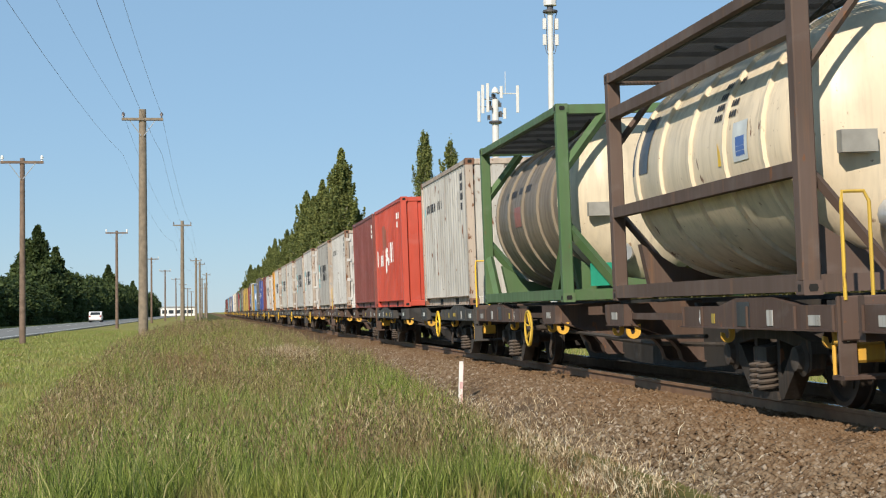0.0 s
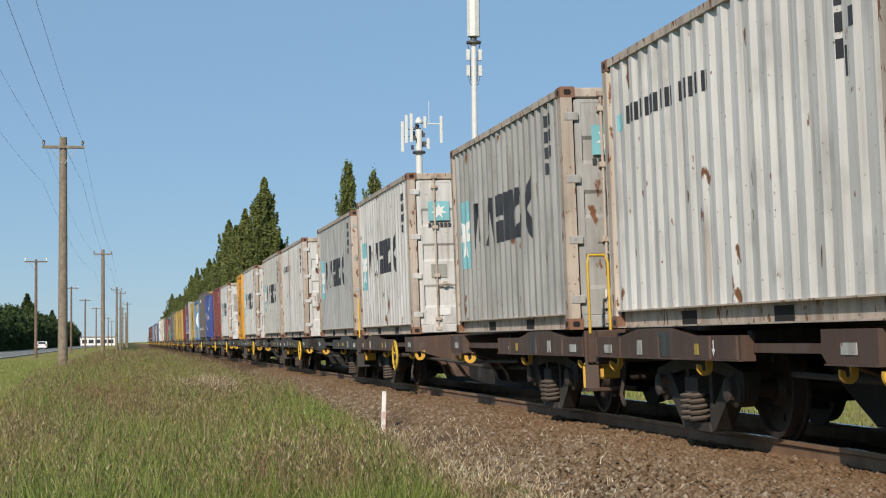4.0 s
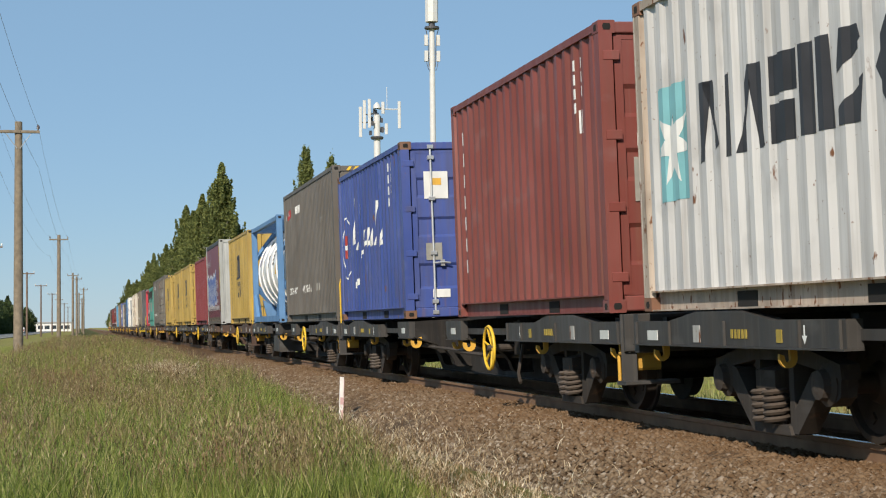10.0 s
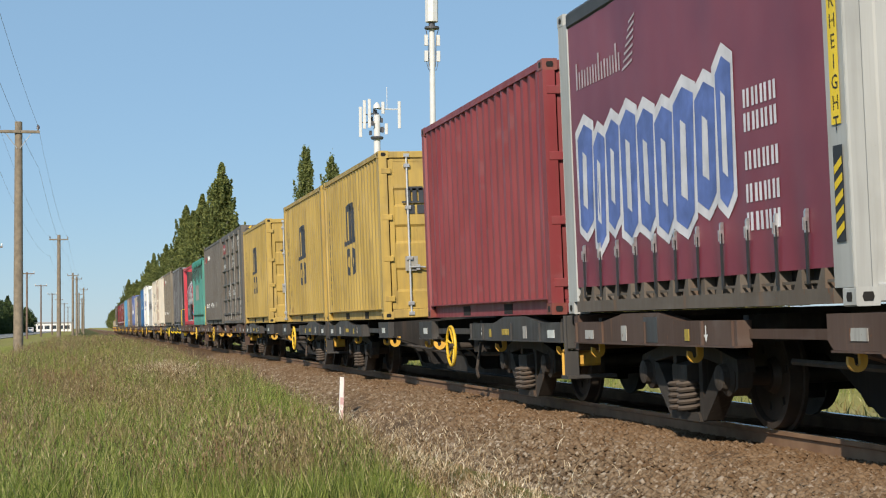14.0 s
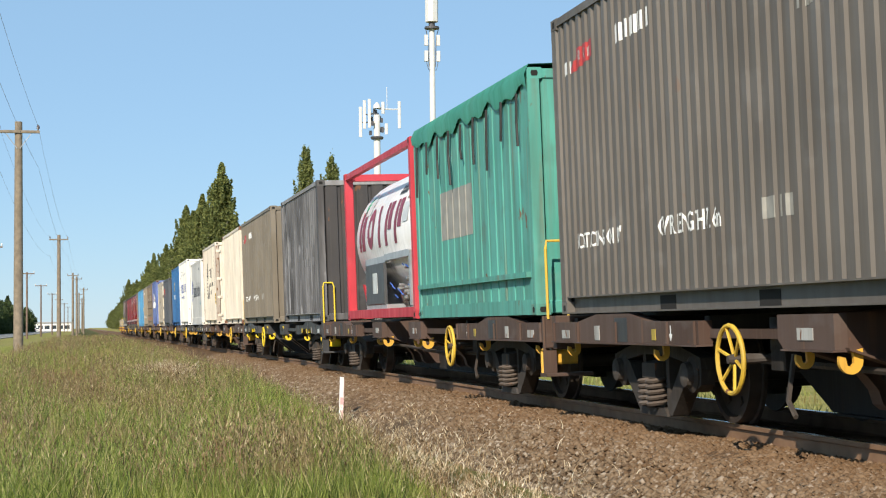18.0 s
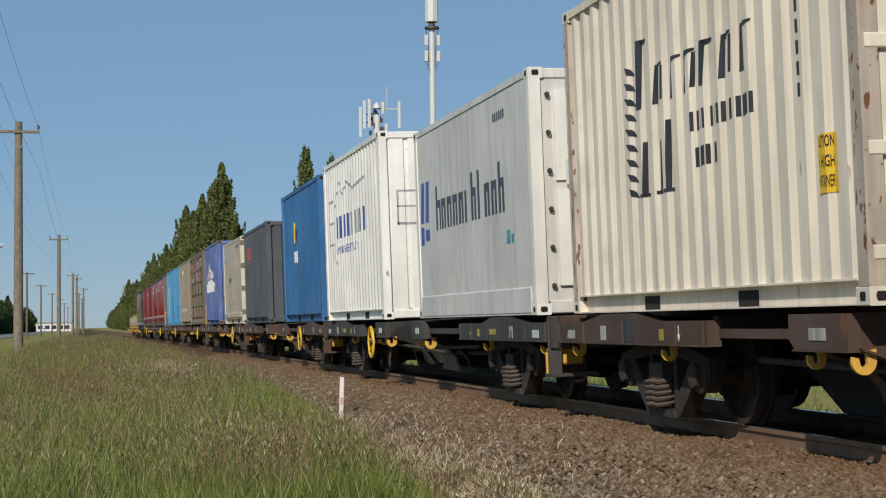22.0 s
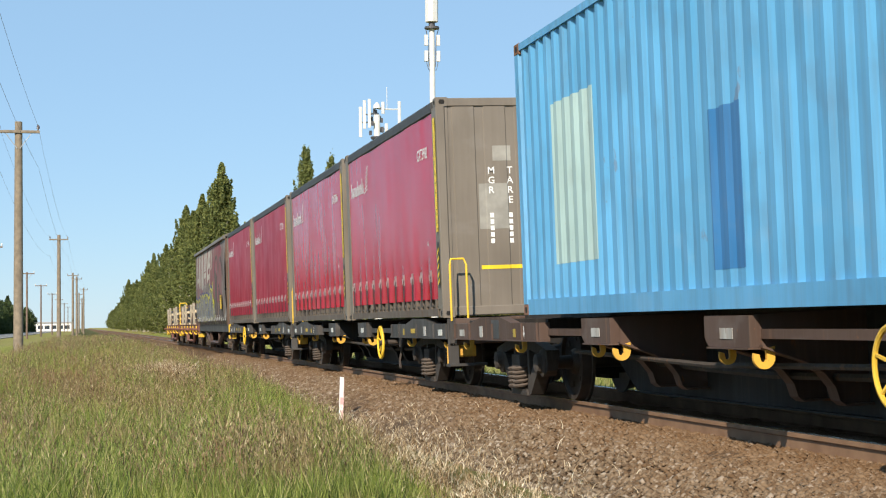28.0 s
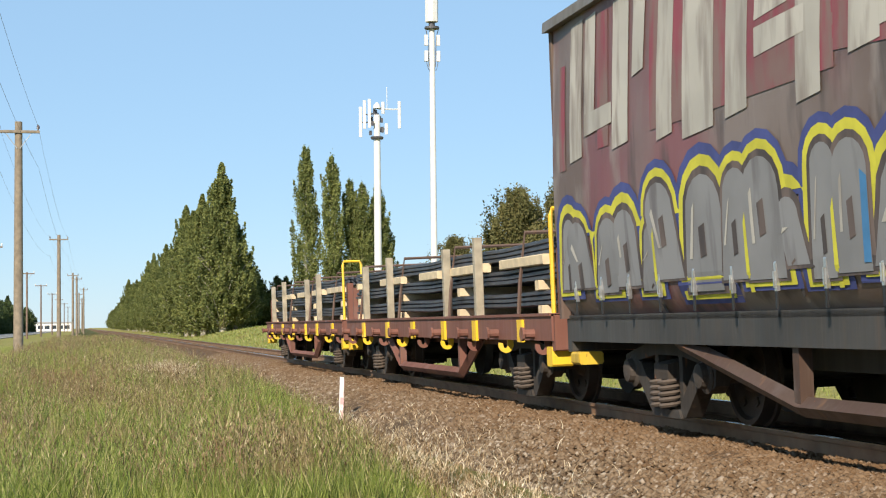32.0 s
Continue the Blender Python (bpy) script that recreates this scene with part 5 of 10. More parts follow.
def box_container(q, color, label, L=6.058, H=2.591, side="box", front="door", posts=None, casts=None, rails=None, fork=True, end_kind="groove", door_color=None, rust_posts=False, hazard=False, name="shipping_container", rods=None, door_ribs=True, gaps=None):
    """A steel shipping container: pressed walls, posts, rails, corner castings, doors with locking rods."""
    c = thing(name, label, "shipping container", "containers on the train")
    post = posts or (RUSTY_POST if rust_posts else color)
    cst = casts or CASTING
    rl = rails or color
    pts = corrugation(L, 0.135, side)
    near = lambda u, d, z: (-HALF + 0.012 + d, u, z)
    far = lambda u, d, z: (HALF - 0.012 - d, u, z)
    lo, hi = 0.165, H - 0.06
    wl = part("side_wall", wall_mesh(pts, lo, hi, near), color, c)
    wr = part("side_wall", wall_mesh(pts, lo, hi, far), color, c)
    for s in (-1, 1):
        xa, xb = sorted((s * (HALF - 0.07), s * (HALF - 0.004)))
        part("top_rail", Mesh().box(xa, xb, 0.16, L - 0.16, H - 0.085, H - 0.012), rl, c)
        if fork:
            # an open channel: the web stands back between its flanges
            o, wb, inn = HALF - 0.006, HALF - 0.079, HALF - 0.11
            rail = Mesh().prism([(s * a, b) for a, b in ((inn, 0.006), (o, 0.006), (o, 0.018), (wb, 0.018), (wb, 0.158), (o, 0.158), (o, 0.172), (inn, 0.172))], 0.17, L - 0.17, 1)
        else:
            rail = Mesh().box(xa, xb, 0.17, L - 0.17, 0.006, 0.168)
        part("bottom_rail", rail, rl, c)
        if fork:
            for yc in (L / 2 - 1.02, L / 2 + 1.02):
                pa, pb = sorted((s * (HALF - 0.074), s * 0.2))
                # dark block over the web paints the pocket's inner shade
                part("fork_pocket", Mesh().box(pa, pb, yc - 0.18, yc + 0.18, 0.02, 0.135), SHADE_BLACK, c, "forklift pocket as a block coloured dark for shade")
        for e, y0 in ((0, 0.0), (1, L - 0.16)):
            p = Mesh().prism([(s * (HALF - 0.002), y0 if e == 0 else y0 + 0.16), (s * (HALF - 0.002), y0 + 0.14 if e == 0 else y0 + 0.02), (s * (HALF - 0.05), y0 + 0.16 if e == 0 else y0), (s * (HALF - 0.09), y0 + 0.10 if e == 0 else y0 + 0.06), (s * (HALF - 0.13), y0 + 0.02 if e == 0 else y0 + 0.14), (s * (HALF - 0.13), y0 if e == 0 else y0 + 0.16)], 0.118, H - 0.118, 2)
            part("corner_post", p, post, c)
            for z in (0.0, H - 0.118):
                m = Matrix.Translation((s * (HALF - 0.081), 0 if e == 0 else L, z)) @ Matrix.Diagonal((1 if s < 0 else -1, 1 if e == 0 else -1, 1, 1))
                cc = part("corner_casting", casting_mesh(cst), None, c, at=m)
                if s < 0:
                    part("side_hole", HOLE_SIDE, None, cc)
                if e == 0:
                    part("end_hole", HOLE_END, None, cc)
    roof = Mesh()
    ny = int(L / 0.26)
    for i in range(ny + 1):
        y = 0.1 + (L - 0.2) * i / ny
        z = H - 0.015 - (0.02 if i % 2 else 0.0)
        roof.v += [(-HALF + 0.05, y, z), (HALF - 0.05, y, z)]
    roof.f = [(2 * i, 2 * i + 1, 2 * i + 3, 2 * i + 2) for i in range(ny)]
    part("roof", roof, color, c)
    comb = [(0.05, 0.16), (0.05, 0.14)]
    for k in range(int(L / 0.32)):
        y = 0.2 + k * 0.32
        comb += [(y, 0.14), (y, 0.006), (y + 0.05, 0.006), (y + 0.05, 0.14)]
    under = Mesh().prism(comb + [(L - 0.05, 0.14), (L - 0.05, 0.16)], -HALF + 0.17, HALF - 0.17, 0)
    # cross members coloured near-black for the shade beneath the floor
    part("floor", under, SHADE_BLACK, c, "underfloor coloured dark for its shade")
    # the rear wall (away from the head of the train), plain pressed steel
    bp = corrugation(2 * HALF, 0.13, end_kind)
    part("end_wall", wall_mesh(bp, 0.15, H - 0.1, lambda u, d, z: (u - HALF, L - 0.03 - d, z)), color, c)
    part("end_header", Mesh().box(-HALF + 0.16, HALF - 0.16, L - 0.10, L - 0.01, H - 0.12, H - 0.01).box(-HALF + 0.16, HALF - 0.16, L - 0.10, L - 0.01, 0.02, 0.15), color, c)
    side_wall = Wall(wl, L, pts, near, True)
    head = part("front_header", Mesh().block(-HALF + 0.16, HALF - 0.16, 0.012, 0.11, H - 0.118, H - 0.012, 0.012), rl, c)
    part("front_sill", Mesh().block(-HALF + 0.16, HALF - 0.16, 0.012, 0.13, 0.012, 0.15, 0.012), color, c)
    if hazard:
        st = Mesh()
        for k in range(7):
            x = -0.95 + k * 0.13
            st.add([(x, 0.008, H - 0.10), (x + 0.06, 0.008, H - 0.10), (x + 0.11, 0.008, H - 0.03), (x + 0.05, 0.008, H - 0.03)], [(0, 1, 2, 3)])
        part("hazard_stripe", st, YELLOW, head, "yellow and black hazard stripes")
    if front == "door":
        dm = door_color or color
        doors = []
        for s in (-1, 1):
            x0, x1 = sorted((s * 0.012, s * (HALF - 0.155)))
            d = Mesh()
            z = 0.165
            levels = [(0.0, 0.0), (0.26, 0.0), (0.30, 0.03), (0.60, 0.03), (0.64, 0.0), (1.02, 0.0), (1.06, 0.03), (1.28, 0.03), (1.32, 0.0), (1.60, 0.0), (1.64, 0.03), (1.86, 0.03), (1.90, 0.0), (H - 0.305, 0.0)] if door_ribs else [(0.0, 0.0), (H - 0.305, 0.0)]
            for k, dep in levels:
                d.v += [(x0 + 0.07, 0.045 + dep, z + k), (x1 - 0.07, 0.045 + dep, z + k)]
            d.f = [(2 * i, 2 * i + 1, 2 * i + 3, 2 * i + 2) for i in range(len(levels) - 1)]
            d.box(x0, x0 + 0.075, 0.035, 0.10, 0.165, H - 0.13).box(x1 - 0.075, x1, 0.035, 0.10, 0.165, H - 0.13)
            d.box(x0, x1, 0.04, 0.10, 0.155, 0.20).box(x0, x1, 0.04, 0.10, H - 0.17, H - 0.13)
            door = part("door", d, dm, c)
            doors.append(door)
            for f in (0.28, 0.74):
                xr = x0 + (x1 - x0) * f if s < 0 else x1 - (x1 - x0) * f
                r = Mesh().tube([(xr, 0.02, 0.06), (xr, 0.02, H - 0.06)], 0.017, 8)
                rod = part("locking_rod", r, rods or CHROME, door, "grey locking rod", smooth=True)
                for zz in (0.08, 0.24, 0.95, 1.75, H - 0.24, H - 0.08):
                    part("rod_bracket", small_block("rod_bracket", 0.045, 0.03, rods or dm), None, door, at=(xr, 0, zz))
                hd = Mesh().tube([(xr, 0.0, 0.80 + 0.02 * f), (xr + 0.16, -0.005, 0.81), (xr + 0.24, -0.01, 0.80)], 0.014, 6).box(xr + 0.10, xr + 0.16, 0.0, 0.04, 0.76, 0.85)
                part("door_handle", hd, rods or dm, door)
            xe = s * (HALF - 0.115)
            for zz in (0.32, 0.95, 1.6, H - 0.32):
                part("hinge", small_block("hinge", 0.075, 0.045, dm), None, door, at=(xe, 0, zz))
        part("door_gasket", Mesh().box(-0.012, 0.012, 0.03, 0.05, 0.16, H - 0.13), BLACK, c, "black rubber door seal")
        front_wall = Wall(doors[0], 2 * HALF, [(0, 0.0), (2 * HALF, 0.0)], lambda u, d, z: (u - HALF, 0.036 + d, z), False)
    else:
        fw = part("end_wall", wall_mesh(bp, 0.14, H - 0.11, lambda u, d, z: (u - HALF, 0.028 + d, z)), color, c)
        front_wall = Wall(fw, 2 * HALF, bp, lambda u, d, z: (u - HALF, 0.028 + d, z), False)
    put(c, q, DECK)
    return c, side_wall, front_wall

WALNUT = paint("bogie_rust", (0.10, 0.06, 0.045), 0.5, 0.4, 0.85)


def build_wagons():
    D, B, K = STEEL_DARK, STEEL_BROWN, STEEL_BLACK
    # front, rear, paint, handbrake (from the front, or below zero from the rear), box, handrail
    rows = [(-4.9, 11.3, B, -4.9, 0, 0), (11.4, 27.95, B, -4.9, 0, 1), (28.0, 44.6, D, 4.3, 0, 1), (44.65, 60.95, B, 0, 0, 0), (61.0, 77.9, B, -4.9, 0, 1),
            (77.95, 94.5, D, -5.5, 0, 1), (94.55, 111.05, D, -5.6, 0, 0), (111.1, 127.35, D, -5.3, 0, 1), (127.4, 143.65, D, 4.75, 0, 0), (143.7, 159.8, D, 4.65, 1, 1),
            (159.85, 176.15, B, 3.85, 0, 1), (176.2, 192.35, D, 5.0, 0, 0), (192.4, 208.8, D, 4.72, 0, 0), (208.85, 224.95, B, -4.9, 0, 1), (225.0, 240.95, B, 4.3, 0, 1),
            (241.0, 257.35, K, -5.9, 0, 1), (257.4, 273.85, B, 3.7, 0, 1), (273.9, 289.75, D, -5.5, 0, 0), (289.8, 306.15, B, 3.45, 0, 0), (306.2, 321.85, B, 3.35, 0, 0),
            (321.9, 338.15, B, 3.9, 0, 1), (338.2, 354.25, B, 4.2, 0, 0), (354.3, 370.65, D, 4.8, 0, 1), (370.7, 386.8, D, -5.4, 0, 1)]
    for a, b, p, brake, box, rail in rows:
        flat_wagon(a, b - a, p, LEMON if p is K else None, brake, bool(box), p is K, True, bool(rail))


def stacked_id(side, material, u=5.25, z=2.25, size=0.13):
    """The container's number beside the door posts, as plain bars."""
    side.bars(u, z, 4, size * 0.5, size, size * 0.35, material, down=True, slot=False)
    side.bars(u + 0.22, z, 3, size * 0.5, size, size * 0.35, material, down=True, slot=False)


def sea_line(q, mat_, label, ink, teal, white, big=True, doors=True, extra=None, door_star=True, **kw):
    """Grey or white boxes with a teal star panel and broad dark lettering."""
    c, side, front = box_container(q, mat_, label, front="door" if doors else "blank", rust_posts=True, rods=RUSTY_POST, rails=RUSTY_POST, **kw)
    if big:
        side.mark([rect(0.42, 1.12, 0.88, 1.80)], teal, "logo_panel", "faded teal logo panel")
        side.mark(star(0.77, 1.34, 0.36), white, "star", "white star", 0.005)
        # the name is drawn as plain slanted blocks and wedges
        z0, z1 = 1.12, 1.72
        shapes = [[[(1.30, z0), (1.46, z0), (1.56, z1), (1.40, z1)], [(1.46, z1), (1.60, z1), (1.76, z0 + 0.10), (1.66, z0 + 0.06)], [(1.82, z0), (1.98, z0), (1.98, z1), (1.84, z1)]],
                  [[(2.06, z0), (2.20, z0), (2.36, z1 - 0.14), (2.32, z1)], [(2.42, z0), (2.58, z0), (2.48, z1), (2.32, z1)]],
                  [rect(2.66, 3.02, z0, z0 + 0.27), rect(2.66, 3.06, z0 + 0.33, z1)],
                  [rect(3.16, 3.32, z0, z1), [(3.36, z1), (3.56, z1), (3.60, z0), (3.42, z0)]],
                  [[(3.70, z1 - 0.28), (4.04, z1 - 0.10), (4.00, z1), (3.76, z1)], [(3.68, z0), (4.00, z0), (4.06, z0 + 0.28), (3.72, z0 + 0.12)]],
                  [[(4.16, z0 + 0.30), (4.44, z1 + 0.06), (4.62, z1 + 0.06), (4.36, z0 + 0.30)], [(4.16, z0 + 0.30), (4.36, z0 + 0.30), (4.60, z0 - 0.04), (4.42, z0 - 0.04)]]]
        for i, polys in enumerate(shapes):
            side.mark(polys, ink, "logo_block", "faded dark lettering block" if i == 0 else "")
    else:
        side.mark([rect(0.35, 0.56, 1.86, 2.02)], teal, "logo_panel", "small teal logo panel")
        side.bars(0.64, 1.90, 7, 0.13, 0.17, 0.06, ink, "dark lettering bars near the roof")
        side.bars(2.10, 1.90, 4, 0.13, 0.17, 0.06, ink)
    stacked_id(side, ink)
    side.bars(5.33, 1.60, 1, 0.09, 0.20, 0.05, ink, slot=True)
    if doors:
        if big and door_star:
            front.mark([rect(0.34, 0.70, 1.86, 2.18)], teal, "logo_panel", "teal star panel on the door", 0.006)
            front.mark(star(0.52, 2.02, 0.14, 7), white, "star", "", 0.009)
        elif not big:
            front.mark([rect(0.36, 0.66, 1.92, 2.18)], white, "label_panel", "white label", 0.006)
        front.bars(0.34, 1.75, 6, 0.05, 0.07, 0.016, ink, slot=False)
        front.mark([rect(0.36, 0.62, 0.92, 1.14)], GREYTAPE, "data_plate", "dull metal data plate", 0.006)
        front.bars(0.86, 1.0, 9, 0.03, 0.06, 0.012, ink, slot=False)
        front.mark([rect(0.42, 0.66, 0.30, 0.42)], white, "label_panel", "", 0.006)
        front.bars(1.60, 2.02, 4, 0.06, 0.11, 0.02, ink, slot=False)
        front.bars(1.92, 2.02, 6, 0.06, 0.11, 0.02, ink, slot=False)
        for z in (1.62, 1.48, 1.34, 1.20):
            front.bars(1.70, z, 8, 0.035, 0.055, 0.015, ink, slot=False)
    if extra:
        extra(side, front)
    return c


GREYTAPE = plain("dull_grey_patch", (0.30, 0.29, 0.26), 0.6, vary=0.2)


def kiwi_marks(side, front, L, white, red, serial=True, mid=True):
    side.mark([[(0.52, 2.28), (1.22, 2.36), (1.22, 2.52), (0.78, 2.50)]], red, "logo_patch", "small red logo patch")
    side.bars(0.30, 2.30, 3, 0.06, 0.12, 0.03, white, slot=False)
    side.bars(0.80, 2.38, 4, 0.055, 0.09, 0.03, white, slot=False)
    side.bars(1.85, 2.36, 6, 0.11, 0.16, 0.05, white, "white lettering")
    side.text("NO STACKING ON 20'", 0.50, 0.62, 0.20, white, 0.01, 0.66, label="white stencilled warning")
    side.text("OVERLENGTH 7.6m", 2.78, 0.62, 0.22, white, 0.01, 0.72, label="white stencilled length warning")
    side.bars(5.6, 1.95, 6, 0.05, 0.10, 0.05, GREYTAPE, slot=False)
    if mid:
        side.bars(4.9, 0.62, 4, 0.08, 0.15, 0.05, GREYTAPE, slot=False)


def caution_plate(front, u, z, lines, w=0.55, h=0.62):
    front.mark([rect(u, u + w, z, z + h)], YELLOW, "caution_plate", "yellow caution plate", 0.006)
    n = len(lines)
    for i, line in enumerate(lines):
        t, tw = words(line, h / n * 0.85, 0.01)
        k = min(0.95, (w - 0.06) / max(tw, 0.01))
        front.mark([[(u + 0.03 + x * k, z + h - (i + 1) * h / n + 0.04 + y) for x, y in p] for p in t], BLACK, "lettering", "", 0.010)


def cloth_swell(y, z, y0, y1, z0, z1, seed):
    """How far a taut curtain stands out: slow waves, fine creases, folds pulled in by the straps."""
    f, g = (y - y0) / (y1 - y0), (z - z0) / (z1 - z0)
    d = 0.018 * noise.noise((y * 0.9 + seed, z * 0.4, 1.0)) + 0.004 * noise.noise((y * 4.0, z * 0.7 + seed, 4.0))
    d += 0.020 * math.exp(-g * 7) * math.cos((y - 0.62) * 2 * math.pi / ((y1 - y0 - 0.68) / 10))
    return d * max(0.0, min(1, min(f, 1 - f) * 14))


def curtain_mesh(y0, y1, z0, z1, x, seed):
    m = Mesh()
    ny, nz = 110, 18
    for j in range(nz + 1):
        for i in range(ny + 1):
            y, z = y0 + (y1 - y0) * i / ny, z0 + (z1 - z0) * j / nz
            m.v.append((x - cloth_swell(y, z, y0, y1, z0, z1, seed), y, z))
    w = ny + 1
    m.f = [(j * w + i, j * w + i + 1, (j + 1) * w + i + 1, (j + 1) * w + i) for j in range(nz) for i in range(ny)]
    return m


BUCKLE = Mesh().prism([(-0.014, -0.065), (-0.014, 0.055), (-0.006, 0.07), (0.010, 0.07), (0.010, -0.065)], -0.017, 0.017, 1).box(-0.026, -0.010, -0.010, 0.010, -0.05, 0.02)
BUCKLE_DATA = {}


def buckle_row(parent, x, ys, z, strap_to, size=1.0):
    if "b" not in BUCKLE_DATA:
        BUCKLE_DATA["b"] = BUCKLE.data("buckle", CHROME)
        BUCKLE_DATA["s"] = Mesh().box(-0.012, 0.0, -0.014, 0.014, 0.0, 1.0).data("strap", BLACK)
    for y in ys:
        part("buckle", BUCKLE_DATA["b"], None, parent, at=Matrix.Translation((x, y, z)) @ Matrix.Diagonal((1.1, 0.75 * size, 1.15 * size, 1)))
        part("strap", BUCKLE_DATA["s"], None, parent, at=Matrix.Translation((x - 0.002, y, strap_to)) @ Matrix.Diagonal((1, 1, z - strap_to, 1)))


def curtain_container(q, cloth, frame_mat, label, L=7.62, H=2.896, seed=1.0, serial="", white=None, graffiti=None, dark_roof=True, end_color=None, over=True, front_marks=True):
    """A curtain-sided container: steel ends and roof, a taut cloth with straps and buckles."""
    c = thing("curtain_container", label, "shipping container", "containers on the train")
    ec = end_color or frame_mat
    roofm = CHARCOAL if dark_roof else frame_mat
    rail_mat = CURTAIN_RAIL
    for s in (-1, 1):
        for e, y0 in ((0, 0.0), (1, L - 0.30)):
            xa, xb = sorted((s * (HALF - 0.12), s * (HALF - 0.002)))
            part("corner_post", Mesh().block(xa, xb, y0, y0 + 0.30, 0.118, H - 0.118, 0.012), frame_mat, c)
            for z in (0.0, H - 0.118):
                m = Matrix.Translation((s * (HALF - 0.081), 0 if e == 0 else L, z)) @ Matrix.Diagonal((1 if s < 0 else -1, 1 if e == 0 else -1, 1, 1))
                cc = part("corner_casting", casting_mesh(frame_mat), None, c, at=m)
                if s < 0:
                    part("side_hole", HOLE_SIDE, None, cc)
                    if e == 0:
                        part("end_hole", HOLE_END, None, cc)
        sgn = -1 if s < 0 else 1
        cur = part("curtain", curtain_mesh(0.28, L - 0.28, 0.25, H - 0.17, s * (HALF - 0.012) if s < 0 else HALF - 0.02, seed), cloth, c, smooth=True)
        xa, xb = sorted((s * (HALF - 0.10), s * (HALF + 0.004)))
        part("roof_rail", Mesh().block(xa, xb, 0.30, L - 0.30, H - 0.19, H - 0.01, 0.05), roofm, c, "dark roller cover along the roof edge")
        part("bottom_rail", Mesh().box(xa, xb - (0.02 if s > 0 else 0), 0.30, L - 0.30, 0.02, 0.12).box(min(xa, xb) + 0.02, max(xa, xb) - 0.075, 0.30, L - 0.30, 0.155, 0.175), rail_mat, c)
        # the web's near-black paint gives the gap under the cloth its shade
        inner = sorted((s * (HALF - 0.14), s * (HALF - 0.09)))
        part("rail_web", Mesh().box(*inner, 0.30, L - 0.30, 0.03, 0.27), SHADED_STEEL, c, "web coloured dark for the shaded gap behind the bottom rail")
        if s < 0:
            br = Mesh().prism([(0.0, 0.12), (0.13, 0.12), (0.05, 0.25), (0.0, 0.25)], -HALF + 0.002, -HALF + 0.09, 0).data("rail_hook", rail_mat)
            k = int((L - 0.9) / 0.33)
            for i in range(k + 1):
                part("rail_hook", br, None, c, at=(0, 0.42 + i * (L - 0.9) / k, 0))
            n = 11
            buckle_row(c, -HALF - 0.012, [0.62 + i * (L - 1.24) / (n - 1) for i in range(n)], 0.56, 0.15)
            side = Wall(cur, L, [(k * L / 80, 0.0) for k in range(81)], lambda u, d, z: (-HALF + 0.009 + d - cloth_swell(u, z, 0.28, L - 0.28, 0.25, H - 0.17, seed), u, z), True)
            post = Wall(c, L, [(0, 0.0), (L, 0.0)], lambda u, d, z: (-HALF - 0.004 + d, u, z), True)
    part("roof", Mesh().box(-HALF + 0.08, HALF - 0.08, 0.1, L - 0.1, H - 0.04, H - 0.015), roofm, c)
    part("floor", Mesh().box(-HALF + 0.08, HALF - 0.08, 0.05, L - 0.05, 0.13, 0.17), SHADE_BLACK, c, "underfloor coloured dark for its shade")
    bp = corrugation(2 * HALF, 0.16, "wide")
    fw = part("end_wall", wall_mesh(bp, 0.10, H - 0.11, lambda u, d, z: (u - HALF, 0.02 + d, z)), ec, c)
    part("end_wall", wall_mesh(bp, 0.10, H - 0.11, lambda u, d, z: (u - HALF, L - 0.02 - d, z)), ec, c)
    part("end_header", Mesh().block(-HALF + 0.16, HALF - 0.16, 0.01, 0.09, H - 0.12, H - 0.01), ec, c)
    part("end_sill", Mesh().block(-HALF + 0.16, HALF - 0.16, 0.01, 0.10, 0.02, 0.14), ec, c)
    if over:
        ul = L - 0.21
        post.mark([rect(ul, ul + 0.13, 1.13, 2.64)], LEMON, "overheight_strip", "yellow overheight strip")
        post.text("9'6\"OVERHEIGHT".replace("9'6\"", "96"), ul + 0.065, 2.50, 0.128, BLACK, 0.012, 1.0, True, "black letters reading overheight")
        hz = [[(ul + 0.01, 0.42 + k * 0.10), (ul + 0.12, 0.48 + k * 0.10), (ul + 0.12, 0.53 + k * 0.10), (ul + 0.01, 0.47 + k * 0.10)] for k in range(5)]
        post.mark([rect(ul, ul + 0.13, 0.40, 1.0)], BLACK, "hazard_strip", "black and yellow hazard strip")
        post.mark(hz, LEMON, "hazard_stripe", "", 0.006)
    front = Wall(fw, 2 * HALF, bp, lambda u, d, z: (u - HALF, 0.02 + d, z), False)
    if white:
        # brand drawn as plain shapes: a row of blocks and a feathered wing
        for i in range(8):
            u = 0.52 + i * 0.165
            side.mark([rect(u, u + 0.045, 2.10, 2.10 + (0.25 if i in (0, 4, 7) else 0.17)), rect(u + 0.085, u + 0.125, 2.10, 2.10 + 0.16)], white, "logo_bar", "white lettering bars" if i == 0 else "")
        for i in range(7):
            side.mark([[(1.86 + i * 0.038, 2.08 + i * 0.062), (2.14 + i * 0.018, 2.13 + i * 0.062), (2.14 + i * 0.018, 2.152 + i * 0.062), (1.86 + i * 0.038, 2.102 + i * 0.062)]], white, "logo_wing")
        if serial:
            side.text(serial, L - 1.35, 2.17, 0.22, white, 0.012, 0.75, label="white fleet number")
    put(c, q, DECK)
    return c, side, front


CURTAIN_RAIL = paint("curtain_rail_paint", (0.105, 0.084, 0.066), 0.45, 0.5, 0.7)
CHARCOAL = plain("dark_roof_cloth", (0.045, 0.047, 0.05), 0.6, vary=0.25)


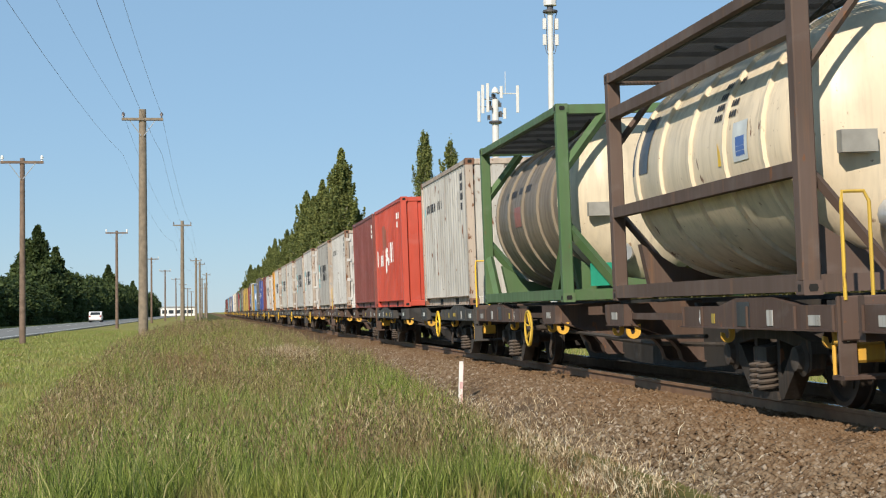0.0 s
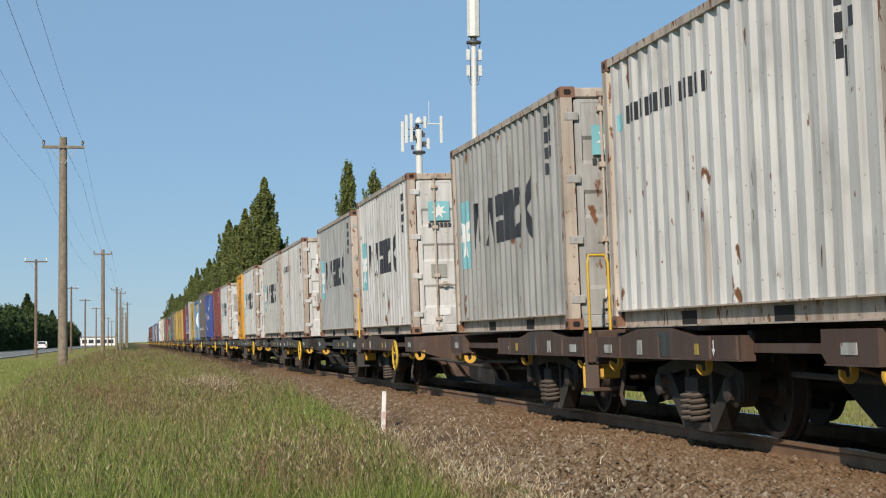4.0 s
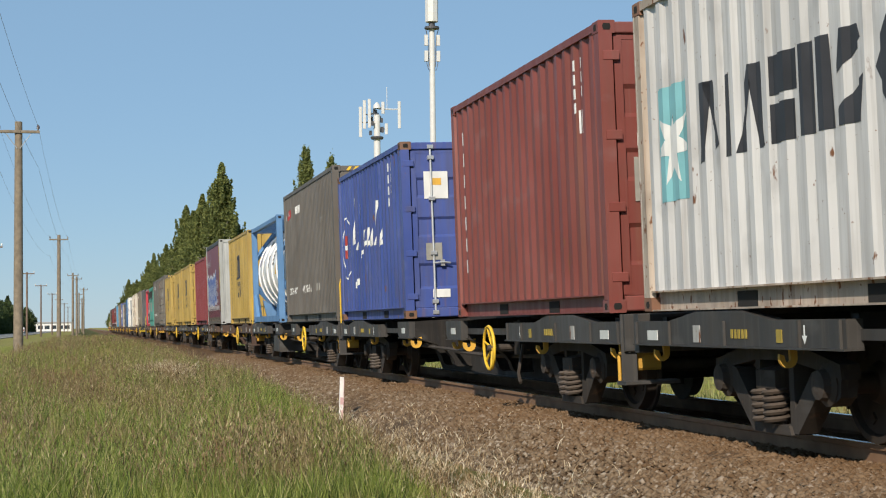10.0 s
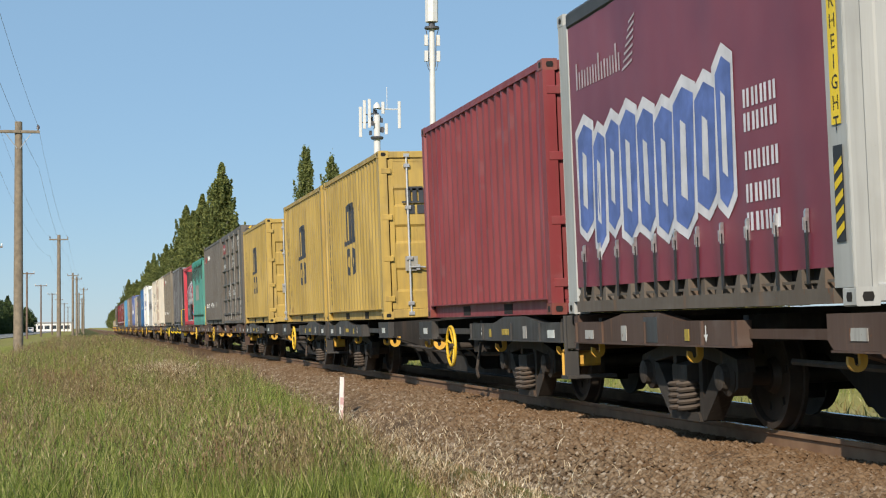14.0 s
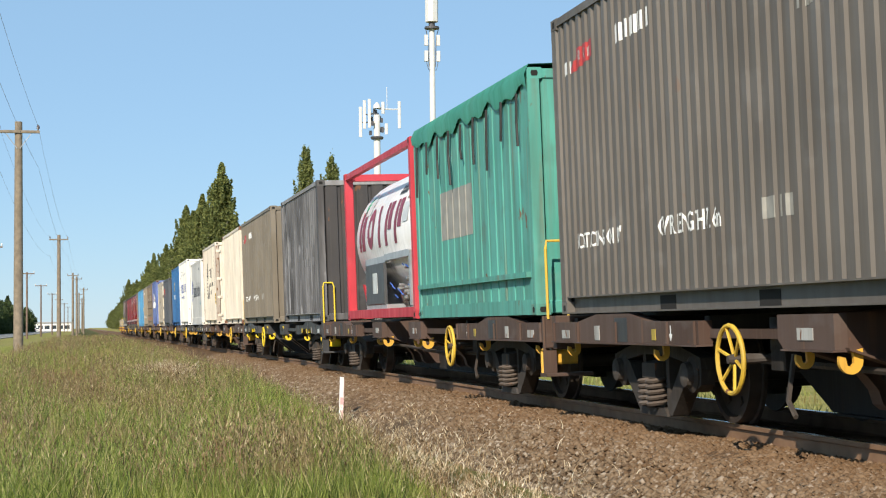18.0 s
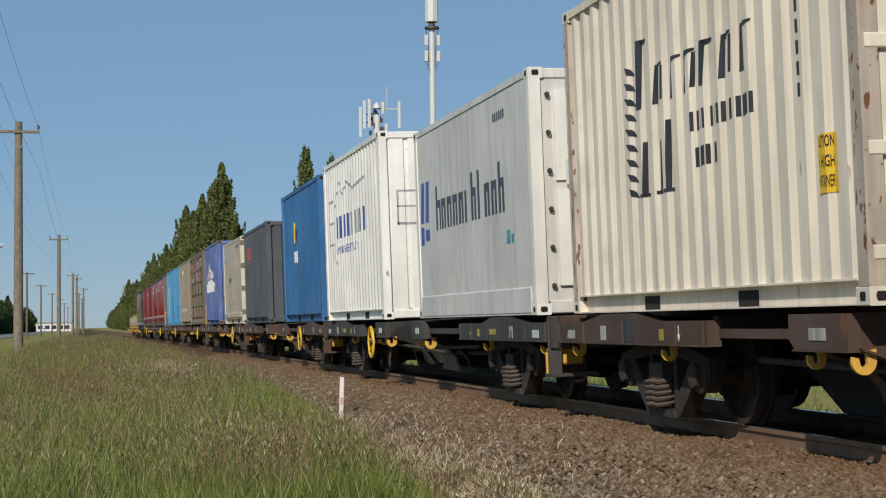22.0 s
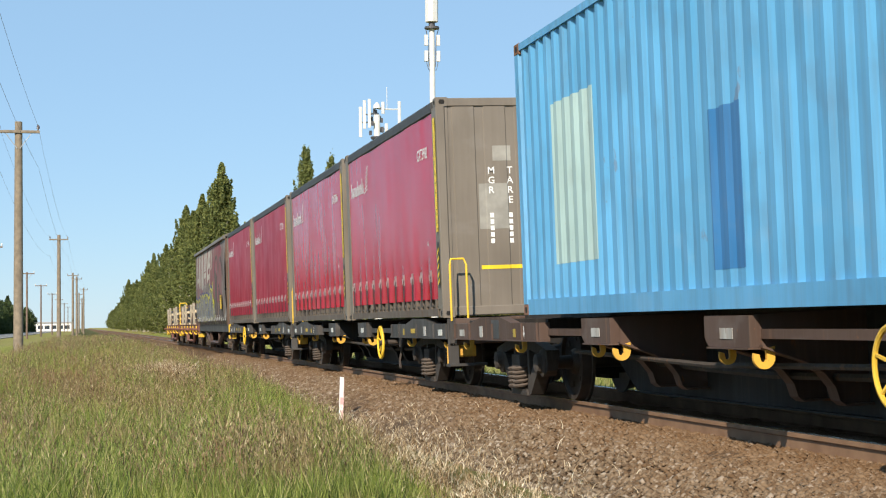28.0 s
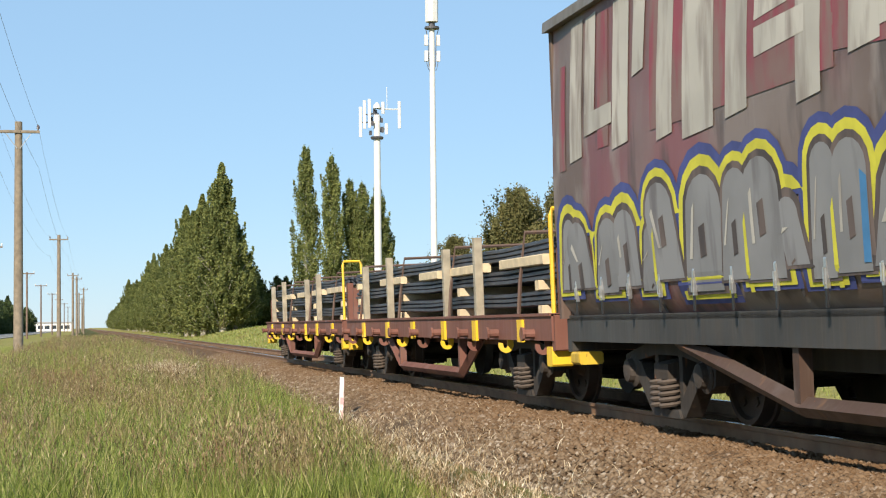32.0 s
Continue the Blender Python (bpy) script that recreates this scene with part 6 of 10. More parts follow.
def frame_bar(c, pts, s, mat_, name="frame_bar"):
    """Square steel tube between two points."""
    return part(name, Mesh().tube(pts, s * 0.72, 4), mat_, c)


def tank_container(q, frame_mat, tank_mat, label, L=6.058, H=2.591, r=1.12, style="blue"):
    """A tank in an open frame."""
    c = thing("tank_container", label, "tank container", "containers on the train")
    for s in (-1, 1):
        xa, xb = sorted((s * (HALF - 0.15), s * (HALF - 0.002)))
        for e, y0 in ((0, 0.0), (1, L - 0.15)):
            part("corner_post", Mesh().block(xa, xb, y0, y0 + 0.15, 0.118, H - 0.118, 0.012), frame_mat, c)
            for z in (0.0, H - 0.118):
                m = Matrix.Translation((s * (HALF - 0.081), 0 if e == 0 else L, z)) @ Matrix.Diagonal((1 if s < 0 else -1, 1 if e == 0 else -1, 1, 1))
                cc = part("corner_casting", casting_mesh(frame_mat), None, c, at=m)
                if s < 0:
                    part("side_hole", HOLE_SIDE, None, cc)
                    if e == 0:
                        part("end_hole", HOLE_END, None, cc)
            yy = y0 + 0.075
            inward = 1 if e == 0 else -1
            if style != "red":
                part("diagonal_brace", Mesh().tube([(s * 1.12, yy, 1.0), (s * 0.45, yy, 0.18)], 0.045 if style == "brown" else 0.075, 4), frame_mat, c)
                part("diagonal_brace", Mesh().tube([(s * 1.12, yy, 1.75), (s * 0.55, yy, H - 0.12)], 0.04 if style == "brown" else 0.07, 4), frame_mat, c)
                if style != "brown":
                    part("gusset", Mesh().tube([(s * 1.14, yy + inward * 0.1, 0.75), (s * 1.14, yy + inward * 0.75, 0.12)], 0.07, 4), frame_mat, c)
        part("bottom_rail", Mesh().box(xa, xb, 0.15, L - 0.15, 0.03, 0.17), frame_mat, c)
        ta, tb = sorted((s * (HALF - 0.10), s * (HALF - 0.01)))
        part("top_rail", Mesh().box(ta, tb, 0.15, L - 0.15, H - 0.115, H - 0.02), frame_mat, c)
        if style == "brown":
            for z in (1.0, 2.12):
                part("side_rail", Mesh().box(s * (HALF - 0.06) - 0.05, s * (HALF - 0.06) + 0.05, 0.15, L - 0.15, z - 0.06, z + 0.06), frame_mat, c)
    for y0 in (0.02, L - 0.13):
        part("end_beam", Mesh().box(-HALF + 0.15, HALF - 0.15, y0, y0 + 0.11, H - 0.13, H - 0.01), frame_mat, c)
        part("end_beam", Mesh().box(-HALF + 0.15, HALF - 0.15, y0, y0 + 0.11, 0.02, 0.16), frame_mat, c)
    zc = 1.34
    inset = 0.22 if style != "red" else 0.12
    prof = [(inset, 0.25), (inset + 0.04, 0.55), (inset + 0.13, 0.85), (inset + 0.30, 1.04), (inset + 0.50, r), (L - inset - 0.5, r), (L - inset - 0.30, 1.04), (L - inset - 0.13, 0.85), (L - inset - 0.04, 0.55), (L - inset, 0.25)]
    tank = part("tank", Mesh().lathe(prof, 40, 1, (0, 0, zc)), tank_mat, c, "weathered cylindrical tank shell", smooth=True)
    if style in ("brown", "green", "blue"):
        for y in ((1.05, 2.1, 3.15, 4.2, 5.1) if style != "green" else (0.9, 1.9, 3.0, 4.1, 5.1)):
            part("band", Mesh().lathe([(y - 0.045, r - 0.01), (y - 0.035, r + 0.035), (y + 0.035, r + 0.035), (y + 0.045, r - 0.01)], 40, 1, (0, 0, zc)), tank_mat if style != "green" else TANKBAND, tank, "raised band round the tank", smooth=True)
    if style == "green":
        part("tank_end", Mesh().lathe([(w, r_ + 0.006) for w, r_ in ((inset - 0.005, 0.22), (inset + 0.034, 0.55), (inset + 0.124, 0.85), (inset + 0.294, 1.04), (inset + 0.42, r - 0.012))], 40, 1, (0, 0, zc)), paint("cream_tank_end", (0.60, 0.51, 0.37), 0.3, 0.35, 0.5), tank, "cream domed end of the tank", smooth=True)
    for y in (0.45, L - 0.45):
        part("saddle", Mesh().prism([(-0.9, 0.10), (0.9, 0.10), (1.0, 0.62), (0.6, 0.36), (0.0, 0.26), (-0.6, 0.36), (-1.0, 0.62)], y - 0.08, y + 0.08, 1), frame_mat, c)
    # walkway and manhole gear on top
    if style != "red":
        wk = Mesh()
        for k in range(7):
            y = 0.4 + k * (L - 0.8) / 6
            wk.box(-1.12, -0.35, y - 0.025, y + 0.025, H - 0.13, H - 0.085)
        for k in range(20):
            x = -1.10 + k * 0.04
            wk.box(x - 0.006, x + 0.006, 0.2, L - 0.2, H - 0.085, H - 0.055)
        wk.box(-1.13, -1.11, 0.2, L - 0.2, H - 0.13, H - 0.04).box(-0.34, -0.32, 0.2, L - 0.2, H - 0.13, H - 0.04)
        part("walkway", wk, CHARCOAL if style != "blue" else frame_mat, c, "grated walkway above the tank")
        part("manhole_box", Mesh().block(-0.45, 0.45, L / 2 - 0.7, L / 2 + 0.7, H - 0.30, H - 0.03, 0.03), frame_mat if style == "green" else GREYTAPE, c, "spill box on top of the tank")
        part("hose", Mesh().tube(sag((-0.6, 0.7, H - 0.15), (-0.8, 3.2, H - 0.15), 0.18, 8), 0.025, 6), HOSE, c)
        part("valve", Mesh().lathe([(-0.05, 0.10), (0.04, 0.14), (0.10, 0.14), (0.12, 0.05)], 14, 1, (-0.35, inset - 0.08, 0.62)), GALV, c, "round valve cover", smooth=True)
        part("document_tube", Mesh().box(-0.80, -0.50, inset - 0.09, inset + 0.02, 1.12, 1.30), GREYTAPE, c)
    # lettering lies on the curved shell: u along the tank, z as the height on its near side
    def shell(u, d, z):
        a = max(-1, min(1, (z - zc) / (r + 0.006)))
        return (-(r + 0.006) * math.sqrt(1 - a * a), u, z)
    segs = [(inset + 0.5 + i * 0.05, 0.0) for i in range(int((L - 2 * inset - 1.0) / 0.05) + 1)]
    side = Wall(tank, L, segs, shell, True)
    end = Wall(tank, 2 * HALF, [(0, 0), (2 * HALF, 0)], lambda u, d, z: (u - HALF, inset - 0.012, z), False)
    put(c, q, DECK)
    return c, side, end


def fine_rects(u0, u1, z0, z1, n=8):
    return [rect(u0, u1, z0 + (z1 - z0) * i / n, z0 + (z1 - z0) * (i + 1) / n) for i in range(n)]


TANKBAND = paint("tank_band_paint", (0.21, 0.17, 0.12), 0.2, 0.4)


def open_side_container(q, color, label, marks, L=7.15, H=2.896):
    """A box with four folding side doors: posts with hinges, five pressed ribs to each door."""
    c = thing("folding_side_container", label, "shipping container", "containers on the train")
    n = 4
    pitch = (L - 0.75) / n
    y0 = 0.60
    for s in (-1, 1):
        for e, yy in ((0, 0.0), (1, L - 0.15)):
            xa, xb = sorted((s * (HALF - 0.14), s * (HALF - 0.002)))
            w = 0.58 if e == 0 else 0.15
            yq = 0.0 if e == 0 else L - 0.15
            part("corner_post", Mesh().block(xa, xb, yq, yq + w, 0.118, H - 0.118, 0.012), color, c)
            for z in (0.0, H - 0.118):
                m = Matrix.Translation((s * (HALF - 0.081), 0 if e == 0 else L, z)) @ Matrix.Diagonal((1 if s < 0 else -1, 1 if e == 0 else -1, 1, 1))
                cc = part("corner_casting", casting_mesh(color), None, c, at=m)
                if s < 0:
                    part("side_hole", HOLE_SIDE, None, cc)
        for i in range(n):
            a, b = y0 + i * pitch, y0 + (i + 1) * pitch
            d = Mesh()
            x = s * (HALF - 0.03)
            lv = [(0.34, 0.0)]
            for k in range(4):
                z = 0.34 + (k + 1) * (H - 0.50) / 5
                lv += [(z - 0.10, 0.0), (z - 0.055, -0.045), (z - 0.02, -0.045), (z, 0.0)]
            lv.append((H - 0.13, 0.0))
            for z, dep in lv:
                d.v += [(x + s * (-dep - 0.02), a + 0.08, z), (x + s * (-dep - 0.02), b - 0.08, z)]
            d.f = [(2 * j, 2 * j + 1, 2 * j + 3, 2 * j + 2) for j in range(len(lv) - 1)]
            xa, xb = sorted((x - s * 0.03, x + s * 0.032))
            d.box(xa, xb, a + 0.01, a + 0.09, 0.32, H - 0.12).box(xa, xb, b - 0.09, b - 0.01, 0.32, H - 0.12).box(xa, xb, a + 0.09, b - 0.09, 0.30, 0.36).box(xa, xb, a + 0.09, b - 0.09, H - 0.18, H - 0.12)
            door = part("side_door", d, color, c)
            if s < 0:
                if i < 3:
                    part("door_rod", Mesh().tube([(-HALF - 0.012, a + 0.16, 0.16), (-HALF - 0.012, a + 0.16, 0.95 if marks == "brown" else H - 0.1)], 0.012, 6), color if marks == "brown" else GREYTAPE, door)
                for z in (0.40, 1.0, 1.6, 2.2, H - 0.2):
                    part("hinge", Mesh().lathe([(z - 0.06, 0.022), (z + 0.06, 0.022)], 8, 2, (-HALF - 0.004, b, 0)), color, door)
                part("latch", Mesh().box(-HALF - 0.02, -HALF + 0.01, a + 0.14, a + 0.22, 0.48, 0.56), REDPAINT if marks == "brown" else color, door)
        xa, xb = sorted((s * (HALF - 0.10), s * (HALF - 0.004)))
        part("top_rail", Mesh().box(xa, xb, 0.15, L - 0.15, H - 0.11, H - 0.01), color, c)
        sill = Mesh().box(xa, xb, 0.55, L - 0.15, 0.02, 0.10)
        for i in range(9):
            y = 0.75 + i * (L - 1.1) / 8.3
            sill.prism([(y, 0.10), (y + 0.28, 0.10), (y + 0.20, 0.29), (y + 0.06, 0.29)], min(xa, xb) + 0.01, max(xa, xb) + (0.0 if s > 0 else -0.0), 0)
        part("bottom_rail", sill, color, c)
    part("roof", Mesh().box(-HALF + 0.06, HALF - 0.06, 0.1, L - 0.1, H - 0.05, H - 0.02), color, c)
    part("floor", Mesh().box(-HALF + 0.06, HALF - 0.06, 0.05, L - 0.05, 0.16, 0.30), SHADE_BLACK, c, "underfloor coloured dark for its shade")
    bp = corrugation(2 * HALF, 0.15, "wide")
    fw = part("end_wall", wall_mesh(bp, 0.14, H - 0.11, lambda u, d, z: (u - HALF, 0.02 + d, z)), color, c)
    part("end_wall", wall_mesh(bp, 0.14, H - 0.11, lambda u, d, z: (u - HALF, L - 0.02 - d, z)), color, c)
    hd = part("end_header", Mesh().block(-HALF + 0.16, HALF - 0.16, 0.01, 0.09, H - 0.12, H - 0.01), color, c)
    st = Mesh()
    for k in range(14):
        x = -1.0 + k * 0.14
        st.add([(x, 0.006, H - 0.10), (x + 0.06, 0.006, H - 0.10), (x + 0.11, 0.006, H - 0.03), (x + 0.05, 0.006, H - 0.03)], [(0, 1, 2, 3)])
    part("hazard_stripe", st, YELLOW, hd, "yellow hazard stripes")
    part("end_sill", Mesh().block(-HALF + 0.16, HALF - 0.16, 0.01, 0.10, 0.02, 0.15), color, c)
    side = Wall(c, L, [(0, 0.0), (L, 0.0)], lambda u, d, z: (-HALF + 0.048 + d, u, z), True)
    front = Wall(fw, 2 * HALF, bp, lambda u, d, z: (u - HALF, 0.02 + d, z), False)
    t0 = L - y0 - 4 * pitch
    cell = lambda i: t0 + i * pitch
    z5 = [0.34 + k * (H - 0.50) / 5 for k in range(6)]
    white = WHITE
    side.mark([rect(cell(0) + 0.12, cell(0) + 1.1, z5[4] + 0.05, z5[4] + 0.36)], REDPAINT, "logo_patch", "red logo patch")
    side.bars(cell(0) + 0.16, z5[4] + 0.12, 6, 0.09, 0.14, 0.03, white, slot=False)
    side.bars(cell(0) + 0.25, z5[3] + 0.05, 8, 0.06, 0.13, 0.03, white, slot=False)
    side.text("NO 20' ON TOP", cell(2) + 0.10, z5[4] + 0.10, 0.28, white, 0.012, 0.62, label="white stencilled warning")
    side.text("PAYLOAD", cell(2) + 0.14, z5[3] + 0.22, 0.20, white, 0.012, 0.8)
    side.text("23480 KG", cell(2) + 0.14, z5[3] + 0.02, 0.20, white, 0.012, 0.75)
    side.text("OVERLENGTH 7.1m", cell(1) + 0.14, z5[1] + 0.08, 0.24, white, 0.012, 0.50)
    side.text("NO STACKING ON 20'", cell(2) + 0.10, z5[1] + 0.08, 0.24, white, 0.012, 0.46)
    side.bars(cell(3) + 0.45, z5[4] + 0.28, 6, 0.07, 0.14, 0.03, white, slot=False)
    side.bars(cell(3) + 0.5, z5[4] + 0.10, 4, 0.07, 0.12, 0.03, white, slot=False)
    if marks == "brown":
        side.mark([rect(cell(3) + 0.2, cell(3) + 1.05, z5[3] + 0.10, z5[3] + 0.42)], REDPAINT, "sign", "red sign with yellow lettering", 0.004)
        side.bars(cell(3) + 0.28, z5[3] + 0.24, 6, 0.09, 0.12, 0.03, LEMON, slot=False)
    else:
        side.mark([rect(cell(3) + 0.95, cell(3) + 1.10, z5[2] + 0.06, z5[2] + 0.30)], YELLOW, "label_panel", "", 0.004)
        side.mark([rect(cell(3) + 1.15, cell(3) + 1.30, z5[2] + 0.06, z5[2] + 0.30)], BLUELABEL, "label_panel", "", 0.004)
        side.mark([rect(cell(3) + 0.85, cell(3) + 1.35, z5[0] + 0.10, z5[0] + 0.36)], REFLECT, "label_panel", "pale stencil panel", 0.004)
    put(c, q, DECK)
    return c, side, front


REDPAINT = plain("red_patch_paint", (0.40, 0.035, 0.035), 0.5, vary=0.15)
BLUELABEL = plain("blue_label", (0.06, 0.14, 0.40), 0.5, vary=0.15)


def generator_set(q):
    """A yellow slatted generator box, stood upright between the containers."""
    L, H = 2.55, 2.62
    yel = paint("generator_yellow_paint", (0.64, 0.290, 0.014), 0.2, 0.35, 0.5)
    c = thing("generator_set", "orange-yellow steel generator set with louvred panels", "generator", "containers on the train")
    x = -HALF
    for s in (-1, 1):
        xa, xb = sorted((s * (HALF - 0.14), s * HALF))
        for y0 in (0.0, L - 0.14):
            part("corner_post", Mesh().block(xa, xb, y0, y0 + 0.14, 0.0, H, 0.012), yel, c)
        part("bottom_rail", Mesh().box(xa, xb, 0.14, 0.7, 0.0, 0.16).box(xa, xb, 1.85, L - 0.14, 0.0, 0.16).box(xa, xb, 0.14, L - 0.14, 0.16, 0.22), yel, c)
        part("top_rail", Mesh().box(xa, xb, 0.14, L - 0.14, H - 0.10, H), yel, c)
    # side facing the road: rib field, two louvres, door with hinges and latch
    wall_pts = corrugation(L, 0.14, "box")
    part("side_wall", wall_mesh(wall_pts, 0.20, H - 0.08, lambda u, d, z: (-HALF + 0.05 + d, u, z)), yel, c)
    part("side_wall", wall_mesh(wall_pts, 0.20, H - 0.08, lambda u, d, z: (HALF - 0.05 - d, u, z)), yel, c)
    # picture left is the far end: u = L - y
    def louvre(u0, u1, z0, z1, n):
        fr = part("louvre", Mesh().box(x + 0.0, x + 0.06, L - u1, L - u0, z0 - 0.05, z0).box(x, x + 0.06, L - u1, L - u0, z1, z1 + 0.05).box(x, x + 0.06, L - u0, L - u0 + 0.05, z0 - 0.05, z1 + 0.05).box(x, x + 0.06, L - u1 - 0.05, L - u1, z0 - 0.05, z1 + 0.05), yel, c, "louvred air vent")
        # dark sheet paints the shade behind the slats
        part("vent_back", Mesh().box(x + 0.052, x + 0.058, L - u1, L - u0, z0, z1), SHADE_BLACK, fr)
        h = (z1 - z0) / n
        sl = Mesh().add([(x + 0.045, L - u1, h * 0.55), (x + 0.045, L - u0, h * 0.55), (x + 0.002, L - u0, 0.0), (x + 0.002, L - u1, 0.0), (x + 0.05, L - u1, h * 0.65), (x + 0.05, L - u0, h * 0.65), (x + 0.010, L - u0, h * 0.2), (x + 0.010, L - u1, h * 0.2)],
                        [(0, 1, 2, 3), (7, 6, 5, 4), (3, 2, 6, 7), (0, 3, 7, 4), (1, 5, 6, 2), (0, 4, 5, 1)]).data("slat", yel)
        for i in range(n):
            part("slat", sl, None, fr, at=(0, 0, z0 + i * h))
    louvre(0.80, 1.22, 1.86, 2.56, 8)
    louvre(0.32, 1.10, 0.98, 1.70, 12)
    door = part("door", Mesh().block(x - 0.012, x + 0.05, L - 2.30, L - 1.38, 0.26, 2.30, 0.01), yel, c, "yellow access door")
    part("lower_panel", Mesh().block(x - 0.006, x + 0.05, L - 1.05, L - 0.48, 0.38, 0.84, 0.01), yel, c)
    for z in (0.55, 1.35, 2.10):
        part("hinge", Mesh().box(x - 0.035, x - 0.012, L - 2.32, L - 2.20, z - 0.06, z + 0.06), CHROME, door)
    # flat dark plates give the latches the shade of a recess
    for u, z in ((1.46, 0.92), (0.52, 0.52)):
        part("latch", Mesh().box(x - 0.01, x + 0.0, L - u - 0.16, L - u, z, z + 0.20).tube([(x - 0.03, L - u - 0.13, z + 0.06), (x - 0.03, L - u - 0.02, z + 0.16)], 0.018, 6), SHADE_BLACK, c, "latch on a flat plate coloured as a shaded recess")
    for u, z in ((0.92, 0.45), (0.92, 0.74)):
        part("hinge", Mesh().box(x - 0.03, x - 0.004, L - u - 0.1, L - u, z - 0.04, z + 0.04), CHROME, c)
    part("handle_frame", Mesh().box(x - 0.02, x + 0.05, L - 1.36, L - 1.28, 0.72, 1.06).box(x - 0.02, x + 0.05, L - 1.36, L - 1.10, 0.66, 0.72), yel, c)
    part("rear_wall", wall_mesh(corrugation(2 * HALF, 0.14, "groove"), 0.05, H - 0.05, lambda u, d, z: (u - HALF, L - 0.03 - d, z)), yel, c)
    fw = part("end_panel", Mesh().box(-HALF + 0.14, HALF - 0.14, 0.05, 0.10, 1.36, H - 0.02).box(-HALF + 0.14, HALF - 0.14, 0.05, 0.10, 0.22, 1.30).box(-HALF + 0.14, HALF - 0.14, 0.01, 0.10, 1.30, 1.36).box(-HALF + 0.14, HALF - 0.14, 0.0, 0.10, 0.0, 0.20), yel, c)
    part("roof", Mesh().box(-HALF + 0.05, HALF - 0.05, 0.05, L - 0.05, H - 0.05, H - 0.01), yel, c)
    part("floor", Mesh().box(-HALF + 0.05, HALF - 0.05, 0.05, L - 0.05, 0.10, 0.16), SHADE_BLACK, c)
    side = Wall(c, L, [(0, 0), (L, 0)], lambda u, d, z: (-HALF - 0.014 + d, u, z), True)
    side.text("GSR 446", 1.50, 1.88, 0.16, BLACK, 0.006, 0.95, label="dark fleet number")
    side.text("WEIGHT 5200KG", 1.50, 1.76, 0.085, BLACK, 0.0, 0.85)
    side.text("DO NOT LIFT", 2.485, 2.25, 0.155, BLACK, 0.005, 0.8, True, "dark vertical warning letters")
    side.bars(0.25, 2.08, 5, 0.07, 0.12, 0.03, BLACK, slot=False)
    side.mark([rect(1.50, 1.74, 1.18, 1.56)], REFLECT, "safety_label", "red and white safety label")
    side.mark([rect(1.52, 1.72, 1.42, 1.54)], REDPAINT, "safety_label", "", 0.006)
    side.mark([rect(1.52, 1.72, 1.20, 1.28)], REDPAINT, "safety_label", "", 0.006)
    side.mark([rect(1.52, 1.72, 1.30, 1.36)], LEMON, "safety_label", "", 0.006)
    side.mark([rect(0.02, 0.11, 1.18, 1.52)], BLUELABEL, "label_panel", "", 0.005)
    put(c, q, DECK)


def reefer(q, color, label, end_mat, L=6.058, H=2.591, unit=True):
    """An insulated box: flat riveted panels; a cooling unit or a strapped door at the end."""
    c, side, front = box_container(q, color, label, L, H, side="flat", front="blank", end_kind="flat", name="refrigerated_container", casts=end_mat, fork=not unit, posts=end_mat)
    if unit:
        part("bottom_panel", Mesh().block(-HALF - 0.004, -HALF + 0.03, 0.2, L - 0.2, 0.02, 0.30, 0.02), color, c)
    if unit:
        u = part("cooling_unit", Mesh().box(-0.95, 0.95, -0.01, 0.06, 0.30, 1.30).box(-0.95, 0.95, 0.0, 0.06, 1.40, 2.35), end_mat, c, "white cooling unit panel")
        part("fan_grille", Mesh().lathe([(-0.03, 0.28), (-0.02, 0.36), (0.0, 0.36)], 20, 1, (0.1, 0, 1.9)), SHADE_BLACK, u)
        # the recess is a flat plate with its shade painted in
        part("recess", Mesh().box(-0.8, 0.2, -0.02, -0.012, 0.62, 1.0), SHADE_BLACK, u, "flat plate coloured dark as a shaded recess")
        part("caution_sign", Mesh().box(-0.85, -0.55, -0.022, -0.014, 1.35, 1.62), REFLECT, u)
        for z in (0.3, 0.7, 1.1, 1.5, 1.9, 2.3):
            part("bolt", Mesh().lathe([(-0.03, 0.02), (-0.005, 0.03)], 8, 1, (-1.02, 0, z)), BOGIE, u)
    return c, side, front


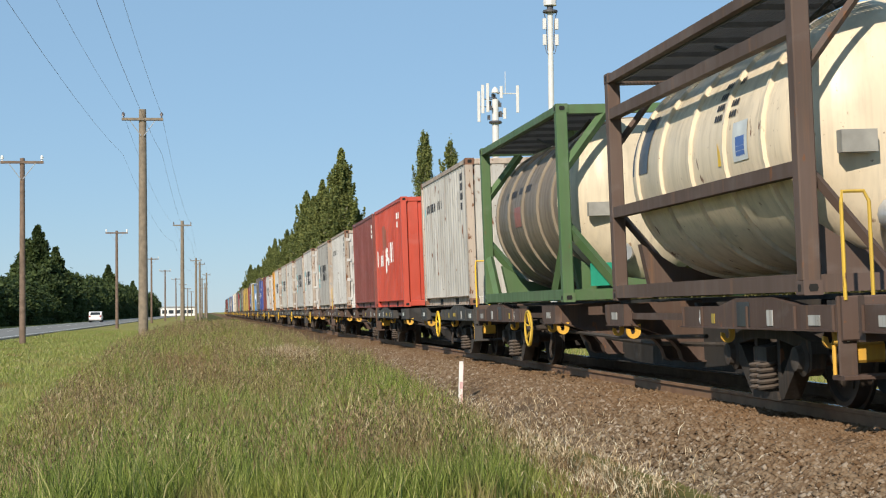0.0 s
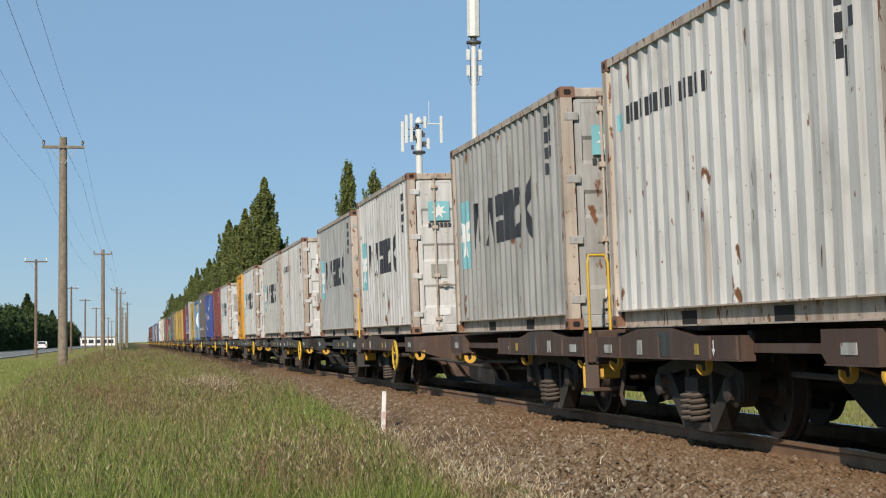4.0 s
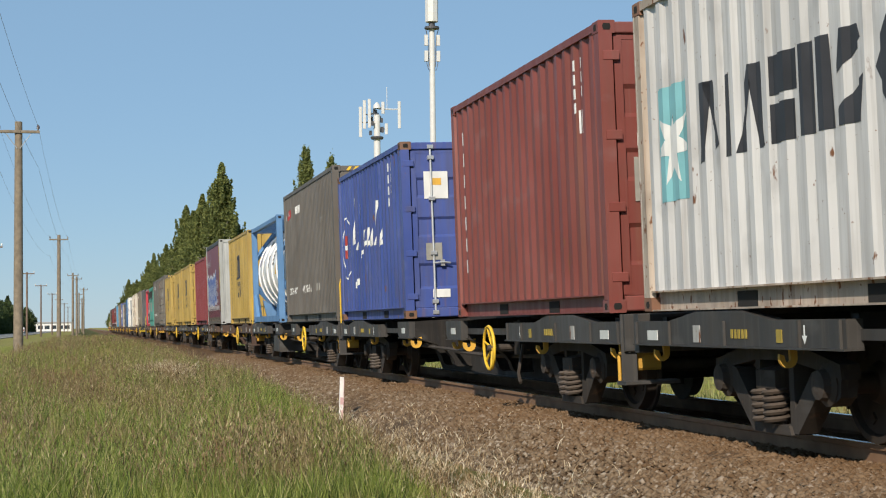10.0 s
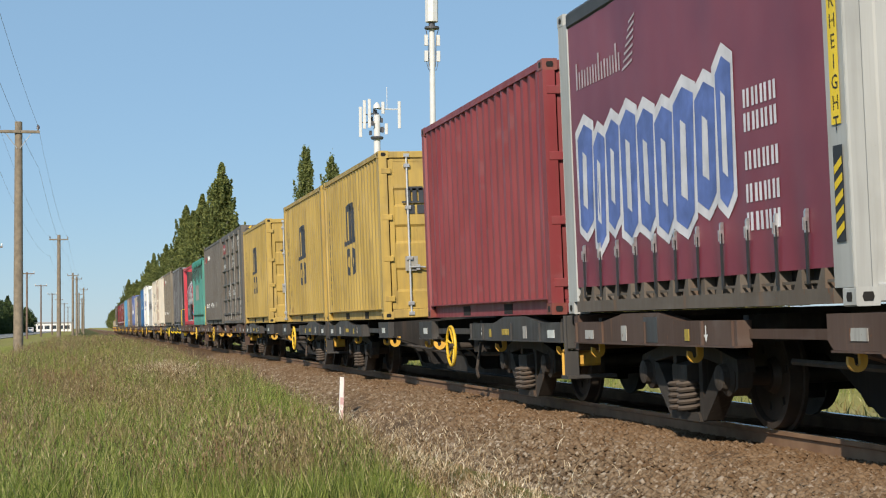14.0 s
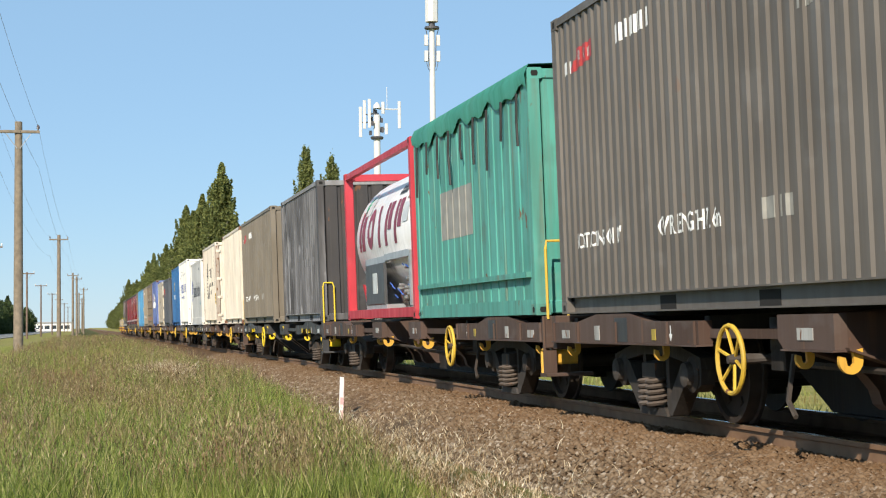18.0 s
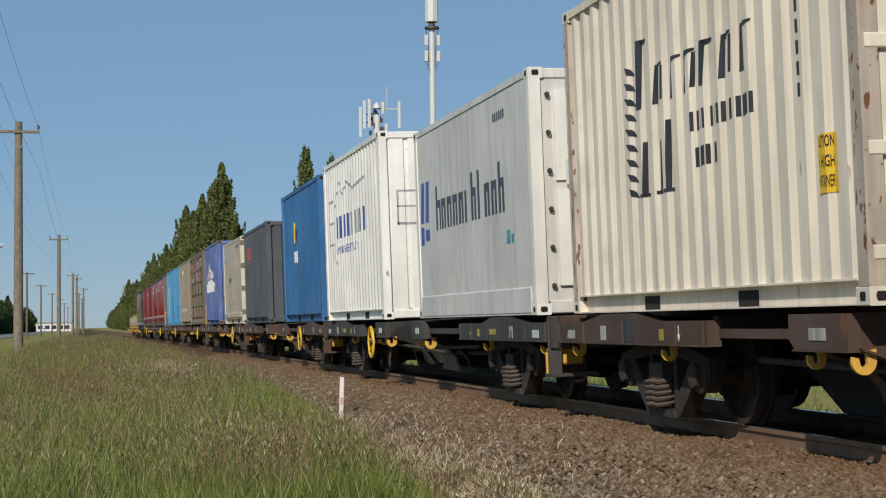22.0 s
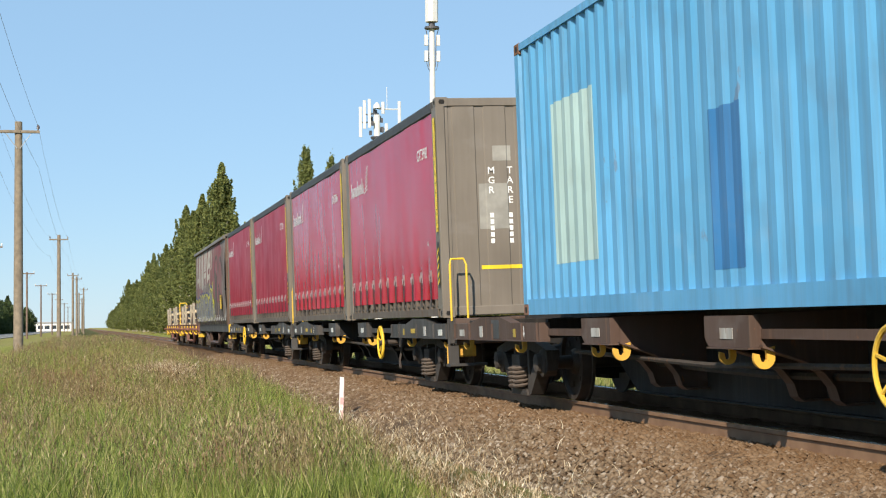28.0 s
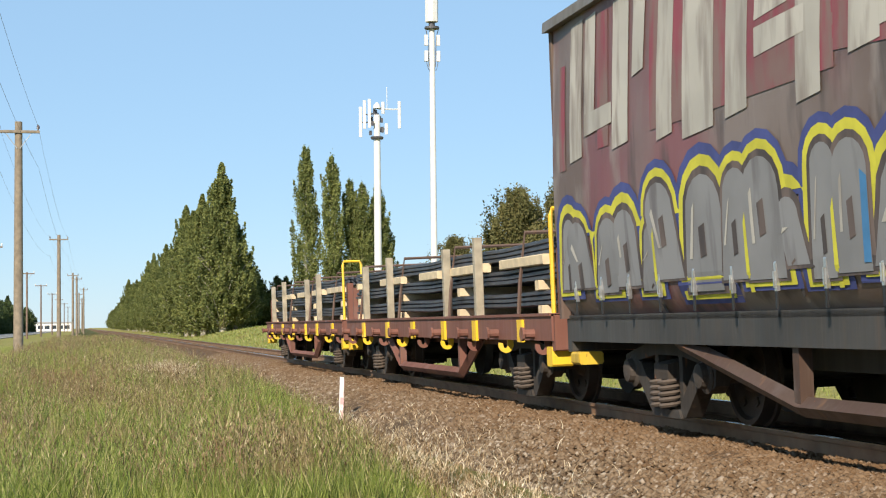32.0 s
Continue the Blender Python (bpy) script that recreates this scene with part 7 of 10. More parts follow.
def steel_wagon(q, L, hand=True):
    """A red-oxide flat wagon with stakes, yellow pockets and a trussed underframe."""
    w = thing("bolster_wagon", "rust-red flat wagon with timber stakes and yellow fittings", "railway wagon", "wagons of the train")
    part("deck", Mesh().block(-1.15, 1.15, 0.15, L - 0.15, 0.84, 0.93, 0.01), STEEL_RED, w)
    part("centre_sill", Mesh().box(-0.3, 0.3, 0.2, L - 0.2, 0.55, 0.84), STEEL_RED, w)
    for s in (-1, 1):
        xa, xb = sorted((s * 1.12, s * 1.22))
        part("side_sill", Mesh().box(xa, xb, 0.15, L - 0.15, 0.68, 0.95).box(xa - 0.02 * (s < 0), xb + 0.02 * (s > 0), 0.15, L - 0.15, 0.93, 0.96), STEEL_RED, w)
        c0, c1 = L / 2 - 2.0, L / 2 + 2.0
        x = s * 1.10
        for pts in ([(x, c0 - 1.1, 0.70), (x, c0, 0.24)], [(x, c0, 0.24), (x, c1, 0.24)], [(x, c1, 0.24), (x, c1 + 1.1, 0.70)], [(x, c0, 0.24), (x, c0, 0.70)], [(x, c1, 0.24), (x, c1, 0.70)]):
            part("truss_bar", Mesh().tube(pts, 0.065, 4), STEEL_RED, w)
        for k, y in enumerate((1.3, 3.4, 5.15, 7.2, 9.2, 11.4)):
            if k not in (0, 3):
                part("stake", Mesh().block(s * 1.17 - 0.05, s * 1.17 + 0.05, y - 0.06, y + 0.06, 0.72, 1.95 - 0.06 * (k % 3), 0.008), STAKE, w, "weathered timber stake")
            part("stake_pocket", Mesh().box(min(s * 1.215, s * 1.25), max(s * 1.215, s * 1.25), y - 0.10, y + 0.10, 0.66, 0.90), YELLOW, w, "yellow stake pocket")
        for k in range(9):
            y = 0.6 + k * (L - 1.2) / 8
            part("winch_drum", Mesh().lathe([(s * 1.20, 0.05), (s * 1.33, 0.05), (s * 1.335, 0.075), (s * 1.36, 0.075)], 10, 0, (0, y + 0.22, 0.75)), STEEL_RED, w)
            h = Mesh()
            hook(h, s * 1.19, y, 0.62, 1.3)
            part("tie_hook", h, YELLOW if k % 2 else STEEL_RED, w)
        part("hand_rail", Mesh().tube([(s * 1.16, 0.25, 0.7), (s * 1.16, 0.25, 1.95), (s * 1.14, 0.25, 2.02), (s * 0.85, 0.25, 2.02), (s * 0.82, 0.25, 1.95), (s * 0.82, 0.25, 0.9)], 0.024, 6), YELLOW, w, "yellow end handrail")
        for e, f in ((0.0, 1), (L, -1)):
            part("step_box", Mesh().block(s * 1.10 - 0.11, s * 1.10 + 0.11, e + f * 0.30 - 0.10, e + f * 0.30 + 0.10, 0.42, 0.62, 0.02), YELLOW, w)
    part("end_rack", Mesh().box(-1.1, 1.1, 0.16, 0.24, 0.9, 1.52).box(-1.1, -1.0, 0.1, 0.3, 0.9, 1.62).box(1.0, 1.1, 0.1, 0.3, 0.9, 1.62), STEEL_RED, w)
    part("end_rack", Mesh().box(-1.1, 1.1, L - 0.24, L - 0.16, 0.9, 1.52), STEEL_RED, w)
    for e, f in ((0.0, 1), (L, -1)):
        y0, y1 = sorted((e + f * 0.10, e + f * 0.22))
        part("headstock", Mesh().block(-1.2, 1.2, y0, y1, 0.58, 0.94), STEEL_RED, w)
        part("coupler", Mesh().box(-0.12, 0.12, min(e - f * 0.2, e + f * 0.1), max(e - f * 0.2, e + f * 0.1), 0.62, 0.84), BOGIE, w)
        add_bogie(w, e + f * 2.1)
    put(w, q)
    st = thing("steel_bar_stack", "bundles of dark steel bars layered on pale timber bearers", "steel bars", "loads on the last wagons")
    rnd = random.Random(int(q))
    for lay in range(3):
        z = 0.99 + lay * 0.265
        for k in range(4):
            y = 0.9 + k * (L - 1.8) / 3 + rnd.uniform(-0.1, 0.1)
            part("bearer", Mesh().block(-1.12, 1.12, y - 0.07, y + 0.07, z - 0.05, z + 0.055, 0.008), TIMBER, st, "pale timber bearer")
        if lay == 2:
            for k in range(4):
                y = 0.7 + k * (L - 1.4) / 4.6
                part("side_timber", Mesh().block(-1.13, -1.03, y, y + rnd.uniform(1.2, 2.0), z - 0.05, z + 0.06, 0.01), TIMBER, st, "long pale packing timber")
        for bx in (-0.82, -0.28, 0.28, 0.82):
            m = Mesh()
            for i in range(6):
                for j in range(3):
                    x = bx - 0.22 + i * 0.085 + rnd.uniform(-0.012, 0.012)
                    zz = z + 0.085 + j * 0.055
                    a, b = 0.45 + rnd.uniform(-0.15, 0.15), L - 0.45 + rnd.uniform(-0.15, 0.15)
                    m.tube([(x, a + (b - a) * t / 6, zz - 0.02 * abs(math.sin(t * math.pi / 2)) + rnd.uniform(-0.006, 0.006)) for t in range(7)], 0.028, 5)
            tagged(part("bundle", m, STEELBAR, st, "bundle of dark steel bars"), kind="stuff")
    for k in range(4):
        y = 1.5 + k * (L - 3.0) / 3
        part("chain", Mesh().tube([(-1.2, y, 0.9), (-1.14, y + 0.1, 1.3), (-1.05, y + 0.15, 1.85), (1.05, y + 0.15, 1.88), (1.2, y, 0.9)], 0.022, 5), WALNUT, st, "rusty lashing chain")
    put(st, q)


STAKE = plain("stake_timber", (0.33, 0.29, 0.22), 0.85, vary=0.3, bump=0.4)
TIMBER = plain("bearer_timber", (0.62, 0.50, 0.33), 0.8, vary=0.2, bump=0.3)
STEELBAR = plain("steel_bar", (0.085, 0.09, 0.105), 0.5, 0.5, vary=0.3)


def hooded_wagon(q, L):
    """A long curtain-sided wagon covered in spray paint."""
    w = thing("curtain_wagon", "old curtain-sided wagon covered in grey and yellow graffiti", "railway wagon", "wagons of the train")
    dc = Shade("dirty_curtain", 0.55)
    smear = dc.mix(dc.ramp(dc.noise(0.7, 6, (1.0, 1.0, 0.8)), 0.42, 0.60), (0.135, 0.092, 0.076), (0.205, 0.160, 0.140))
    smear = dc.mix(dc.ramp(dc.noise(0.55, 7, (1.0, 1.0, 0.5)), 0.52, 0.64, 0.0, 0.7), smear, (0.210, 0.050, 0.065))
    smear = dc.mix(dc.ramp(dc.noise(1.9, 8, (1.0, 1.0, 0.45)), 0.56, 0.70, 0.0, 0.75), smear, (0.33, 0.295, 0.27))
    smear = dc.mix(dc.ramp(dc.noise(2.6, 8, (1.4, 1.4, 0.3)), 0.55, 0.68, 0.0, 0.8), smear, (0.060, 0.044, 0.038))
    dc.colour(smear)
    dc.bump(dc.noise(2.0, 4, (1, 1, 0.4)), 0.3, 0.03)
    dirt = dc.m
    yel = plain("yellow_spray", (0.56, 0.52, 0.05), 0.7, vary=0.2, scale=4)
    navy = plain("navy_spray", (0.05, 0.065, 0.21), 0.7, vary=0.25, scale=4)
    sky_ = plain("blue_spray", (0.05, 0.19, 0.38), 0.7, vary=0.25, scale=4)
    zb, zt, X = 0.90, 3.72, 1.26

    def worn(name, c, dirt_, keep=0.5):
        """Spray paint that has half washed off."""
        s_ = Shade(name, 0.75)
        a = s_.mix(s_.ramp(s_.noise(3.0, 7, (1.6, 1.6, 0.35)), keep, keep + 0.16, 0.0, 0.85), c, dirt_)
        s_.colour(s_.mix(s_.ramp(s_.noise(0.9, 5), 0.4, 0.65, 0.0, 0.6), a, darker(c, 0.65)))
        return s_.m

    maroon = worn("faded_maroon_spray_old", (0.25, 0.055, 0.075), (0.185, 0.140, 0.12), 0.41)
    pale = worn("pale_grey_spray_old", (0.46, 0.435, 0.385), (0.20, 0.16, 0.14), 0.50)
    silver = worn("grey_spray_old", (0.235, 0.235, 0.24), (0.12, 0.11, 0.115), 0.55)
    dark = worn("dark_spray_old", (0.065, 0.052, 0.050), (0.17, 0.125, 0.11), 0.43)

    def skin(y, z):
        g = (z - zb) / (zt - zb)
        d = 0.05 * math.sin(math.pi * min(1, g * 1.05)) + 0.02 * noise.noise((y * 1.1, z * 0.6, 2.0))
        if g < 0.10:
            d -= 0.14 * (1 - g / 0.10) ** 2
        return -X - d

    for s in (-1, 1):
        m = Mesh()
        ny, nz = 80, 20
        for j in range(nz + 1):
            for i in range(ny + 1):
                y, z = 0.14 + (L - 0.28) * i / ny, zb + (zt - zb) * j / nz
                m.v.append((skin(y, z) * (1 if s < 0 else -1), y, z))
        k = ny + 1
        m.f = [(j * k + i, j * k + i + 1, (j + 1) * k + i + 1, (j + 1) * k + i) for j in range(nz) for i in range(ny)]
        cur = part("curtain", m, dirt, w, "dirty brown curtain sprayed with graffiti", smooth=True)
        xa, xb = sorted((s * 1.05, s * 1.30))
        part("roof_rail", Mesh().prism([(s * 1.0, zt), (s * 1.34, zt - 0.02), (s * 1.33, zt + 0.08), (s * 1.15, zt + 0.16), (s * 1.0, zt + 0.17)], 0.05, L - 0.05, 1), ROOFPALE, w)
        part("side_sill", Mesh().box(min(s * 1.08, s * 1.20), max(s * 1.08, s * 1.20), 0.2, L - 0.2, 0.68, 0.92), STEEL_DARK, w)
        x = s * 1.12
        c0, c1 = L / 2 - 1.9, L / 2 + 1.9
        for pts in ([(x, c0 - 2.3, 0.70), (x, c0, 0.28)], [(x, c0, 0.28), (x, c1, 0.28)], [(x, c1, 0.28), (x, c1 + 2.3, 0.70)], [(x, c0, 0.28), (x, c0, 0.70)], [(x, c1, 0.28), (x, c1, 0.70)]):
            part("truss_bar", Mesh().tube(pts, 0.07, 4), STEEL_BROWN, w)
        for e, f in ((0.0, 1), (L, -1)):
            part("step_box", Mesh().block(s * 1.10 - 0.12, s * 1.10 + 0.12, e + f * 0.34 - 0.14, e + f * 0.34 + 0.14, 0.46, 0.58, 0.02), OLD_YELLOW, w, "yellow shunter's step")
    part("roof", Mesh().prism([(-1.0, zt + 0.17), (-0.5, zt + 0.24), (0.5, zt + 0.24), (1.0, zt + 0.17), (1.0, zt + 0.1), (-1.0, zt + 0.1)], 0.05, L - 0.05, 1), ROOFPALE, w)
    part("centre_sill", Mesh().box(-0.32, 0.32, 0.2, L - 0.2, 0.45, 0.9), STEEL_DARK, w)
    part("deck", Mesh().box(-1.2, 1.2, 0.1, L - 0.1, 0.88, 0.93), STEEL_DARK, w)
    part("air_reservoir", Mesh().lathe([(L / 2 - 0.9, 0.05), (L / 2 - 0.85, 0.2), (L / 2 + 0.5, 0.2), (L / 2 + 0.55, 0.05)], 14, 1, (-0.65, 0, 0.52)), BOGIE, w, smooth=True)
    cream = paint("end_wall_grey", (0.27, 0.25, 0.22), 0.5, 0.6)
    for e, y in ((0, 0.05), (1, L - 0.13)):
        part("corner_post", Mesh().block(-1.27, -1.17, y, y + 0.10, 0.9, zt + 0.06, 0.015), WALNUT, w, "rusty corner post")
        fw = part("end_wall", Mesh().box(-1.16, 1.24, y, y + 0.08, 0.9, zt + 0.1), cream if e == 0 else dirt, w)
        for xx in (-0.8, -0.27, 0.27, 0.8):
            part("end_rib", Mesh().box(xx - 0.05, xx + 0.05, y - 0.04, y, 1.0, zt), cream if e == 0 else dirt, fw)
        for zz in (1.5, 2.3):
            part("end_beam", Mesh().box(-1.2, 1.2, y - 0.03, y, zz, zz + 0.12), SHADE_BLACK if zz > 2 else cream, fw)
    part("hand_rail", Mesh().tube([(-1.18, -0.02, 0.75), (-1.18, -0.02, 1.62), (-1.1, -0.02, 1.68), (-0.9, -0.02, 1.68)], 0.016, 6), YELLOW, w, "yellow end handrail")
    part("coupling_box", Mesh().block(-1.24, -0.98, -0.02, 0.16, 0.66, 0.92, 0.02), OLD_YELLOW, w, "yellow corner box")
    for e, f in ((0.0, 1), (L, -1)):
        y0, y1 = sorted((e + f * 0.06, e + f * 0.20))
        part("headstock", Mesh().block(-1.2, 1.2, y0, y1, 0.58, 0.90), STEEL_DARK, w)
        part("coupler", Mesh().box(-0.12, 0.12, min(e - f * 0.2, e + f * 0.1), max(e - f * 0.2, e + f * 0.1), 0.62, 0.84), BOGIE, w)
        add_bogie(w, e + f * 2.2)
    # straps along the foot
    buckle_row(w, -X - 0.02, [0.7 + i * (L - 1.4) / 17 for i in range(18)], 1.16, 0.94, 1.35)
    segs = [(0.14 + (L - 0.28) * i / 80, 0.0) for i in range(81)]

    def laid(u, d, z):
        return (skin(u, z) - 0.004 + d, u, z)

    side = Wall(cur_near(w), L, segs, laid, True)

    def patch(material, polys, name, label="", lift=0.003):
        out = []
        for p in polys:
            zs = [q_[1] for q_ in p]
            lo, hi = min(zs), max(zs)
            n = max(1, int((hi - lo) / 0.14))
            for i in range(n):
                a, b = lo + (hi - lo) * i / n, lo + (hi - lo) * (i + 1) / n
                cut = list(p)
                for lim, above in ((a, True), (b, False)):
                    res = []
                    for s0, s1 in zip(cut, cut[1:] + cut[:1]):
                        i0 = s0[1] >= lim if above else s0[1] <= lim
                        i1 = s1[1] >= lim if above else s1[1] <= lim
                        if i0:
                            res.append(s0)
                        if i0 != i1:
                            f_ = (lim - s0[1]) / (s1[1] - s0[1])
                            res.append((s0[0] + (s1[0] - s0[0]) * f_, lim))
                    cut = res
                if len(cut) > 2:
                    out.append(cut)
        side.mark(out, material, name, label, lift)

    rnd = random.Random(3)
    # faded backdrop colours
    for field in ([[(9.0, 1.9), (12.8, 1.5), (13.0, 3.4), (11.8, 3.68), (9.4, 3.68)], [(1.6, 2.4), (1.9, 2.4), (1.9, 3.6), (1.6, 3.6)], [(6.3, 2.5), (9.1, 2.3), (9.2, 3.66), (6.2, 3.66)], [(3.0, 2.4), (6.3, 2.4), (6.3, 3.64), (3.0, 3.64)], [(0.4, 2.3), (0.6, 2.3), (0.6, 3.3), (0.4, 3.3)]]):
        patch(maroon, [field], "spray_field", "faded maroon sprayed field", 0.002)
    for field in ([(11.0, 1.1), (13.0, 1.0), (13.0, 1.8), (11.4, 2.2)], [(9.6, 1.3), (10.6, 1.2), (10.9, 2.6), (10.0, 2.9)]):
        patch(dark, [field], "spray_field", "dark sprayed field", 0.003)
    arc = lambda u, z, r0, r1, a0, a1, n=12: [[(u + r0 * math.cos(a), z + r0 * math.sin(a)), (u + r1 * math.cos(a), z + r1 * math.sin(a)), (u + r1 * math.cos(b), z + r1 * math.sin(b)), (u + r0 * math.cos(b), z + r0 * math.sin(b))] for a, b in [(a0 + (a1 - a0) * i / n, a0 + (a1 - a0) * (i + 1) / n) for i in range(n)]]
    patch(dark, arc(10.6, 2.4, 0.78, 0.92, 0.3, 3.0) + arc(12.3, 2.2, 0.85, 1.02, 0.4, 2.9) + arc(11.6, 1.7, 0.5, 0.60, 0.2, 2.2), "spray_line", "dark sprayed arcs", 0.005)
    # tall pale blocks under the roof
    for u0, w_, z0 in ((0.75, 0.36, 2.35), (1.2, 0.30, 2.6), (2.0, 0.42, 2.35), (2.55, 0.30, 2.9), (3.15, 0.34, 2.3), (3.7, 0.62, 2.25), (4.55, 0.40, 2.3), (5.1, 0.55, 2.9), (5.75, 0.36, 2.25), (6.5, 0.40, 2.45), (6.95, 0.55, 3.0), (7.55, 0.36, 2.35), (8.3, 0.34, 2.9)):
        patch(pale, [[(u0, z0), (u0 + w_, z0 + 0.03), (u0 + w_ + 0.06, 3.64), (u0 + 0.06, 3.62)]], "spray_block", "pale grey sprayed block", 0.005)
    for u0, z0 in ((1.2, 2.55), (5.1, 2.65), (6.9, 2.55), (6.9, 2.95)):
        patch(pale, [[(u0, z0), (u0 + 0.8, z0 + 0.04), (u0 + 0.8, z0 + 0.22), (u0, z0 + 0.2)]], "spray_block", "", 0.006)
    # the lower row: rounded silver columns with dark, yellow and navy rims
    top = lambda u: 2.02 + 0.10 * math.sin(u * 1.7 + 0.6) + 0.07 * math.sin(u * 4.3 + 1) + (0.38 * math.exp(-((u - 8.7) / 0.45) ** 2)) - (0.25 * math.exp(-((u - 4.2) / 0.5) ** 2))

    def column(u, wd, foot, t, grow, skew):
        ring = []
        for k in range(9):
            a_ = math.pi * k / 8
            ring.append((u + skew + wd / 2 + (wd / 2 + grow) * math.cos(a_), t - wd * 0.4 + (wd * 0.4 + grow) * math.sin(a_)))
        return ring + [(u - grow, foot - grow * 0.4), (u + wd + grow, foot - grow * 0.4)]

    cols = []
    u = 0.3
    while u < 8.9:
        wd = rnd.choice((0.26, 0.34, 0.46, 0.60, 0.72))
        cols.append((u, wd, 1.08 + rnd.uniform(0, 0.16), min(top(u), top(u + wd)) + rnd.uniform(-0.30, 0.14), rnd.uniform(-0.16, 0.16)))
        u += wd + 0.03
    for grow, mat_, lift, name, label in ((0.19, navy, 0.004, "spray_rim", "navy sprayed rim"), (0.12, yel, 0.006, "spray_rim", "yellow sprayed rim"), (0.05, dark, 0.008, "spray_rim", "dark sprayed rim"), (0.0, silver, 0.010, "spray_column", "grey sprayed column")):
        for i, (u, wd, foot, t, sk) in enumerate(cols):
            g = grow * (1.0 if i % 3 else 1.25) if grow else 0.0
            patch(mat_, [column(u, wd, foot + (0.55 if grow > 0.1 and i % 2 else 0.0), t, g, sk)], name, label if i == 0 else "", lift + 0.0004 * (i % 3))
    for i, (u, wd, foot, t, sk) in enumerate(cols):
        hz = t - rnd.uniform(0.26, 0.5)
        patch(dark, [[(u + sk * 0.5 + wd * 0.42, hz - 0.26), (u + sk * 0.5 + wd * 0.60, hz - 0.24), (u + sk * 0.6 + wd * 0.58, hz), (u + sk * 0.6 + wd * 0.40, hz - 0.03)]], "spray_hole", "", 0.014)
        patch(pale, [[(u + wd * 0.18, foot + 0.25), (u + wd * 0.26, foot + 0.25), (u + wd * 0.28 + sk, t - 0.2), (u + wd * 0.20 + sk, t - 0.24)]], "spray_shine", "", 0.014)
        if i % 3 == 1:
            patch(yel, [[(u + wd - 0.02, 1.06), (u + wd + 0.05, 1.06), (u + wd + 0.04, 1.62), (u + wd, 1.55)]], "spray_drip", "", 0.013)
        if i > len(cols) // 2 and i % 3 == 2:
            patch(sky_, [[(u + wd * 0.8, 1.2), (u + wd, 1.2), (u + wd + sk, t - 0.25), (u + wd * 0.82 + sk, t - 0.2)]], "spray_shadow", "blue sprayed shadow", 0.014)
    for p in ([(9.0, 1.0), (9.1, 1.0), (9.05, 2.45), (8.95, 2.45)], [(9.1, 1.72), (9.6, 1.66), (9.6, 1.76), (9.1, 1.84)]):
        patch(yel, [p], "spray_line", "", 0.015)
    plate = Wall(w, L, [(0, 0), (L, 0)], lambda u_, d, z: (-X - 0.085 + d, u_, z), True)
    plate.mark([rect(12.35, 13.0, 1.45, 1.90)], YELLOW, "data_panel", "yellow data panel with dark lettering")
    plate.bars(12.40, 1.76, 7, 0.06, 0.10, 0.02, BLACK, slot=False)
    plate.text("TARE 19500kg", 12.40, 1.64, 0.085, BLACK, 0.004, 0.9)
    plate.text("MAX LOAD 38000kg", 12.40, 1.53, 0.075, BLACK, 0.004, 0.8)
    put(w, q)


ROOFPALE = paint("old_roof_paint", (0.15, 0.135, 0.115), 0.5, 0.5)


def cur_near(w):
    return [o for o in w.children if o.name.startswith("curtain")][0]


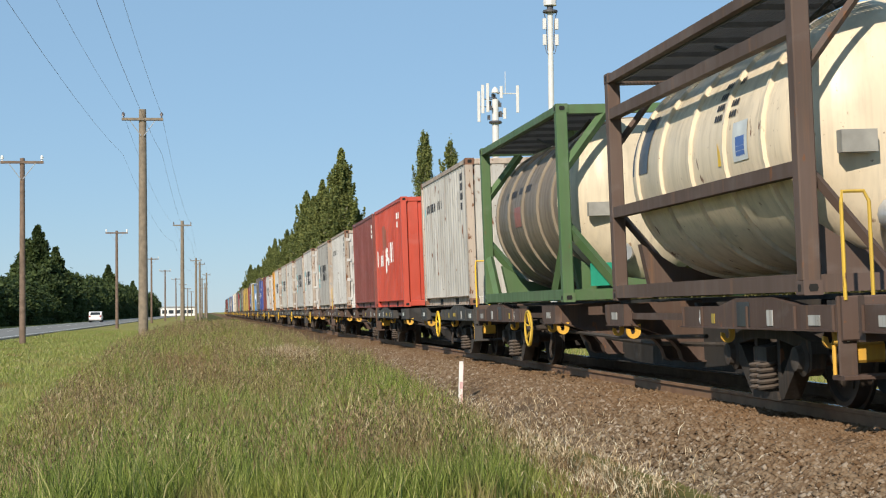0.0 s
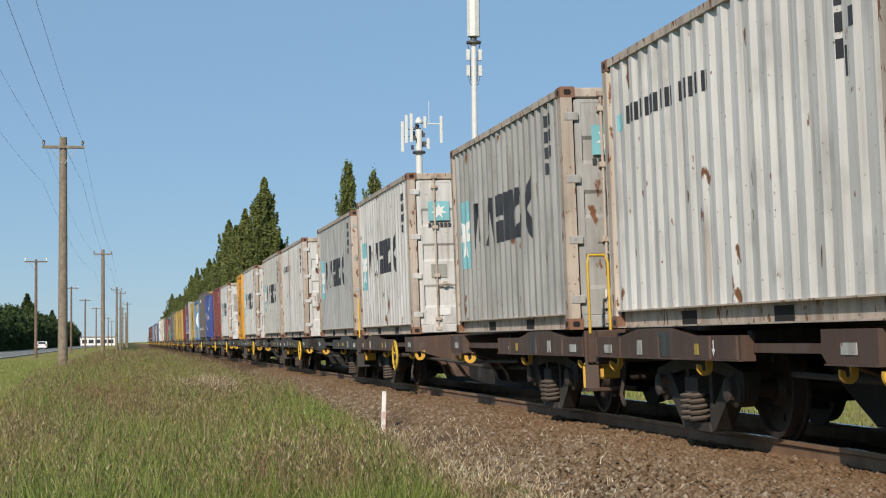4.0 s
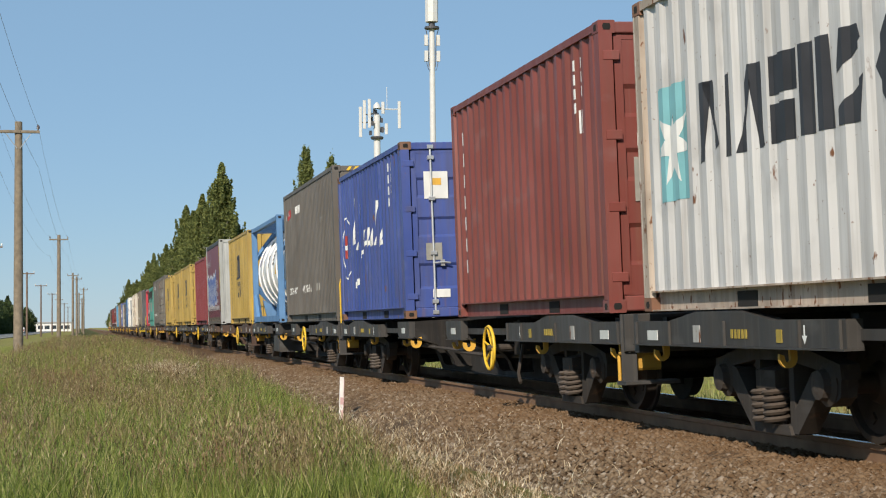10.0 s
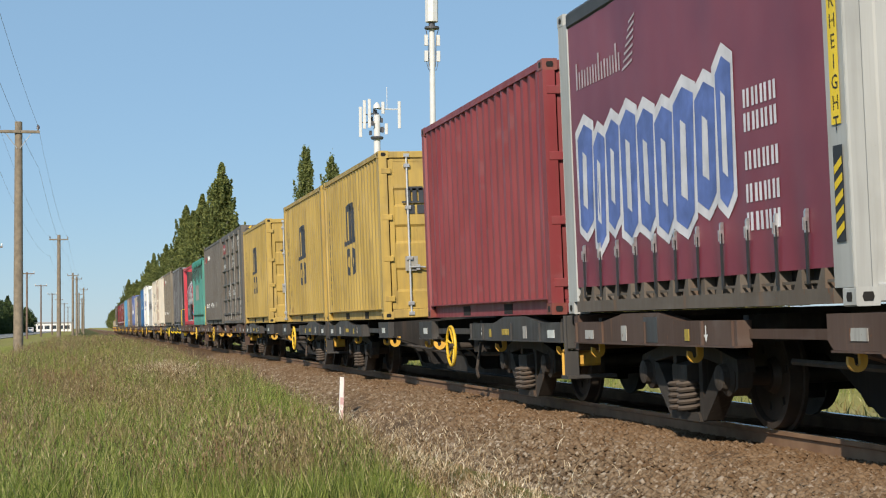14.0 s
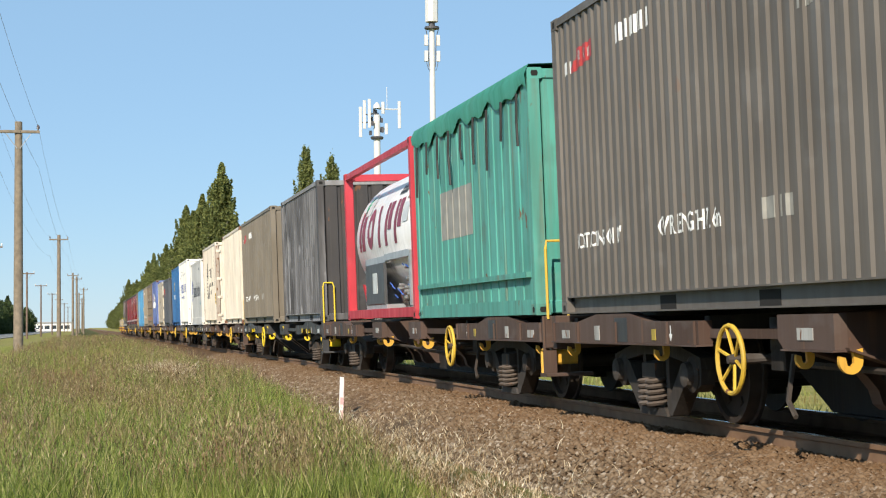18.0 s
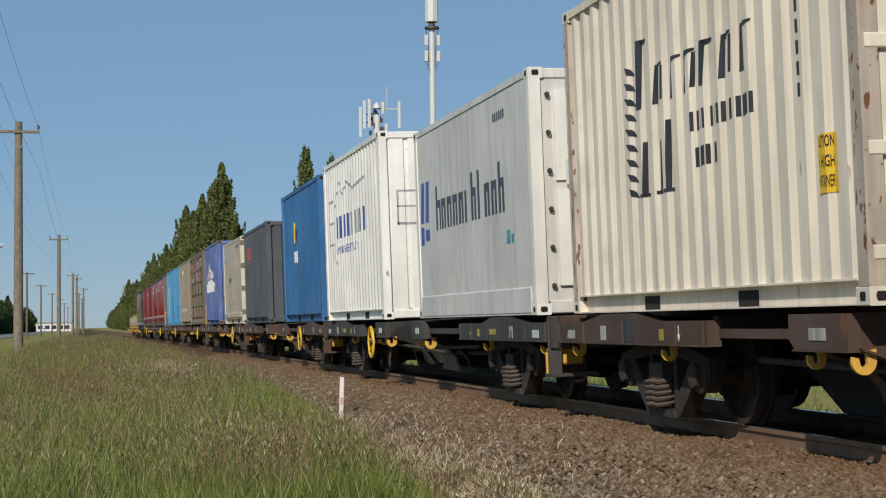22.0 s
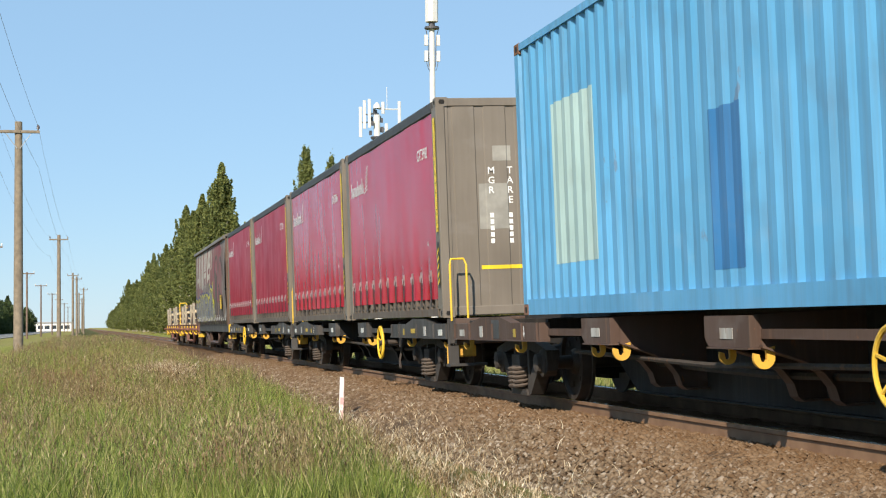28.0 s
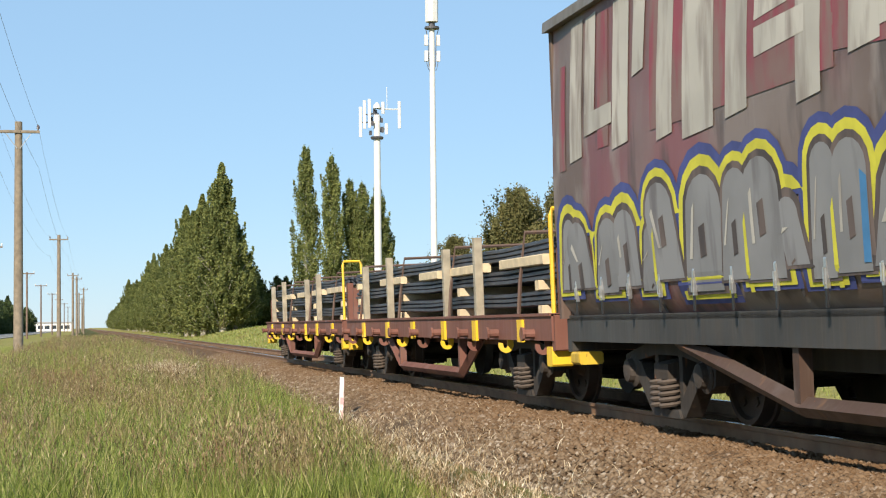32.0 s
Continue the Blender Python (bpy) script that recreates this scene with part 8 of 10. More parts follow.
def build_loads():
    white_ink = WHITE
    ink = plain("faded_black_ink", (0.035, 0.035, 0.04), 0.55, vary=0.35, scale=2.5)
    teal = plain("faded_teal_ink", (0.20, 0.46, 0.50), 0.55, vary=0.2, scale=2)
    star_w = plain("star_white", (0.72, 0.72, 0.70), 0.55, vary=0.1)
    red = REDPAINT
    g1 = paint("pale_grey_paint", (0.50, 0.485, 0.45), 0.55, 0.6)
    g2 = paint("mid_grey_paint", (0.36, 0.35, 0.33), 0.55, 0.6)
    g3 = paint("bright_grey_paint", (0.58, 0.565, 0.54), 0.55, 0.55)
    # 0, 1: two tanks
    brown_frame = paint("brown_tank_frame", (0.092, 0.056, 0.042), 0.5, 0.4, 0.7)
    cream_tank = paint("cream_tank_shell", (0.70, 0.59, 0.43), 0.40, 0.32, 0.45)
    c, side, end = tank_container(12.21, brown_frame, cream_tank, "cream tank container in a rusty brown frame", style="brown")
    navy = plain("navy_ink", (0.06, 0.08, 0.24), 0.5, vary=0.2)
    side.mark(fine_rects(0.75, 1.35, 1.35, 1.95), plain("dark_blue_label", (0.05, 0.07, 0.10), 0.5), "label_panel", "dark blue square label")
    for k, n in ((1.92, 8), (1.82, 6), (1.72, 9), (1.62, 9)):
        side.bars(3.6, k, n, 0.05, 0.06, 0.02, ink, slot=False)
    side.mark(fine_rects(4.2, 4.6, 1.2, 1.55), REFLECT, "label_panel", "white and blue label")
    side.mark(fine_rects(4.28, 4.52, 1.24, 1.42), BLUELABEL, "label_panel", "", 0.006)
    side.mark([[(3.75, 1.2), (3.95, 1.2), (3.75, 1.42)]], YELLOW, "label_panel")
    end.bars(0.95, 1.62, 6, 0.075, 0.09, 0.025, navy, "navy lettering bars", slot=False)
    end.mark([[(0.95, 1.80), (1.25, 1.78), (1.5, 1.92), (1.22, 1.98)], [(1.3, 1.78), (1.5, 1.78), (1.6, 1.95), (1.45, 1.97)]], navy, "logo_shape", "navy logo shape")
    green_frame = paint("green_tank_frame", (0.07, 0.14, 0.05), 0.15, 0.4, 0.6)
    dirty_tank = paint("dirty_tank_shell", (0.185, 0.145, 0.105), 0.3, 1.0, 0.5)
    c, side, end = tank_container(20.88, green_frame, dirty_tank, "grimy cream tank container in a green frame", style="green")
    side.bars(1.6, 1.62, 8, 0.07, 0.10, 0.03, ink, "dark lettering bars", slot=False)
    side.bars(2.6, 1.64, 9, 0.07, 0.10, 0.03, ink, slot=False)
    side.mark(fine_rects(2.4, 3.0, 1.15, 1.45, 5), plain("faded_red_label", (0.30, 0.10, 0.08), 0.5), "label_panel", "faded red label")
    plates = Wall(c, 6.058, [(0, 0), (6.058, 0)], lambda u, d, z: (u - HALF, -0.004, z), False)
    part("green_sign", Mesh().box(-0.82, -0.42, 0.10, 0.115, 0.20, 0.50), plain("green_sign_paint", (0.01, 0.30, 0.19), 0.5), c, "green sign on the frame")
    # 2 to 11
    sea_line(28.48, g1, "weathered pale grey shipping container with rusty corner posts", ink, teal, star_w, big=False, doors=False)
    red_p = paint("signal_red_paint", (0.50, 0.060, 0.030), 0.15, 0.25)
    c, side, front = box_container(38.23, red_p, "bright red shipping container with worn white lettering", front="blank", casts=red_p)
    for i in range(5):
        side.mark([rect(0.32 + i * 0.34, 0.40 + i * 0.34, 1.08, 1.50), rect(0.46 + i * 0.34, 0.54 + i * 0.34, 1.08, 1.36)], white_ink, "logo_stroke", "worn white lettering" if i == 0 else "")
    side.mark([[(2.2, 0.9), (2.5, 1.55), (2.72, 1.5), (2.35, 0.86)], [(2.3, 1.3), (2.95, 1.05), (2.95, 1.25), (2.35, 1.5)]], white_ink, "logo_flag", "white flag shape")
    for i in range(3):
        side.mark([rect(3.1 + i * 0.36, 3.19 + i * 0.36, 1.12, 1.62), rect(3.25 + i * 0.36, 3.33 + i * 0.36, 1.12, 1.62)], white_ink, "logo_stroke")
    side.mark([rect(1.7, 2.1, 1.5, 2.1), rect(2.2, 2.4, 1.55, 2.0)], paint("brown_touch_up", (0.26, 0.075, 0.045), 0.3, 0.3), "repaint_patch", "brownish repainted patch", 0.002)
    front.mark([rect(1.35, 2.0, 1.35, 2.05)], paint("brown_touch_up_end", (0.30, 0.085, 0.05), 0.3, 0.3), "repaint_patch", "brownish repainted patch", 0.002)
    for i in range(4):
        side.mark([rect(4.75 + i * 0.17, 4.89 + i * 0.17, 2.12, 2.27)], white_ink, "number_patch")
    side.mark([rect(4.95, 5.09, 1.92, 2.06)], white_ink, "number_patch")
    side.mark([rect(5.3, 5.37, 1.6, 1.8)], YELLOW, "label_panel")
    mar = paint("oxide_red_paint", (0.20, 0.045, 0.035), 0.25, 0.3)
    c, side, front = box_container(44.97, mar, "plain dark oxide-red shipping container", casts=mar)
    stacked_id(side, white_ink, 5.3, 2.2, 0.10)
    sea_line(54.10, g3, "white weathered shipping container with locking rods on its doors", ink, teal, star_w, big=False)
    sea_line(61.72, g2, "mid-grey shipping container with dark lettering and teal panel", ink, teal, star_w)
    sea_line(71.46, g3, "white shipping container with dark lettering and teal panel", ink, teal, star_w, H=2.66)
    dent = paint("scratched_grey_paint", (0.38, 0.38, 0.37), 0.3, 0.6)
    sea_line(78.42, dent, "mid-grey dented shipping container with dark lettering", ink, teal, star_w)
    sea_line(88.05, g3, "white weathered shipping container with small dark lettering", ink, teal, star_w, big=False, H=2.63)
    sea_line(94.95, g1, "pale grey shipping container with dark lettering and teal panel", ink, teal, star_w, H=2.65)
    sea_line(104.57, g3, "white shipping container with dark lettering and rusty posts", ink, teal, star_w, H=2.66)
    generator_set(111.64)

    def grey_panels(side, front):
        front.mark([rect(0.28, 1.12, 1.30, 2.06)], GREYTAPE, "repaint_patch", "grey painted-over patch", 0.005)
        front.mark(star(0.52, 1.82, 0.10, 9, 0.9), star_w, "sticker", "", 0.011)
        front.mark([rect(1.52, 1.90, 1.45, 1.95)], plain("bright_blue_label", (0.05, 0.42, 0.68), 0.5), "logo_panel", "bright blue star panel", 0.006)
        front.mark(star(1.71, 1.72, 0.17), star_w, "star", "", 0.011)

    sea_line(120.84, paint("door_white_paint", (0.58, 0.575, 0.57), 0.45, 0.5), "white shipping container with grey patch and blue panel on its doors", ink, teal, star_w, extra=grey_panels, door_star=False)
    c, side, front = box_container(127.84, mar, "dark oxide-red shipping container with vertical white marks", H=2.64, casts=mar)
    side.bars(0.42, 2.1, 7, 0.16, 0.16, 0.10, white_ink, "vertical white lettering bars", True, slot=True)
    stacked_id(side, white_ink, 5.2, 2.3, 0.10)
    side.bars(5.28, 1.7, 1, 0.10, 0.22, 0.05, white_ink)
    front.mark([rect(0.30, 0.62, 1.0, 1.4)], GREYTAPE, "data_plate", "", 0.006)
    front.mark([rect(0.36, 0.62, 2.05, 2.25), rect(0.34, 0.62, 1.50, 1.62)], star_w, "label_panel", "", 0.006)
    # 15: blue with worn white script
    blu = paint("royal_blue_paint", (0.040, 0.074, 0.285), 0.45, 0.55)
    c, side, front = box_container(137.30, blu, "royal blue shipping container with worn white lettering", rods=GALV)
    rim = [[(0.70 + 0.42 * k * math.cos(math.pi * j / 12), 1.28 + 0.56 * k * math.sin(math.pi * j / 12)) for j in range(24)] for k in (1.0, 0.95)]
    side.mark([[rim[0][j], rim[0][(j + 1) % 24], rim[1][(j + 1) % 24], rim[1][j]] for j in range(24)], white_ink, "logo_ring", "thin white oval ring")
    side.mark([rect(0.55, 0.86, 1.10, 1.50)], plain("badge_red", (0.42, 0.05, 0.04), 0.5), "logo_badge", "red and white badge", 0.005)
    side.mark([rect(0.55, 0.86, 1.25, 1.33), rect(0.66, 0.72, 1.10, 1.25)], white_ink, "logo_badge", "", 0.007)
    for i, (u, z0, z1, sl) in enumerate(((1.4, 1.3, 2.1, 0.25), (1.75, 1.2, 1.5, 0.15), (2.1, 1.05, 1.95, 0.1), (2.45, 1.2, 1.5, 0.12), (2.8, 1.2, 1.52, 0.14), (3.15, 1.2, 1.5, 0.12), (3.5, 1.2, 1.9, 0.3), (3.95, 1.15, 1.45, 0.2))):
        side.mark([[(u, z0), (u + 0.09, z0), (u + 0.09 + sl, z1), (u + sl, z1)], [(u + 0.05, z0), (u + 0.28, z0 + 0.06), (u + 0.28, z0 + 0.13), (u + 0.05, z0 + 0.08)]], white_ink, "logo_stroke", "worn white script stroke" if i == 0 else "")
    side.mark([[(1.5, 0.55), (1.9, 0.62), (1.85, 0.72), (1.5, 0.66)]], white_ink, "logo_stroke")
    stacked_id(side, white_ink, 4.9, 2.25, 0.13)
    front.mark([rect(0.34, 0.70, 1.75, 2.15)], star_w, "label_panel", "white label on the door", 0.006)
    front.mark([rect(0.44, 0.60, 1.95, 2.05)], ORANGE, "label_panel", "", 0.009)
    front.mark([rect(0.34, 0.58, 0.85, 1.1)], GREYTAPE, "data_plate", "", 0.006)
    front.mark([rect(0.42, 0.68, 0.30, 0.42)], star_w, "label_panel", "", 0.006)
    for z in (1.95, 1.65, 1.5, 1.35, 1.2):
        front.bars(1.62, z, 7, 0.05, 0.08, 0.02, star_w, slot=False)
    # 16: long brown-grey
    taupe = paint("taupe_paint", (0.114, 0.100, 0.086), 0.12, 0.3, 0.55)
    taupe2 = paint("brown_taupe_paint", (0.185, 0.155, 0.115), 0.12, 0.35, 0.55)
    tan = paint("tan_paint", (0.31, 0.25, 0.18), 0.12, 0.3, 0.55)

    def kiwi_box(q, m, label):
        c, side, front = box_container(q, m, label, 7.62, 2.896, "fine", "blank", casts=m, end_kind="wide", hazard=True, name="long_container")
        kiwi_marks(side, front, 7.62, white_ink, red)
        front.bars(0.46, 2.40, 11, 0.045, 0.10, 0.045, white_ink, "vertical white number", True, slot=False)
        caution_plate(front, 0.37, 0.78, ["CAUTION", "2.6m HIGH", "2.6m WIDE", "CONTAINER"], 0.46, 0.46)
        return c
    kiwi_box(143.97, taupe, "long grey-brown container with white warnings")
    # 17: blue frame tank
    blue_frame = paint("blue_tank_frame", (0.10, 0.24, 0.46), 0.15, 0.35, 0.55)
    white_tank = paint("white_tank_shell", (0.82, 0.82, 0.82), 0.05, 0.25, 0.35)
    c, side, end = tank_container(153.08, blue_frame, white_tank, "white tank container in a blue steel frame", style="blue")
    side.bars(1.35, 2.02, 6, 0.10, 0.11, 0.03, ink, "dark lettering bars", slot=False)
    side.mark([[(0.8, 1.6), (1.1, 1.55), (1.2, 1.85), (0.95, 1.95)], [(1.0, 1.5), (1.15, 1.5), (1.25, 1.95), (1.12, 1.9)]], navy, "logo_shape", "navy logo shape")
    side.mark(fine_rects(1.5, 1.95, 1.2, 1.7), REFLECT, "label_panel", "orange and white hazard label")
    side.mark(fine_rects(1.5, 1.68, 1.45, 1.68, 4), ORANGE, "label_panel", "", 0.006)
    side.mark([[(2.85, 1.72), (3.2, 1.72), (3.02, 1.35)]], BLACK, "hazard_mark", "black hazard mark")
    for z in (2.1, 1.98, 1.75, 1.65, 1.55, 1.45):
        side.bars(3.75, z, 8, 0.05, 0.06, 0.025, ink, slot=False)
    side.mark([[(4.5, 1.2), (4.75, 1.2), (4.62, 1.5)]], YELLOW, "hazard_mark", "yellow triangle")
    part("gauge_shield", Mesh().box(-0.95, -0.70, 0.02, 0.10, 1.42, 2.25), GALV, c, "grey metal shield")
    # 18: yellow
    mus = paint("mustard_paint", (0.455, 0.305, 0.070), 0.25, 0.55)
    line_ink = plain("black_ship_ink", (0.04, 0.045, 0.055), 0.55, vary=0.25, scale=3)

    def mustard(q, door, label, extra=None):
        c, side, front = box_container(q, mus, label, H=2.65, front="door" if door else "blank", casts=mus, rods=GALV)
        # plain logo shapes: two arches over a wave and a double curl
        k = 2.45
        side.mark([rect(k, k + 0.20, 1.42, 2.02), rect(k + 0.32, k + 0.52, 1.42, 2.02), rect(k + 0.64, k + 0.86, 1.42, 1.96), rect(k + 0.20, k + 0.80, 1.92, 2.05), [(k - 0.15, 1.32), (k + 1.05, 1.36), (k + 1.05, 1.44), (k - 0.15, 1.40)]], line_ink, "logo_shape", "dark arched logo shape")
        for u0 in (k + 0.02, k + 0.50):
            blob = [(u0 + 0.21 + 0.21 * math.cos(math.pi * j / 8), 1.03 + 0.24 * math.sin(math.pi * j / 8)) for j in range(16)]
            hole = [(u0 + 0.21 + 0.07 * math.cos(math.pi * j / 8), 1.03 + 0.10 * math.sin(math.pi * j / 8)) for j in range(16)]
            side.mark([[blob[j], blob[(j + 1) % 16], hole[(j + 1) % 16], hole[j]] for j in range(16)], line_ink, "logo_shape", "dark rounded logo shape")
        side.bars(0.52, 1.95, 12, 0.07, 0.10, 0.05, line_ink, "vertical dark lettering bars", True, slot=False)
        side.bars(0.78, 1.95, 10, 0.06, 0.09, 0.06, line_ink, "", True, slot=False)
        side.mark([rect(5.32, 5.40, 1.75, 2.0)], YELLOW, "label_panel")
        if door:
            front.mark([rect(0.42, 0.50, 1.85, 2.05), rect(0.53, 0.60, 1.85, 2.05), rect(0.63, 0.71, 1.85, 2.05), rect(0.44, 0.70, 2.02, 2.08), rect(0.36, 0.76, 1.82, 1.85), rect(0.42, 0.56, 1.65, 1.79), rect(0.60, 0.72, 1.65, 1.79)], line_ink, "logo_shape", "small dark logo shape", 0.006)
            front.mark([rect(0.92, 1.04, 1.82, 1.95)], star_w, "label_panel", "", 0.006)
            front.mark([[(0.90, 1.52), (1.10, 1.52), (1.0, 1.36)]], star_w, "label_panel", "", 0.006)
            front.mark([rect(0.38, 0.58, 0.75, 0.98)], GREYTAPE, "data_plate", "", 0.006)
        return c
    mustard(160.35, False, "mustard yellow shipping container with dark logo")
    # 19: maroon curtain with spray paint, grey end
    mcloth = Shade("maroon_cloth", 0.45)
    mcloth.colour(mcloth.mix(mcloth.ramp(mcloth.noise(1.2, 4), 0.3, 0.7), (0.15, 0.025, 0.045), (0.22, 0.045, 0.065)))
    greyend = paint("silver_grey_paint", (0.40, 0.41, 0.40), 0.08, 0.3)
    c, side, front = curtain_container(170.1, mcloth.m, greyend, "maroon curtain-sided container with blue and white graffiti", 6.058, 2.896, 3.0, white=plain("worn_white", (0.42, 0.36, 0.38), 0.6))
    gb, gw = plain("graffiti_blue", (0.10, 0.16, 0.42), 0.6, vary=0.25), plain("graffiti_white", (0.62, 0.62, 0.66), 0.6, vary=0.15)
    rnd = random.Random(6)
    u = 0.45
    while u < 4.1:
        wd, z0 = rnd.uniform(0.35, 0.55), rnd.uniform(0.5, 0.7)
        z1 = z0 + rnd.uniform(0.95, 1.25)
        side.mark([[(u, z0 + 0.1), (u + wd * 0.5, z0), (u + wd, z0 + 0.15), (u + wd * 1.05, z1), (u + wd * 0.5, z1 + 0.1), (u - 0.02, z1 - 0.05)]], gw, "spray_blob", "white sprayed shape", 0.003)
        side.mark([[(u + 0.06, z0 + 0.16), (u + wd * 0.5, z0 + 0.08), (u + wd - 0.06, z0 + 0.2), (u + wd - 0.02, z1 - 0.08), (u + wd * 0.5, z1), (u + 0.05, z1 - 0.12)]], gb, "spray_blob", "blue sprayed shape", 0.006)
        side.mark([[(u + wd * 0.35, z0 + 0.35), (u + wd * 0.6, z0 + 0.3), (u + wd * 0.62, z1 - 0.3), (u + wd * 0.4, z1 - 0.25)]], gw, "spray_blob", "", 0.009)
        u += wd * 0.9
    for z in (0.55, 0.75, 0.98, 1.25, 1.42):
        side.bars(4.45, z, 4, 0.11, 0.13, 0.04, gw, slot=True)
    front.mark([rect(0.62, 2.2, 0.78, 0.85)], LEMON, "width_stripe", "yellow stripe", 0.005)
    caution_plate(front, 1.62, 0.66, ["CAUTION", "250 WIDE"], 0.42, 0.28)
    # 20 to 23
    c, side, front = box_container(176.75, paint("wine_red_paint", (0.22, 0.03, 0.035), 0.15, 0.25), "plain wine-red steel shipping container", casts=mar)
    side.bars(0.4, 2.2, 2, 0.10, 0.14, 0.05, white_ink, "", True)
    mustard(186.18, True, "mustard yellow shipping container with bright locking rods")
    mustard(192.61, True, "mustard yellow shipping container with dark logo and locking rods")
    mustard(202.53, True, "mustard yellow shipping container with dark logo on side and door")
    # 24, 25
    open_side_container(209.15, taupe, "grey-brown container with folding ribbed side doors and stencilled warnings", "grey")
    kiwi_box(216.80, taupe, "long grey-brown container with white stencilled warnings")
    # 26: teal open-top with tarpaulin
    tealp = paint("teal_green_paint", (0.070, 0.335, 0.275), 0.45, 0.7, 0.55)
    tarp = paint("green_tarpaulin", (0.02, 0.25, 0.16), 0.0, 0.3, 0.5)
    c, side, front = box_container(225.37, tealp, "teal open-top container under a green tarpaulin", side="wide", front="blank", casts=tealp, fork=False, name="open_top_container")
    m = Mesh()
    n = 40
    for j, (x, z) in enumerate(((-1.235, 2.36), (-1.25, 2.52), (-1.20, 2.625), (0, 2.66), (1.20, 2.625), (1.25, 2.52), (1.235, 2.36))):
        for i in range(n + 1):
            y = -0.01 + 6.08 * i / n
            sc = 0.05 * math.sin(i * 1.3) + 0.04 * math.sin(i * 0.7) if j in (0, 6) else 0.0
            m.v.append((x, y, z + sc))
    m.f = [(j * (n + 1) + i, j * (n + 1) + i + 1, (j + 1) * (n + 1) + i + 1, (j + 1) * (n + 1) + i) for j in range(6) for i in range(n)]
    part("tarpaulin", m, tarp, c, "green tarpaulin over the roof", smooth=True)
    for i in range(9):
        y = 0.35 + i * 0.67
        part("lashing", Mesh().tube([(-1.245, y, 2.36), (-1.25, y + 0.02, 2.05), (-1.25, y + 0.05 * math.sin(i), 1.8 + 0.15 * math.sin(i * 2.1))], 0.016, 5), HOSE, c, "dark rope lashing")
    side.mark([rect(1.55, 3.35, 1.0, 1.62)], GREYTAPE, "repaint_patch", "grey-brown painted-over patch")
    part("side_ledge", Mesh().box(-1.262, -1.2, 0.17, 5.9, 0.40, 0.46), tealp, c)
    front.bars(1.05, 2.2, 8, 0.10, 0.13, 0.04, white_ink, "vertical white number", True, slot=True)
    # 27: red frame tank
    red_frame = paint("red_tank_frame", (0.52, 0.03, 0.05), 0.08, 0.2, 0.5)
    c, side, end = tank_container(231.70, red_frame, white_tank, "white tank container in a bright red frame", style="red")
    wine = plain("wine_ink", (0.25, 0.045, 0.08), 0.55, vary=0.25)
    for i in range(5):
        u = 0.92 + i * 0.80
        if i == 1:
            ring_ = [[(u + 0.29 + r_ * 0.29 * math.cos(math.pi * j / 8), 1.50 + r_ * 0.34 * math.sin(math.pi * j / 8)) for j in range(16)] for r_ in (1.0, 0.45)]
            shape = [[ring_[0][j], ring_[0][(j + 1) % 16], ring_[1][(j + 1) % 16], ring_[1][j]] for j in range(16)]
        elif i == 2:
            shape = [[(u + 0.22 - 0.22 * k / 4, 1.50 + 0.085 * k), (u + 0.36 - 0.18 * k / 4, 1.50 + 0.085 * k), (u + 0.36 - 0.18 * (k - 1) / 4, 1.50 + 0.085 * (k - 1)), (u + 0.22 - 0.22 * (k - 1) / 4, 1.50 + 0.085 * (k - 1))] for k in range(1, 5)] + fine_rects(u + 0.20, u + 0.38, 1.16, 1.50, 4)
        else:
            shape = fine_rects(u, u + 0.19, 1.16, 1.84, 6) + fine_rects(u + 0.27, u + 0.55, 1.16 if i == 0 else 1.40, 1.84, 6)
        side.mark(shape, wine, "logo_block", "wine-red block shape" if i == 0 else "")
    for k, z in enumerate((2.2, 2.1, 2.0, 1.92)):
        side.bars(3.9, z, 9 - k, 0.07, 0.07, 0.03, ink, slot=False)
    side.mark(fine_rects(4.75, 5.2, 1.45, 1.75), REFLECT, "label_panel", "grey and white label")
    side.mark([[(4.8, 1.8), (5.05, 1.8), (5.05, 2.1)]], GREYTAPE, "label_panel")
    gr = plain("green_gas_label", (0.03, 0.30, 0.16), 0.5)
    side.mark([[(1.0, 1.95), (1.22, 2.15), (1.32, 1.98), (1.1, 1.8)]], gr, "label_panel", "green diamond label")
    side.mark(fine_rects(1.25, 1.7, 1.75, 2.1), REFLECT, "label_panel", "", 0.003)
    part("valve_cabinet", Mesh().box(-1.16, -0.5, 2.55, 4.4, 0.17, 0.24).box(-1.16, -0.5, 4.28, 4.4, 0.24, 0.98).box(-1.16, -1.1, 2.55, 4.4, 0.90, 1.0).box(-0.55, -0.5, 0.5, 4.4, 0.24, 0.98), GALV, c, "open grey valve cabinet")
    part("cabinet_door", Mesh().block(-1.18, -1.13, 2.62, 4.28, 0.24, 0.90, 0.01), plain("dark_cabinet_paint", (0.07, 0.075, 0.08), 0.5), c, "dark cabinet door")
    part("cabinet_label", Mesh().box(-1.186, -1.181, 3.2, 3.6, 0.42, 0.75), REFLECT, c)
    part("cabinet_frame", Mesh().box(-1.17, -0.5, 0.5, 0.62, 0.2, 1.0).box(-1.17, -1.1, 0.62, 2.6, 0.92, 1.02), GALV, c)
    # cabinet's inner shade is painted on its back plate
    part("cabinet_back", Mesh().box(-0.72, -0.70, 0.62, 2.6, 0.24, 0.95), SHADED_STEEL, c, "back plate coloured dark for the shaded cabinet inside")
    knob = Mesh().lathe([(-0.06, 0.015), (-0.05, 0.036), (0.02, 0.036), (0.06, 0.02), (0.09, 0.02)], 10, 0).data("valve", CHROME, True)
